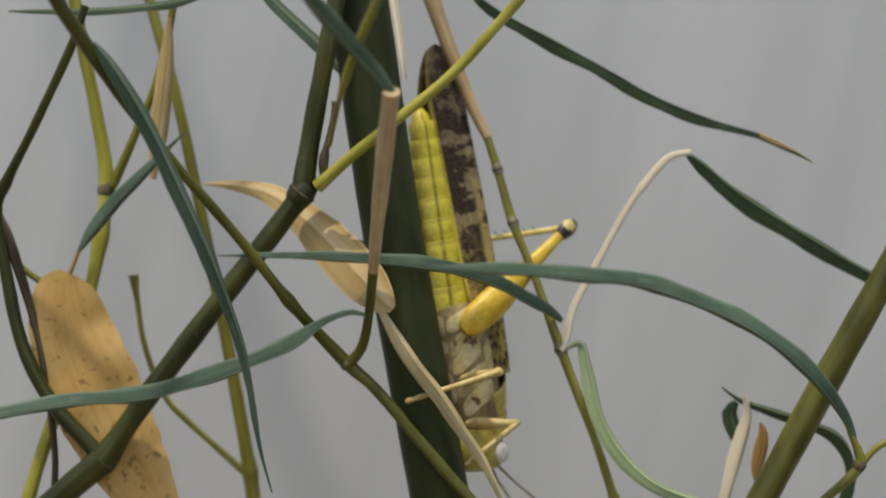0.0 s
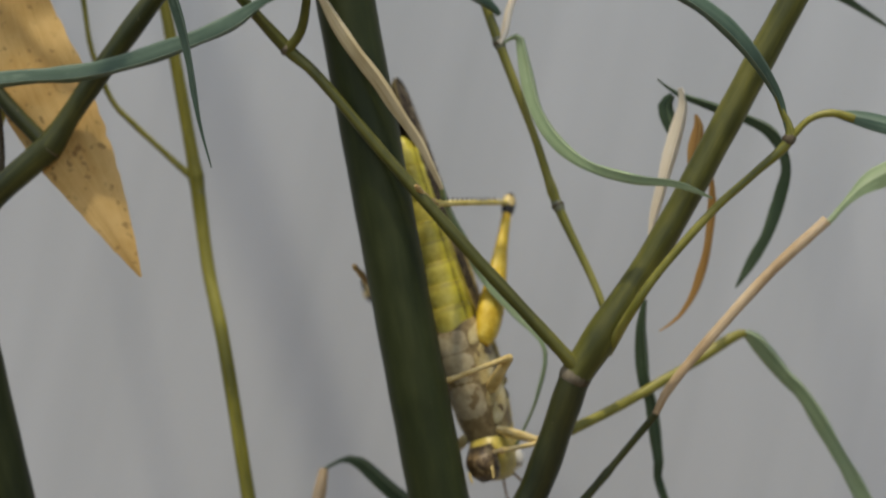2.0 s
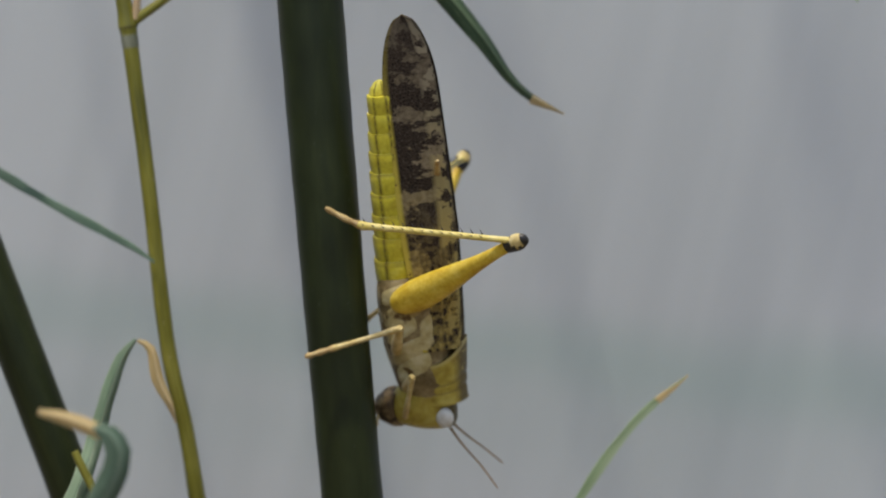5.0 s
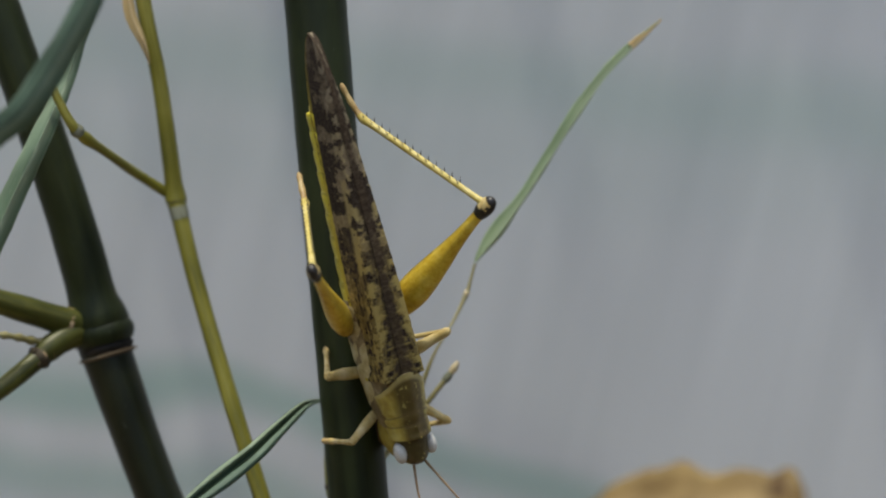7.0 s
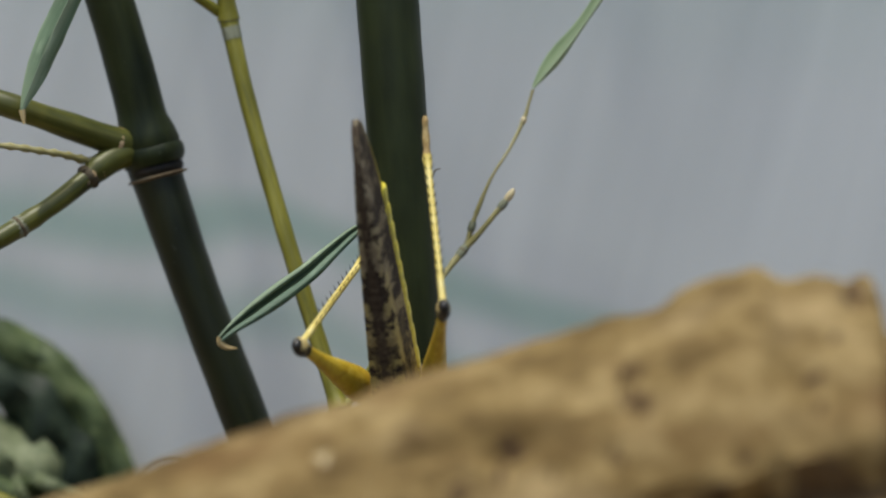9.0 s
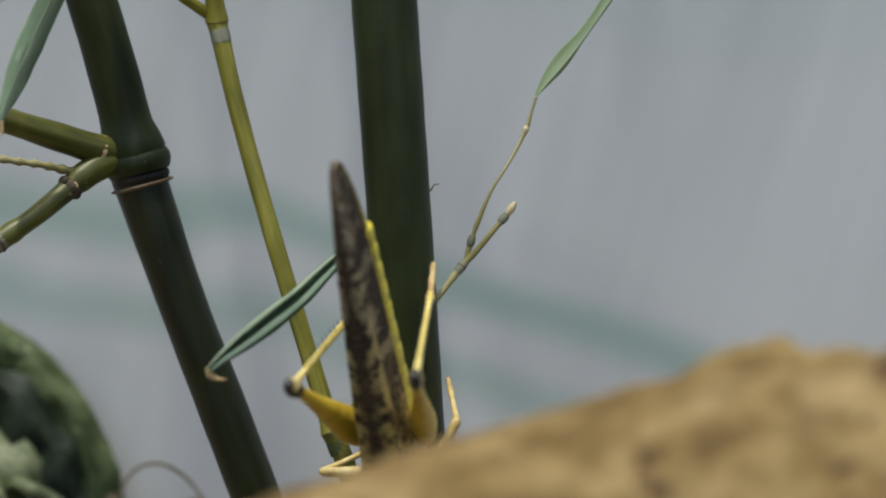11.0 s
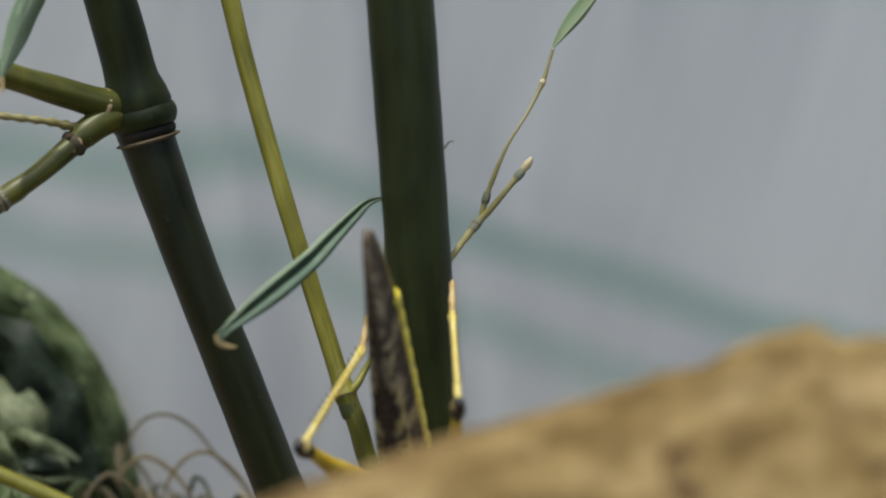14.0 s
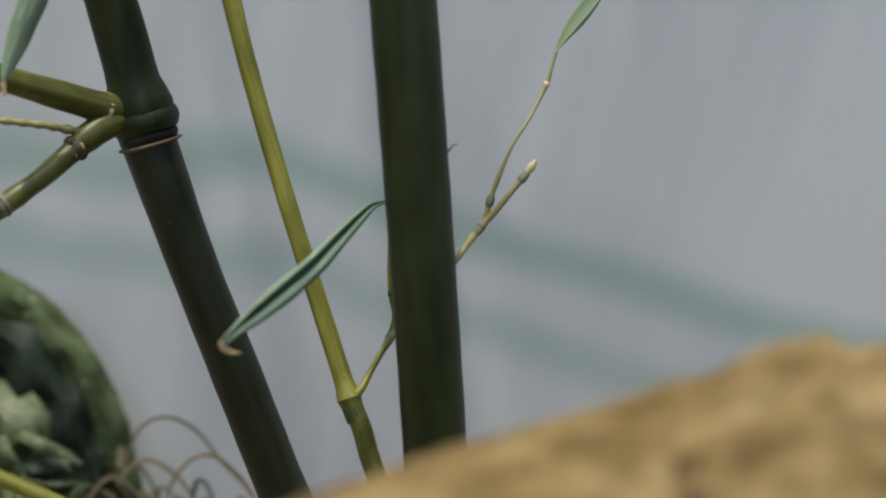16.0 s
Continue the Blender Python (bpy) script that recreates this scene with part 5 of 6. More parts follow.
L_OCHRE = insect_mat("ochre_thigh", (0.42, 0.25, 0.015), (0.58, 0.39, 0.03), (0.70, 0.53, 0.09), 0.42)
L_SHINY = insect_mat("yellow_shin", (0.44, 0.32, 0.05), (0.60, 0.48, 0.13), (0.70, 0.60, 0.26), 0.45)
L_CREAM = insect_mat("cream_leg", (0.34, 0.22, 0.055), (0.52, 0.39, 0.14), (0.68, 0.57, 0.30), 0.5, 300)
L_MOUTH = insect_mat("brown_mouth", (0.03, 0.018, 0.008), (0.09, 0.055, 0.022), (0.36, 0.27, 0.13), 0.45, 420, 0.35, (0.03, 0.018, 0.008))
L_CREAM_GREY = insect_mat("greyish_breast", (0.21, 0.16, 0.085), (0.37, 0.305, 0.17), (0.53, 0.46, 0.30), 0.5, 300, 0.3, (0.20, 0.14, 0.06))
L_OCHRE_BROWN = insect_mat("brown_foot", (0.26, 0.15, 0.05), (0.42, 0.29, 0.11), (0.56, 0.43, 0.20), 0.5)


def saddle_mat(name, top_at, width, rim, back_colour):
    """Olive-yellow armour: brown along the back with yellow specks, and a paler rear rim."""
    m, nt, b = material(name, 0.42)
    n1, n2 = noise_tex(nt, coords(nt), 330.0, 4, 0.6), noise_tex(nt, coords(nt), 1100.0, 3, 0.6)
    col = mix(nt, 0.4, ramp(nt, n1, [(0.32, (0.26, 0.17, 0.02)), (0.5, (0.42, 0.32, 0.04)), (0.68, (0.56, 0.47, 0.12))]), ramp(nt, n2, [(0.3, (0.28, 0.19, 0.02)), (0.7, (0.54, 0.45, 0.11))]))
    sep = nt.nodes.new("ShaderNodeSeparateXYZ")
    nt.links.new(coords(nt, "UV"), sep.inputs[0])
    back = ramp(nt, sep.outputs[1], [(top_at - width, (0, 0, 0)), (top_at - width * 0.55, (0.85, 0.85, 0.85)), (top_at + width * 0.55, (0.85, 0.85, 0.85)), (top_at + width, (0, 0, 0))])
    brown = mix(nt, ramp(nt, n2, [(0.62, (0, 0, 0)), (0.70, (0.9, 0.9, 0.9))]), back_colour, (0.50, 0.42, 0.12))
    col = mix(nt, back, col, brown)
    if rim:
        for at_ in (0.28, 0.47):
            groove = ramp(nt, sep.outputs[0], [(at_ - 0.03, (0, 0, 0)), (at_, (0.7, 0.7, 0.7)), (at_ + 0.03, (0, 0, 0))])
            col = mix(nt, groove, col, (0.11, 0.065, 0.018))
    if rim:
        col = mix(nt, ramp(nt, sep.outputs[0], [(0.90, (0, 0, 0)), (0.95, (0.7, 0.7, 0.7))]), col, (0.52, 0.43, 0.16))
    nt.links.new(col, b.inputs["Base Color"])
    bump(nt, b, n2, 0.3, 0.0003)
    return m


L_SHIELD = saddle_mat("olive_yellow_shield", 0.5, 0.19, True, (0.055, 0.032, 0.012))
L_HEAD = saddle_mat("yellow_brown_head", 0.25, 0.20, False, (0.028, 0.017, 0.010))
L_BLACK = insect_mat("black_joint", (0.010, 0.009, 0.008), (0.020, 0.017, 0.013), (0.06, 0.05, 0.035), 0.35)
L_EYE = insect_mat("grey_eye", (0.44, 0.42, 0.34), (0.62, 0.60, 0.52), (0.74, 0.72, 0.64), 0.3, 700, 0.5)
L_FEELER = insect_mat("brown_feeler", (0.14, 0.08, 0.03), (0.22, 0.13, 0.05), (0.30, 0.19, 0.08), 0.5)


def belly_mat():
    """Yellow rings: brown rear rims, a dark line along each flank and a paler greyish underside."""
    m, nt, b = material("yellow_belly", 0.42)
    n1, n2 = noise_tex(nt, coords(nt), 380.0, 4, 0.6), noise_tex(nt, coords(nt), 1500.0, 3, 0.6)
    col = mix(nt, 0.4, ramp(nt, n1, [(0.32, (0.40, 0.32, 0.02)), (0.5, (0.56, 0.49, 0.03)), (0.68, (0.66, 0.61, 0.10))]), ramp(nt, n2, [(0.3, (0.36, 0.28, 0.02)), (0.7, (0.60, 0.52, 0.06))]))
    sep = nt.nodes.new("ShaderNodeSeparateXYZ")
    nt.links.new(coords(nt, "UV", (-0.25, 1, 1)), sep.inputs[0])
    under = ramp(nt, sep.outputs[1], [(0.58, (0, 0, 0)), (0.66, (0.3, 0.3, 0.3)), (0.84, (0.3, 0.3, 0.3)), (0.92, (0, 0, 0))])
    col = mix(nt, under, col, ramp(nt, n1, [(0.35, (0.34, 0.29, 0.12)), (0.65, (0.52, 0.47, 0.26))]))
    for at_ in (0.07, 0.43, 0.56, 0.94):
        line = ramp(nt, sep.outputs[1], [(at_ - 0.025, (0, 0, 0)), (at_, (0.95, 0.95, 0.95)), (at_ + 0.025, (0, 0, 0))])
        col = mix(nt, mix(nt, 0.55, line, mix(nt, 1.0, line, ramp(nt, n2, [(0.4, (0, 0, 0)), (0.55, (1, 1, 1))]), "MULTIPLY")), col, (0.060, 0.034, 0.008))
    rim = ramp(nt, sep.outputs[0], [(0.78, (0, 0, 0)), (0.88, (0.45, 0.45, 0.45)), (1.0, (0.45, 0.45, 0.45))])
    col = mix(nt, mix(nt, 1.0, rim, ramp(nt, n1, [(0.35, (0.25, 0.25, 0.25)), (0.55, (1, 1, 1))]), "MULTIPLY"), col, (0.075, 0.042, 0.010))
    nt.links.new(col, b.inputs["Base Color"])
    b.inputs["Specular IOR Level"].default_value = 0.35
    bump(nt, b, n2, 0.25, 0.0003)
    return m


L_YELLOW = belly_mat()
L_PLATE = insect_mat("golden_plate", (0.26, 0.18, 0.06), (0.45, 0.36, 0.15), (0.62, 0.55, 0.32), 0.42, 260, 0.4, (0.10, 0.055, 0.015))
L_SEAM = insect_mat("dark_seam", (0.09, 0.058, 0.020), (0.21, 0.15, 0.06), (0.38, 0.30, 0.15), 0.55, 300)


def coords_u(nt, sep, length):
    """The place along a part, from 0 to 1."""
    n = nt.nodes.new("ShaderNodeMath")
    n.operation = "DIVIDE"
    n.inputs[1].default_value = length
    nt.links.new(sep.outputs[0], n.inputs[0])
    return n.outputs[0]


def wing_mat():
    """Leathery grey-brown forewing with cross rows of dark blotches, a fine net of veins and a yellowish front edge."""
    m, nt, b = material("blotched_wing", 0.75)
    uv = coords(nt, "UV", (1, 1, 1))
    fine = noise_tex(nt, coords(nt, "UV", (1.6, 14.0, 1)), 1.0, 3, 0.6)
    sep = nt.nodes.new("ShaderNodeSeparateXYZ")
    nt.links.new(uv, sep.inputs[0])
    blot = noise_tex(nt, coords(nt, "UV", (0.30, 1.5, 1)), 1.0, 5, 0.62)
    specks = noise_tex(nt, coords(nt, "UV", (0.75, 5.5, 1)), 1.0, 3, 0.6)
    veins = nt.nodes.new("ShaderNodeTexVoronoi")
    veins.feature = "DISTANCE_TO_EDGE"
    veins.inputs["Scale"].default_value = 1.0
    nt.links.new(coords(nt, "UV", (2.3, 24.0, 1)), veins.inputs["Vector"])
    along_ = coords_u(nt, sep, 54.0)
    base = mix(nt, ramp(nt, along_, [(0.15, (0, 0, 0)), (0.55, (1, 1, 1))]),
               ramp(nt, fine, [(0.3, (0.28, 0.19, 0.040)), (0.7, (0.47, 0.36, 0.11))]), ramp(nt, fine, [(0.3, (0.13, 0.098, 0.052)), (0.7, (0.27, 0.215, 0.13))]))
    dark = ramp(nt, fine, [(0.3, (0.012, 0.008, 0.006)), (0.7, (0.034, 0.023, 0.015))])
    grey = ramp(nt, fine, [(0.3, (0.045, 0.035, 0.025)), (0.7, (0.11, 0.088, 0.06))])
    nearer = ramp(nt, along_, [(0.16, (1, 1, 1)), (0.50, (0, 0, 0))])
    bands = ramp(nt, blot, [(0.455, (0, 0, 0)), (0.485, (1, 1, 1))])
    streaks = noise_tex(nt, coords(nt, "UV", (0.13, 9.0, 1)), 1.0, 4, 0.6)
    spots = mix(nt, 0.5, ramp(nt, specks, [(0.47, (0, 0, 0)), (0.53, (1, 1, 1))]), ramp(nt, streaks, [(0.42, (0, 0, 0)), (0.52, (1, 1, 1))]))
    blotched = mix(nt, mix(nt, nearer, bands, spots), base, dark)
    tipward = ramp(nt, along_, [(0.55, (0, 0, 0)), (0.92, (0.85, 0.85, 0.85))])
    col = mix(nt, tipward, blotched, mix(nt, ramp(nt, blot, [(0.40, (0, 0, 0)), (0.50, (1, 1, 1))]), grey, dark))
    col = mix(nt, ramp(nt, veins.outputs["Distance"], [(0.0, (0.42, 0.42, 0.42)), (0.10, (0, 0, 0))]), col, (0.15, 0.12, 0.085))
    edge = ramp(nt, sep.outputs[1], [(0.90, (0, 0, 0)), (0.95, (0.9, 0.9, 0.9))])
    yellow = mix(nt, ramp(nt, specks, [(0.60, (0, 0, 0)), (0.64, (1, 1, 1))]), (0.50, 0.40, 0.06), (0.10, 0.06, 0.025))
    col = mix(nt, mix(nt, tipward, edge, (0.0, 0.0, 0.0)), col, yellow)
    ragged = nt.nodes.new("ShaderNodeMath")
    ragged.operation = "MULTIPLY_ADD"
    nt.links.new(noise_tex(nt, coords(nt, "UV", (0.5, 5.0, 1)), 1.0, 3, 0.6), ragged.inputs[0])
    ragged.inputs[1].default_value = 0.22
    nt.links.new(sep.outputs[1], ragged.inputs[2])
    top = ramp(nt, ragged.outputs[0], [(0.165, (0.92, 0.92, 0.92)), (0.205, (0, 0, 0))])
    col = mix(nt, top, col, ramp(nt, fine, [(0.34, (0.034, 0.024, 0.015)), (0.52, (0.060, 0.042, 0.026)), (0.70, (0.10, 0.073, 0.045))]))
    zone = ramp(nt, sep.outputs[1], [(0.10, (0, 0, 0)), (0.16, (1, 1, 1)), (0.40, (1, 1, 1)), (0.48, (0, 0, 0))])
    dashes = ramp(nt, noise_tex(nt, coords(nt, "UV", (0.46, 4.0, 1)), 1.0, 4, 0.6), [(0.49, (0, 0, 0)), (0.53, (0.85, 0.85, 0.85))])
    col = mix(nt, mix(nt, 1.0, zone, dashes, "MULTIPLY"), col, ramp(nt, along_, [(0.3, (0.40, 0.31, 0.10)), (0.8, (0.24, 0.20, 0.13))]))
    nt.links.new(col, b.inputs["Base Color"])
    b.inputs["Specular IOR Level"].default_value = 0.1
    bump(nt, b, veins.outputs["Distance"], 0.35, 0.0002)
    return m


L_WING = wing_mat()


def loft(rows, sides=24, power=2.2, step=0.0):
    """A body piece along x through rows of x, z of its middle, half width, half height, in mm."""
    s = spline(rows, step) if step else np.array(rows, float)
    rings = []
    for x, z, hw, hh in s:
        ring = []
        for j in range(sides):
            a = 2 * math.pi * j / sides
            c, q = math.cos(a), math.sin(a)
            ring.append(Vector((x, hw * math.copysign(abs(c) ** (2 / power), c), z + hh * math.copysign(abs(q) ** (2 / power), q))) * MM)
        rings.append(ring)
    return sweep(rings, True, s[:, 0] - s[0, 0], [j / sides for j in range(sides)])


def limb(points, sides=10, step=0.5):
    """A limb through rows of x, y, z, thickness across y, thickness across the bend, in mm."""
    s = spline([(p[0], p[1], p[2], p[3]) for p in points], step)
    h = spline([(p[0], p[1], p[2], p[4]) for p in points], step)[:, 3]
    tan = along(s)
    rings = []
    for k in range(len(s)):
        u = np.array([0, 1.0, 0]) - tan[k][1] * tan[k]
        u /= np.linalg.norm(u)
        w = np.cross(tan[k], u)
        rings.append([Vector((s[k, :3] + max(0.05, s[k, 3] / 2) * math.cos(a) * u + max(0.05, h[k] / 2) * math.sin(a) * w) * MM)
                      for a in (2 * math.pi * j / sides for j in range(sides))])
    d = np.r_[0, np.cumsum(np.linalg.norm(np.diff(s[:, :3], axis=0), axis=1))]
    return sweep(rings, True, d, [j / sides for j in range(sides)])


def spine_rows(bm, x0, x1, n, thick, length, side):
    """Short pointed spines in two rows along the back of a shin that runs along x."""
    for k in range(n):
        x = x0 + (x1 - x0) * k / (n - 1)
        for sgn in (-1, 1):
            base = [bm.verts.new(Vector((x + 0.15 * math.cos(a), sgn * thick * 0.55 + 0.15 * math.sin(a), side * thick * 0.7)) * MM) for a in (0, 2.1, 4.2)]
            tip = bm.verts.new(Vector((x + 0.55, sgn * (thick * 0.55 + 0.45), side * (thick * 0.7 + length))) * MM)
            for i in range(3):
                f = bm.faces.new((base[i], base[(i + 1) % 3], tip))
                f.material_index = 1
    return bm


def wing(side):
    """One forewing, folded roof-like along the body: a thin curved sheet with a rounded tip."""
    n, m = 60, 16
    rings, us = [], []
    for i in range(n + 1):
        t = i / n
        x = 20.0 - 54.0 * t
        tip = math.sqrt(max(0.0, 1 - max(0.0, (t - 0.78) / 0.22) ** 2.0))
        z_mid = 3.3 + 0.3 * t - 0.3 * t * t
        half = (3.0 + 1.35 * min(1, t / 0.35) ** 0.8) * tip
        if t > 0.5:
            half *= 1 - 0.06 * (t - 0.5) / 0.5
        top, low = [], []
        for j in range(m + 1):
            v = j / m
            flat, flank = min(1.0, v / 0.27), max(0.0, (v - 0.27) / 0.73)
            z = z_mid + half * (1 - 2 * (0.07 * flat ** 2 + 0.93 * flank)) + 0.10 * side * (1 - flat)
            out = ((4.0 - 3.25 * t - 0.6 * t ** 5) * (0.80 * math.sin(flat * math.pi / 2) + 0.20 * flank) + 0.25 * flank) * (0.15 + 0.85 * tip) - 0.45 * (1 - flat)
            rib = 0.05 * math.sin(v * 40) + 0.04 * math.sin(t * 160 + v * 9)
            top.append(Vector((x, side * (out + 0.12 + rib), z)) * MM)
            low.append(Vector((x, side * (out - 0.06), z)) * MM)
        rings.append(top + low[::-1])
        us.append(54.0 * t)
    va = [j / m for j in range(m + 1)]
    return sweep(rings, True, us, va + va[::-1])


def shield():
    """The saddle over the front of the thorax, open below, waisted in front, with a keel, grooves and a rounded rear lobe."""
    rings, us, va = [], [], [j / 24 for j in range(25)]
    for i in range(29):
        t = i / 28
        x = 30.0 - 7.8 * t
        grow = 0.80 + 0.21 * t ** 1.5 - 0.035 * math.exp(-(((t - 0.30) / 0.04) ** 2)) - 0.03 * math.exp(-(((t - 0.5) / 0.04) ** 2)) + 0.03 * math.exp(-(((t - 0.03) / 0.05) ** 2))
        outer, inner = [], []
        for j in range(25):
            a = radians(-40 + 260 * j / 24)
            keel = 0.30 * math.exp(-(((j - 12) / 0.9) ** 2))
            ry, rz = 4.0 * grow, 5.4 * grow
            back = 3.0 * t * t * math.exp(-(((j - 12) / 5.0) ** 2)) - 0.8 * t * (1 - math.exp(-(((j - 12) / 8.0) ** 2)))
            outer.append(Vector((x - back, ry * math.cos(a), 1.2 + (rz + keel) * math.sin(a))) * MM)
            inner.append(Vector((x - back, (ry - 0.35) * math.cos(a), 1.2 + (rz + keel - 0.35) * math.sin(a))) * MM)
        rings.append(outer + inner[::-1])
        us.append(t)
    return sweep(rings, True, us, va + va[::-1])


CHEST = [(7.2, -2.3, 3.2, 3.6), (8.6, -1.8, 3.9, 4.4), (12.5, -1.4, 4.3, 5.2), (19, -1.0, 4.3, 5.5), (25, -0.6, 3.9, 5.0), (28.5, -0.5, 3.2, 4.2)]


def plate(x0, x1, a0, a1, skew, sd):
    """A domed shell that lies on the chest between two places along it and two angles about it."""
    c = np.array(CHEST)
    nu, nv = 10, 14
    rings = []
    for i in range(nu + 1):
        u = i / nu
        outer, inner = [], []
        for j in range(nv + 1):
            v = j / nv
            # rounded outline
            vv, uu = 2 * v - 1, 2 * u - 1
            um = 0.5 + 0.5 * uu * (1 - 0.22 * vv ** 4)
            vm = 0.5 + 0.5 * vv * (1 - 0.16 * uu ** 4)
            a = radians(a0 + (a1 - a0) * vm)
            x = x0 + (x1 - x0) * um - skew * (vm - 0.5) * 2
            z, hw, hh = (np.interp(x, c[:, 0], c[:, k]) for k in (1, 2, 3))
            ca, sa = math.cos(a), math.sin(a)
            y0, z0 = math.copysign(abs(ca) ** 0.83, ca), math.copysign(abs(sa) ** 0.83, sa)
            dome = 0.03 + 0.11 * (1 - uu ** 4) * (1 - vv ** 6)
            outer.append(Vector((x, sd * (hw + dome) * y0, z + (hh + dome) * z0)) * MM)
            inner.append(Vector((x, sd * (hw - 0.3) * y0, z + (hh - 0.3) * z0)) * MM)
        rings.append(outer + inner[::-1])
    va = [j / nv for j in range(nv + 1)]
    return sweep(rings, True, [i / nu for i in range(nu + 1)], va + va[::-1])


THIGH, SHIN, SIZE = 24.8, 24.3, 1.0
HIP = {-1: (10.9, -4.8, -2.0), 1: (10.9, 4.8, -2.0)}


SMALL = {}
SMALL_HIP = {"f": (26.5, 3.0, -3.6), "m": (19.5, 3.8, -4.2)}
SMALL_THIGH = {"f": 7.6, "m": 8.5}


def build_locust():
    t = thing("locust", (0, 0, 0), "yellow locust with brown blotched wings climbing head down on the cane", "insect")
    # abdomen: nine rings
    x = 8.6
    for k in range(9):
        ln = 3.9 - 0.13 * k
        w, h = 3.5 - 0.17 * k, 4.05 - 0.22 * k
        zc = -2.3 + 0.09 * k
        part("abdomen_ring", loft([(x + 0.3, zc, w * 0.96, h * 0.96), (x - 0.2, zc, w * 0.985, h * 0.985), (x - ln * 0.5, zc, w, h), (x - ln * 0.92, zc, w * 0.99, h * 0.99), (x - ln - 0.05, zc, w * 0.945, h * 0.945)], 24), L_YELLOW, t)
        x -= ln
    part("tail_tip", loft([(x + 0.3, -1.7, 1.6, 1.8), (x - 1.0, -1.7, 1.3, 1.5), (x - 2.0, -1.6, 0.6, 0.8), (x - 2.3, -1.5, 0.2, 0.3)], 16), L_YELLOW, t)
    # chest and its side plates
    part("chest", loft(CHEST, 28, 2.4, 0.8), L_SEAM, t, "dark brown chest with seams")
    for sd in (-1, 1):
        for x0, x1, a0, a1, skew in ((8.6, 11.2, -50, 30, 1.0), (11.4, 14.4, -50, 34, 1.8), (14.6, 17.7, -50, 8, 1.4), (14.2, 17.3, 11, 38, 0.8), (17.9, 20.9, -50, 36, 2.0), (21.1, 24.4, -46, 20, 1.6)):
            part("chest_plate", plate(x0, x1, a0, a1, skew, sd), L_PLATE, t)
    for x0, x1 in ((8.8, 12.4), (12.6, 17.5), (17.7, 23.5)):
        part("breast_plate", plate(x0, x1, -128, -52, 0.0, 1), L_CREAM_GREY, t, "greyish cream breast plate")
    part("pronotum", shield(), L_SHIELD, t, "olive-yellow saddle-shaped shield")
    head = part("head", loft([(26.5, -0.8, 2.9, 3.8), (28.3, -1.3, 3.3, 5.0), (30.6, -1.7, 3.3, 5.6), (32.6, -1.5, 2.9, 5.3), (34.0, -0.6, 2.2, 4.1), (34.8, 0.4, 1.2, 2.2), (35.0, 0.7, 0.3, 0.6)], 24, 2.3, 0.5), L_HEAD, t)
    part("jaw", loft([(28.0, -6.4, 1.9, 1.5), (29.8, -7.4, 2.6, 2.3), (32.0, -7.2, 2.5, 2.3), (33.8, -6.0, 1.5, 1.5)], 14, 2.2, 0.4), L_MOUTH, head, "brown mouthparts")
    for sd in (-1, 1):
        part("eye", egg((32.3, sd * 2.55, 2.0), (1.75, 1.0, 1.45)), L_EYE, head, "pale grey oval eye")
        part("antenna", limb([(34.5, sd * 0.9, 2.2, 0.5, 0.5), (37.5, sd * 2.0, 4.2, 0.36, 0.36), (41, sd * 3.2, 7.0, 0.32, 0.32), (44.5, sd * 4.6, 9.4, 0.26, 0.26)], 8), L_FEELER, head, "thin brown feeler")
        part("palp", limb([(30.6, sd * 1.4, -7.4, 0.55, 0.55), (31.6, sd * 2.0, -9.0, 0.5, 0.5), (33.2, sd * 1.9, -9.4, 0.45, 0.45)], 8), L_CREAM, head)
        part("forewing", wing(sd), L_WING, t, "grey-brown forewing with dark blotches")
        # front and middle legs: each thigh runs along +x from its hip, its shin and foot along +x from the knee
        for nm, l1, l2, thick in (("front_leg", 7.6, 10.6, 1.45), ("middle_leg", 8.5, 15.4, 1.7)):
            leg = part(nm, limb([(l1 * f, 0, 0, d * thick, d * thick * 1.2) for f, d in ((-0.1, 0.6), (0.03, 0.9), (0.35, 1.0), (0.8, 0.72), (0.97, 0.75), (1.05, 0.4))], 12), L_CREAM, t)
            bm = limb([(l2 * f, 0, 0, d, d * 0.95) for f, d in ((-0.03, 0.6), (0.04, 1.05), (0.25, 0.85), (0.6, 0.85), (0.70, 1.15), (0.76, 0.8), (0.84, 1.0), (0.90, 0.7), (0.96, 1.0), (1.0, 0.5))], 10, 0.4)
            for f in bm.faces:
                f.material_index = int(f.calc_center_median().x > 0.70 * l2 * MM)
            sh = part("shin", bm, L_CREAM, leg, "cream shin with a brown foot")
            sh.data.materials.append(L_OCHRE_BROWN)
            SMALL[(nm[0], sd)] = (leg, sh)
    # hind legs: each thigh is built along +x from its hip, its shin along +x from the knee
    legs = {}
    for sd in (-1, 1):
        th = part("hind_thigh", limb([(-1.8, 0, 0, 1.4, 1.8), (-0.8, 0, 0, 2.6, 3.6), (1.5, 0, 0.1, 3.4, 4.9), (5.0, 0, 0.2, 3.7, 5.3), (10.3, 0, 0.2, 2.9, 4.2), (16, 0, 0.1, 1.9, 2.6), (20.6, 0, 0, 1.5, 1.9), (23.0, 0, 0, 1.5, 1.9)], 16, 0.6), L_OCHRE, t, "ochre club-shaped thigh")
        bm = limb([(22.1, 0, 0, 1.6, 2.0), (23.2, 0, 0, 1.95, 2.6), (24.6, 0, 0.1, 1.95, 2.7), (25.8, 0, 0.2, 1.2, 1.6), (26.1, 0, 0.2, 0.3, 0.4)], 18, 0.25)
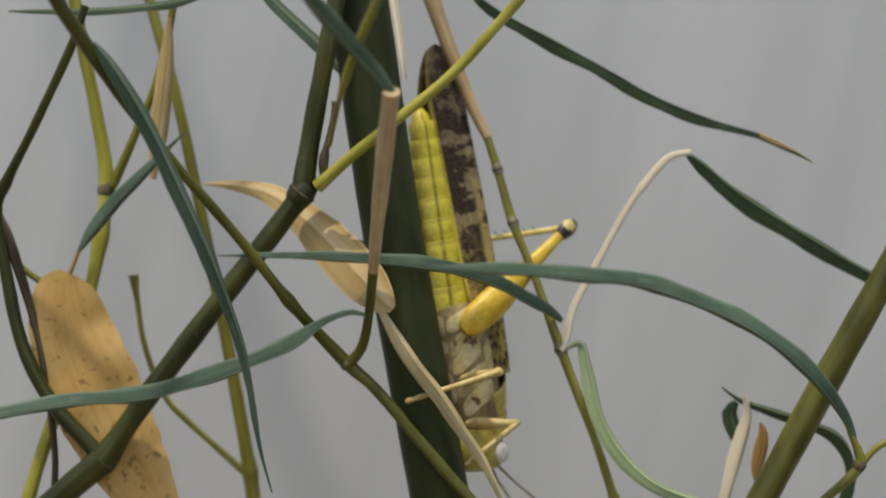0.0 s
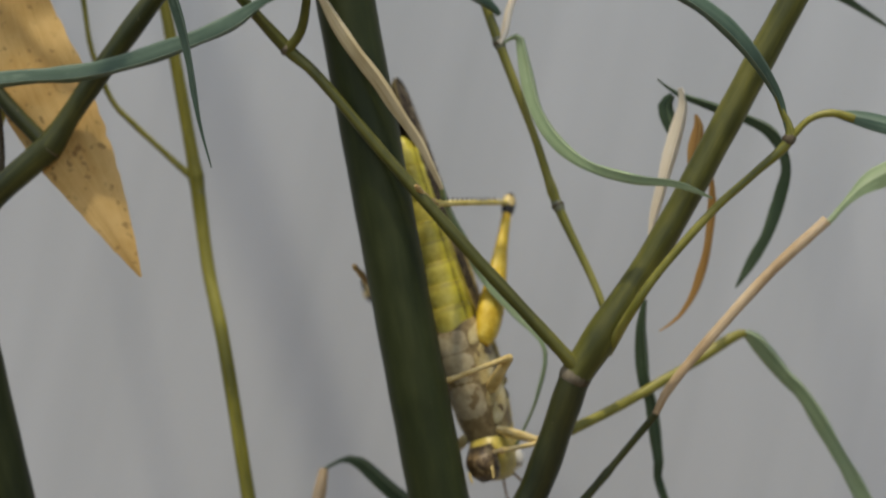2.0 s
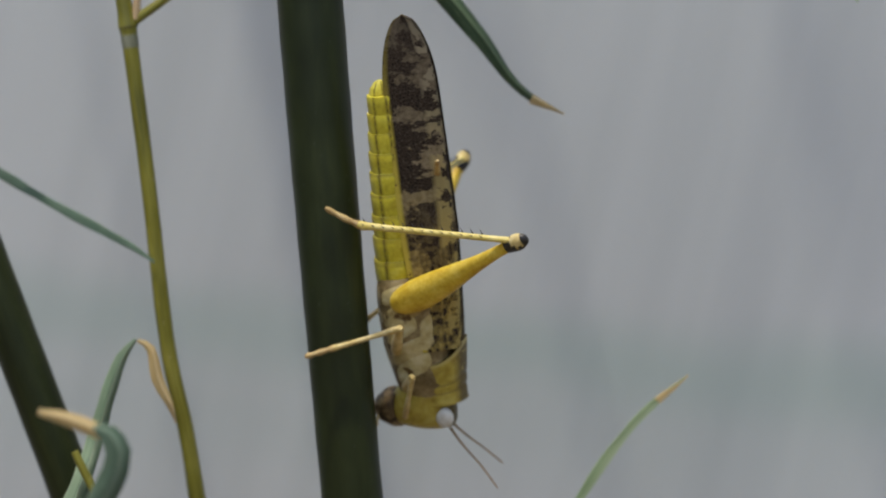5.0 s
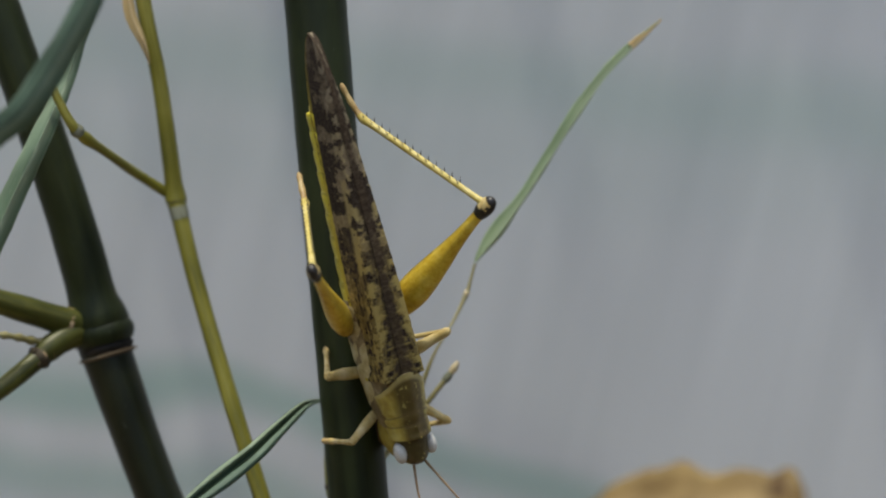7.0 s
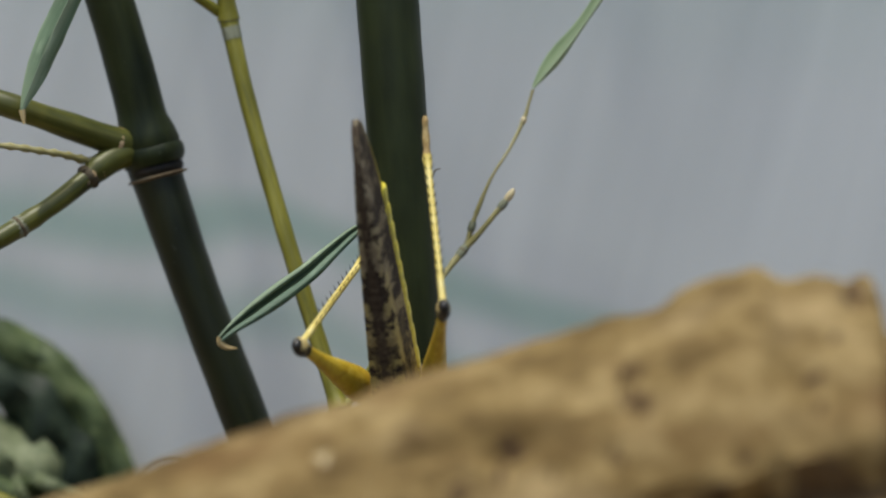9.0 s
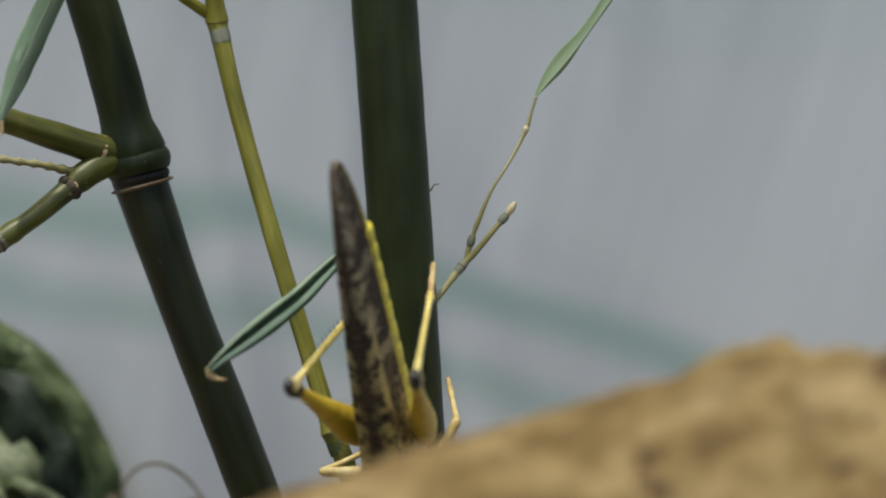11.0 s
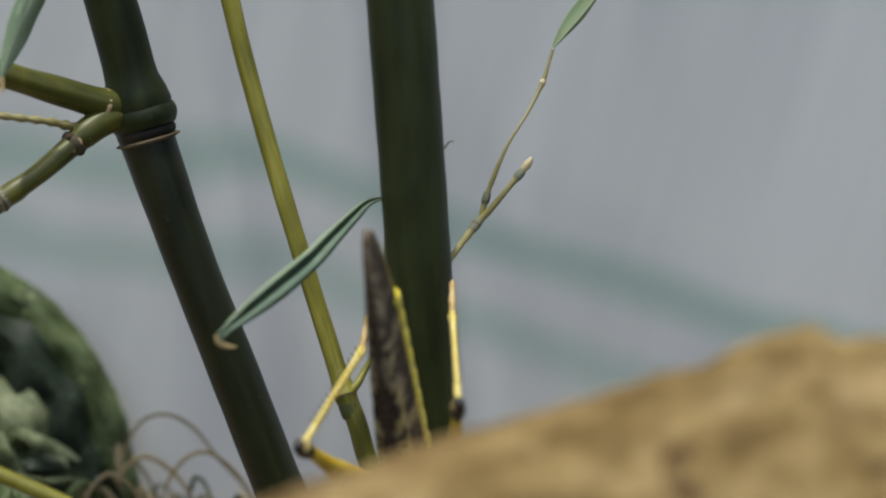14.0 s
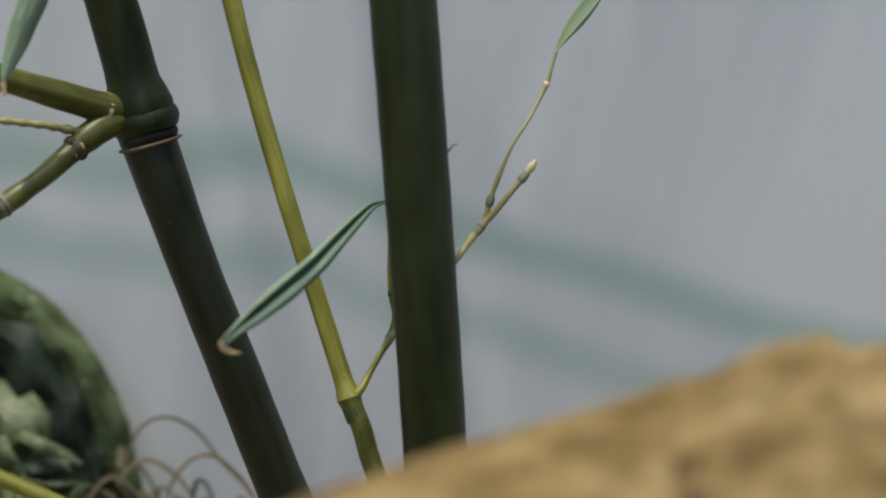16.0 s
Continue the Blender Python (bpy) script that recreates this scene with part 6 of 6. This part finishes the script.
        for f in bm.faces:
            c = f.calc_center_median() / MM
            f.material_index = int(23.7 + 0.3 * math.sin(c.z * 3) < c.x < 25.3 and c.z < 0.75)
        kn = part("knee", bm, L_BLACK, th, "black knee joint with a cream band")
        kn.data.materials.append(L_CREAM)
        bm = limb([(0, 0, 0, 1.0, 1.1), (1.0, 0, 0, 1.15, 1.2), (3, 0, 0, 1.0, 1.0), (13, 0, 0, 1.0, 1.0), (22, 0, 0, 1.1, 1.1), (24.2, 0, 0, 1.5, 1.4), (25.6, 0, 0.5, 0.9, 0.9), (27.0, 0, 1.2, 1.15, 0.9), (28.2, 0, 1.9, 0.8, 0.7), (29.2, 0, 2.5, 1.0, 0.9), (29.8, 0, 2.9, 0.4, 0.4)], 10, 0.6)
        for f in bm.faces:
            f.material_index = 2 if f.calc_center_median().x > 24.6 * MM else 0
        spine_rows(bm, 5.5, 23.8, 13, 0.55, 0.7, 1)
        sh = part("hind_shin", bm, L_SHINY, th, "pale spiny shin and foot")
        sh.data.materials.append(L_BLACK)
        sh.data.materials.append(L_OCHRE_BROWN)
        legs[sd] = (th, sh)
    t.scale = (SIZE, SIZE, SIZE)
    return t, legs


LOCUST, HIND = build_locust()


# seconds; middle of the body in mm; the way the head points; the side of the cane that its back faces, in degrees
BODY = [
    (0, (8.0, 2.7, -16.2), (0.152, -0.021, -0.988), 38),
    (0.5, (6.6, 4.7, -23.8), (0.214, -0.028, -0.976), 54),
    (1, (7.7, 5.6, -38.4), (0.217, -0.029, -0.976), 62),
    (1.5, (12.9, 5.6, -53.1), (0.165, -0.031, -0.986), 64),
    (2, (16.7, 5.9, -69.2), (0.275, -0.034, -0.961), 68),
    (2.5, (17.9, 6.5, -87.2), (0.182, -0.034, -0.983), 78),
    (2.8, (18.0, 6.6, -99.0), (0.153, -0.034, -0.988), 82),
    (3, (15.3, 6.7, -107.7), (0.210, -0.034, -0.977), 96),
    (3.2, (17.6, 6.8, -110.4), (0.146, -0.036, -0.989), 86),
    (3.5, (23.4, 5.0, -117.6), (0.180, -0.029, -0.983), 56),
    (4, (27.3, 2.0, -134.7), (0.262, -0.015, -0.965), 42),
    (4.5, (32.6, -2.6, -155.4), (0.107, 0.254, -0.961), 8),
    (5, (34.9, -4.7, -170.8), (0.099, 0.268, -0.958), -4),
    (5.2, (36.9, -6.1, -179.2), (0.098, 0.233, -0.967), -10),
    (7.3, (29.7, -19.2, -237.4), (0.190, 0.188, -0.964), -74),
    (7.5, (28.9, -20.5, -239.8), (0.146, 0.213, -0.966), -78),
    (8, (30.6, -27.2, -252.3), (0.117, 0.443, -0.889), -86),
    (8.5, (27.9, -27.9, -262.6), (0.103, 0.422, -0.901), -89),
    (9, (28.2, -25.0, -272.0), (0.111, 0.327, -0.938), -95),
    (11.5, (27.1, -24.8, -274.1), (0.143, 0.328, -0.934), -101),
    (12.5, (27.3, -24.8, -274.3), (0.138, 0.329, -0.934), -101),
    (13, (27.7, -24.7, -274.5), (0.133, 0.331, -0.934), -100),
    (13.5, (27.1, -24.9, -278.9), (0.129, 0.325, -0.937), -100),
    (14, (28.7, -24.1, -288.4), (0.117, 0.292, -0.949), -97),
    (14.5, (31.4, -22.0, -299.1), (0.088, 0.237, -0.967), -94),
    (15, (29.8, -19.9, -312.2), (0.101, 0.179, -0.979), -93),
    (15.2, (31.9, -18.9, -317.3), (0.103, 0.152, -0.983), -92),
    (15.5, (33.0, -18.9, -326.0), (0.095, 0.150, -0.984), -92),
    (16, (32.3, -19.0, -327.4), (0.091, 0.149, -0.985), -92),
]
# seconds; the way each hind thigh and shin point, in the body's own axes
RIGHT_LEG = [
    (0, (-0.508, -0.139, 0.850), (-0.009, 0.621, -0.784)),
    (0.5, (-0.603, -0.075, 0.794), (-0.398, 0.214, -0.892)),
    (1, (-0.803, -0.242, 0.544), (-0.332, 0.158, -0.930)),
    (1.5, (-0.722, -0.306, 0.620), (0.384, 0.329, -0.863)),
    (2, (-0.809, -0.234, 0.540), (-0.125, 0.157, -0.980)),
    (2.5, (-0.793, -0.155, 0.589), (0.023, 0.249, -0.968)),
    (2.8, (-0.728, -0.160, 0.666), (-0.102, 0.288, -0.952)),
    (3, (-0.742, -0.321, 0.588), (-0.132, 0.151, -0.980)),
    (3.2, (-0.339, -0.160, 0.927), (-0.220, 0.030, -0.975)),
    (3.5, (-0.646, 0.032, 0.763), (0.020, 0.811, 0.584)),
    (4, (-0.637, -0.745, 0.201), (-0.284, 0.928, 0.242)),
    (4.5, (-0.589, -0.106, 0.801), (0.241, -0.273, -0.931)),
    (5, (-0.463, -0.300, 0.834), (-0.150, 0.099, -0.984)),
    (5.2, (-0.498, -0.458, 0.736), (-0.531, -0.538, -0.654)),
    (7.3, (-0.543, -0.335, 0.770), (-0.207, 0.398, -0.894)),
    (7.5, (-0.510, -0.342, 0.789), (-0.314, 0.389, -0.866)),
    (8, (-0.721, -0.244, 0.649), (-0.205, 0.304, -0.930)),
    (8.5, (-0.658, -0.192, 0.729), (0.085, 0.266, -0.960)),
    (9, (-0.666, -0.220, 0.713), (-0.102, 0.248, -0.963)),
    (11.5, (-0.714, -0.105, 0.693), (0.086, 0.095, -0.992)),
    (12.5, (-0.714, -0.096, 0.694), (0.089, 0.092, -0.992)),
    (13, (-0.716, -0.107, 0.690), (0.105, 0.076, -0.992)),
    (13.5, (-0.708, -0.108, 0.698), (0.204, -0.014, -0.979)),
    (14, (-0.745, -0.240, 0.623), (-0.031, 0.165, -0.986)),
    (14.5, (-0.957, -0.139, 0.255), (0.167, 0.129, -0.977)),
]
LEFT_LEG = [
    (0, (-0.497, 0.558, 0.664), (-0.030, -0.435, -0.900)),
    (0.5, (-0.511, 0.513, 0.689), (-0.020, -0.438, -0.899)),
    (1, (-0.517, 0.496, 0.697), (-0.010, -0.447, -0.894)),
    (1.5, (-0.490, 0.594, 0.639), (-0.050, -0.431, -0.901)),
    (2, (-0.459, 0.617, 0.639), (-0.110, -0.400, -0.910)),
    (2.5, (-0.416, 0.618, 0.667), (-0.130, -0.380, -0.916)),
    (2.8, (-0.729, 0.440, 0.524), (-0.030, -0.372, -0.928)),
    (3, (-0.827, 0.333, -0.453), (-0.193, -0.269, -0.943)),
    (3.2, (-0.884, 0.209, 0.418), (-0.541, -0.151, -0.827)),
    (3.5, (-0.519, 0.479, 0.708), (0.000, -0.449, -0.894)),
    (4, (-0.447, 0.513, 0.733), (-0.080, -0.432, -0.898)),
    (4.5, (-0.443, 0.703, 0.556), (-0.009, -0.411, -0.912)),
    (5, (-0.574, 0.738, 0.354), (-0.217, -0.975, -0.036)),
    (5.2, (-0.513, 0.747, 0.423), (-0.228, -0.967, -0.111)),
    (7.3, (-0.618, 0.294, 0.729), (-0.781, -0.248, -0.572)),
    (7.5, (-0.648, 0.187, 0.738), (-0.948, -0.167, -0.272)),
    (8, (-0.676, 0.317, 0.665), (0.141, -0.341, -0.929)),
    (8.5, (-0.660, 0.318, 0.681), (-0.290, -0.209, -0.934)),
    (9, (-0.785, 0.224, 0.578), (-0.640, -0.101, -0.761)),
    (11.5, (-0.718, 0.175, 0.673), (0.095, -0.111, -0.989)),
    (12.5, (-0.731, 0.146, 0.667), (0.105, -0.082, -0.991)),
    (13, (-0.742, 0.134, 0.656), (0.115, -0.072, -0.991)),
    (13.5, (-0.790, 0.244, 0.562), (0.105, -0.201, -0.974)),
    (14, (-0.867, 0.220, 0.447), (-0.022, -0.160, -0.987)),
    (14.5, (-0.941, 0.154, 0.302), (0.231, -0.140, -0.963)),
]
# the same for the small legs: front and middle, right and left
FRONT_RIGHT = [
    (0, (0.12, -0.83, 0.54), (0.48, 0.41, -0.78)),
    (0.5, (0.41, -0.87, 0.28), (0.47, 0.57, -0.68)),
    (1, (0.34, -0.88, 0.34), (0.43, 0.56, -0.71)),
    (1.5, (0.41, -0.87, 0.28), (0.08, 0.68, -0.73)),
    (2, (0.51, -0.82, 0.24), (-0.11, 0.78, -0.62)),
    (2.5, (0.66, -0.75, 0.06), (0.08, 0.84, -0.54)),
    (2.8, (0.42, -0.87, 0.27), (0.47, 0.62, -0.62)),
    (3, (0.49, -0.84, 0.22), (0.45, 0.71, -0.54)),
    (3.2, (0.39, -0.88, 0.29), (0.52, 0.59, -0.62)),
    (3.5, (0.88, -0.45, 0.17), (0.94, 0.21, -0.29)),
    (4, (0.95, -0.27, 0.19), (0.70, 0.29, -0.65)),
    (4.5, (0.89, -0.41, 0.19), (0.60, 0.28, -0.74)),
    (5, (-0.57, -0.76, 0.31), (0.86, 0.43, -0.28)),
    (5.2, (0.71, -0.47, -0.53), (0.08, -0.75, -0.65)),
    (7.3, (0.23, -0.78, 0.58), (0.37, 0.05, -0.93)),
    (7.5, (0.24, -0.86, 0.45), (0.56, 0.28, -0.78)),
    (8, (0.17, -0.87, 0.46), (0.74, 0.18, -0.65)),
    (8.5, (0.39, -0.87, 0.29), (0.48, 0.51, -0.71)),
    (9, (0.34, -0.86, 0.39), (0.29, 0.43, -0.86)),
    (11.5, (0.27, -0.86, 0.43), (0.49, 0.33, -0.81)),
    (12.5, (0.28, -0.87, 0.40), (0.56, 0.34, -0.75)),
    (13, (0.30, -0.88, 0.37), (0.65, 0.35, -0.68)),
    (13.5, (0.35, -0.87, 0.36), (0.39, 0.44, -0.81)),
    (14, (0.37, -0.86, 0.35), (0.26, 0.46, -0.85)),
    (14.5, (0.30, -0.87, 0.39), (0.46, 0.44, -0.77)),
    (15, (0.45, -0.86, 0.25), (0.38, 0.66, -0.64)),
    (15.2, (0.25, -0.87, 0.41), (0.49, 0.47, -0.74)),
    (15.5, (0.22, -0.85, 0.47), (0.48, 0.36, -0.80)),
    (16, (0.26, -0.86, 0.44), (0.41, 0.45, -0.79)),
]
FRONT_LEFT = [
    (0, (0.11, 0.84, 0.53), (0.45, -0.47, -0.76)),
    (0.5, (0.23, 0.70, 0.68), (0.10, -0.26, -0.96)),
    (1, (0.17, 0.74, 0.65), (0.24, -0.30, -0.92)),
    (1.5, (0.25, 0.84, 0.48), (0.46, -0.23, -0.86)),
    (2, (0.37, 0.82, 0.43), (0.28, 0.18, -0.94)),
    (2.5, (0.29, 0.71, 0.64), (0.21, 0.10, -0.97)),
    (2.8, (0.16, 0.70, 0.70), (0.23, -0.21, -0.95)),
    (3, (0.17, 0.58, 0.80), (0.17, -0.05, -0.98)),
    (3.2, (0.13, 0.69, 0.71), (0.24, -0.24, -0.94)),
    (3.5, (0.12, 0.81, 0.58), (0.37, -0.43, -0.82)),
    (4, (0.36, 0.86, 0.37), (0.37, -0.30, -0.88)),
    (4.5, (0.84, 0.27, -0.46), (-0.14, -0.86, -0.48)),
    (5, (0.80, 0.24, -0.55), (-0.36, -0.87, -0.33)),
    (5.2, (0.71, 0.36, -0.60), (-0.33, -0.86, -0.40)),
    (7.3, (0.55, 0.82, 0.15), (0.18, -0.77, -0.61)),
    (7.5, (-0.59, 0.80, -0.05), (0.34, -0.34, -0.88)),
    (8, (0.43, 0.86, 0.26), (0.26, -0.70, -0.66)),
    (8.5, (0.36, 0.88, 0.32), (0.58, -0.41, -0.71)),
    (9, (0.45, 0.86, 0.25), (0.64, -0.47, -0.61)),
    (11.5, (0.42, 0.87, 0.27), (0.49, -0.58, -0.65)),
    (12.5, (0.39, 0.87, 0.29), (0.43, -0.58, -0.69)),
    (13, (0.37, 0.87, 0.32), (0.34, -0.58, -0.74)),
    (13.5, (0.41, 0.87, 0.27), (0.57, -0.47, -0.67)),
    (14, (0.46, 0.86, 0.24), (0.63, -0.45, -0.64)),
    (14.5, (0.34, 0.88, 0.34), (0.47, -0.49, -0.73)),
    (15, (0.23, 0.84, 0.50), (0.49, -0.22, -0.84)),
    (15.2, (0.24, 0.86, 0.45), (0.45, -0.45, -0.77)),
    (15.5, (0.31, 0.88, 0.37), (0.41, -0.55, -0.73)),
    (16, (0.29, 0.88, 0.38), (0.48, -0.47, -0.74)),
]
MIDDLE_RIGHT = [
    (0, (-0.12, -0.99, 0.05), (0.15, 0.59, -0.79)),
    (0.5, (0.10, -0.95, -0.29), (0.49, 0.82, -0.30)),
    (1, (0.18, -0.48, 0.86), (-0.42, 0.25, -0.87)),
    (1.5, (-0.18, -0.70, 0.69), (-0.02, 0.56, -0.83)),
    (2, (-0.52, -0.72, -0.47), (0.09, 0.98, -0.16)),
    (2.5, (-0.59, -0.65, 0.49), (-0.05, 0.71, -0.70)),
    (2.8, (-0.18, -0.72, 0.67), (-0.33, 0.55, -0.77)),
    (3, (0.04, -0.64, 0.77), (-0.44, 0.39, -0.81)),
    (3.2, (0.16, -0.51, 0.85), (-0.46, 0.23, -0.86)),
    (3.5, (-0.14, -0.83, 0.53), (0.40, 0.74, -0.54)),
    (4, (-0.33, -0.51, 0.79), (0.22, 0.50, -0.84)),
    (4.5, (-0.66, -0.44, 0.61), (0.02, -0.01, -1.00)),
    (5, (-0.71, -0.66, 0.26), (0.12, -0.27, -0.95)),
    (5.2, (-0.35, -0.81, 0.47), (0.17, -0.37, -0.91)),
    (7.3, (-0.27, -0.76, 0.59), (-0.15, 0.39, -0.91)),
    (7.5, (-0.80, -0.54, -0.26), (0.36, 0.58, -0.73)),
    (8, (-0.28, -0.95, 0.13), (0.14, 0.46, -0.88)),
    (8.5, (-0.66, -0.68, -0.31), (0.65, 0.49, -0.58)),
    (9, (-0.16, -0.97, 0.20), (0.23, 0.56, -0.80)),
    (11.5, (-0.25, -0.93, 0.27), (0.16, 0.46, -0.87)),
    (12.5, (-0.28, -0.92, 0.26), (0.13, 0.45, -0.88)),
    (13, (-0.29, -0.92, 0.27), (0.12, 0.45, -0.89)),
    (13.5, (-0.17, -0.97, 0.19), (0.22, 0.55, -0.80)),
    (14, (-0.21, -0.96, 0.20), (0.20, 0.57, -0.80)),
    (14.5, (-0.34, -0.85, 0.40), (0.03, 0.47, -0.88)),
    (15, (-0.48, -0.82, 0.31), (0.12, 0.66, -0.74)),
    (15.2, (-0.29, -0.77, 0.57), (-0.03, 0.52, -0.85)),
    (15.5, (-0.26, -0.76, 0.60), (-0.03, 0.48, -0.88)),
    (16, (-0.31, -0.79, 0.53), (0.04, 0.55, -0.83)),
]
MIDDLE_LEFT = [
    (0, (0.31, 0.31, 0.90), (-0.43, -0.17, -0.89)),
    (0.5, (0.19, 0.26, 0.95), (-0.29, -0.10, -0.95)),
    (1, (0.19, 0.50, 0.85), (-0.44, -0.27, -0.85)),
    (1.5, (-0.08, 0.66, 0.75), (-0.44, -0.22, -0.87)),
    (2, (-0.14, 0.66, 0.74), (-0.39, -0.01, -0.92)),
    (2.5, (-0.04, 0.40, 0.91), (-0.20, 0.14, -0.97)),
    (2.8, (-0.50, 0.85, -0.13), (-0.04, -0.34, -0.94)),
    (3, (0.14, 0.24, 0.96), (-0.23, -0.07, -0.97)),
    (3.2, (0.23, 0.33, 0.92), (-0.35, -0.18, -0.92)),
    (3.5, (0.33, 0.55, 0.77), (-0.55, -0.40, -0.73)),
    (4, (0.05, 0.66, 0.75), (-0.52, -0.39, -0.76)),
    (4.5, (-0.59, 0.69, 0.41), (-0.05, -0.67, -0.74)),
    (5, (-0.74, 0.63, 0.23), (0.24, -0.73, -0.64)),
    (5.2, (-0.72, 0.69, 0.04), (0.27, -0.74, -0.61)),
    (7.3, (-0.28, 0.80, 0.52), (0.09, -0.54, -0.84)),
    (7.5, (-0.80, 0.59, -0.11), (0.63, -0.16, -0.76)),
    (8, (-0.10, 0.99, -0.03), (0.22, -0.70, -0.68)),
    (8.5, (-0.66, 0.63, -0.40), (-0.53, -0.19, -0.83)),
    (9, (-0.39, 0.91, 0.10), (0.11, -0.54, -0.83)),
    (11.5, (-0.75, 0.38, -0.54), (0.02, -0.26, -0.97)),
    (12.5, (-0.75, 0.37, -0.54), (0.01, -0.26, -0.97)),
    (13, (-0.29, 0.96, 0.08), (0.20, -0.65, -0.73)),
    (13.5, (-0.39, 0.92, 0.08), (0.12, -0.55, -0.82)),
    (14, (-0.37, 0.91, 0.17), (0.10, -0.53, -0.84)),
    (14.5, (-0.28, 0.89, 0.36), (0.16, -0.55, -0.82)),
    (15, (-0.20, 0.69, 0.69), (0.02, -0.20, -0.98)),
    (15.2, (-0.17, 0.65, 0.74), (-0.05, -0.29, -0.96)),
    (15.5, (-0.19, 0.70, 0.69), (-0.06, -0.34, -0.94)),
    (16, (-0.18, 0.69, 0.70), (-0.09, -0.28, -0.96)),
]


def body_pose(at_, ahead, turn):
    f = Vector(ahead).normalized()
    d = Vector((math.cos(radians(turn)), math.sin(radians(turn)), 0))
    up = (d - d.dot(f) * f).normalized()
    left = up.cross(f)
    m = Matrix((f, left, up)).transposed().to_4x4()
    m.translation = Vector(at_) * MM
    return m


def aim(way, up):
    """A turn that lays x along way, with z as near up as may be."""
    f = Vector(way).normalized()
    u = (Vector(up) - Vector(up).dot(f) * f)
    u = u.normalized() if u.length > 1e-4 else Vector((0, 1, 0))
    return Matrix((f, u.cross(f), u)).transposed()


def leg_rows(rows, hip, length):
    first, last = rows[0], rows[-1]
    rows = ([(0.0, *first[1:])] if first[0] > 0 else []) + rows + ([(16.0, *last[1:])] if last[0] < 16 else [])
    thigh, shin = [], []
    for t, a, b in rows:
        r = aim(a, (1.0, 0.0, 0.4))
        m = r.to_4x4()
        m.translation = Vector(hip) * MM
        thigh.append((t, m))
        q = aim(r.inverted() @ Vector(b).normalized(), (1, 0, 0)).to_4x4()
        q.translation = Vector((length, 0, 0)) * MM
        shin.append((t, q))
    return thigh, shin


def motions():
    walk(LOCUST, [(t, body_pose(at_, ahead, turn)) for t, at_, ahead, turn in BODY])
    for sd, rows in ((-1, RIGHT_LEG), (1, LEFT_LEG)):
        thigh, shin = leg_rows(rows, HIP[sd], THIGH - 0.4)
        walk(HIND[sd][0], thigh)
        walk(HIND[sd][1], shin)
    for (kind, sd), rows in ((("f", -1), FRONT_RIGHT), (("f", 1), FRONT_LEFT), (("m", -1), MIDDLE_RIGHT), (("m", 1), MIDDLE_LEFT)):
        x, y, z = SMALL_HIP[kind]
        thigh, shin = leg_rows(rows, (x, sd * y, z), SMALL_THIGH[kind])
        walk(SMALL[(kind, sd)][0], thigh)
        walk(SMALL[(kind, sd)][1], shin)


motions()
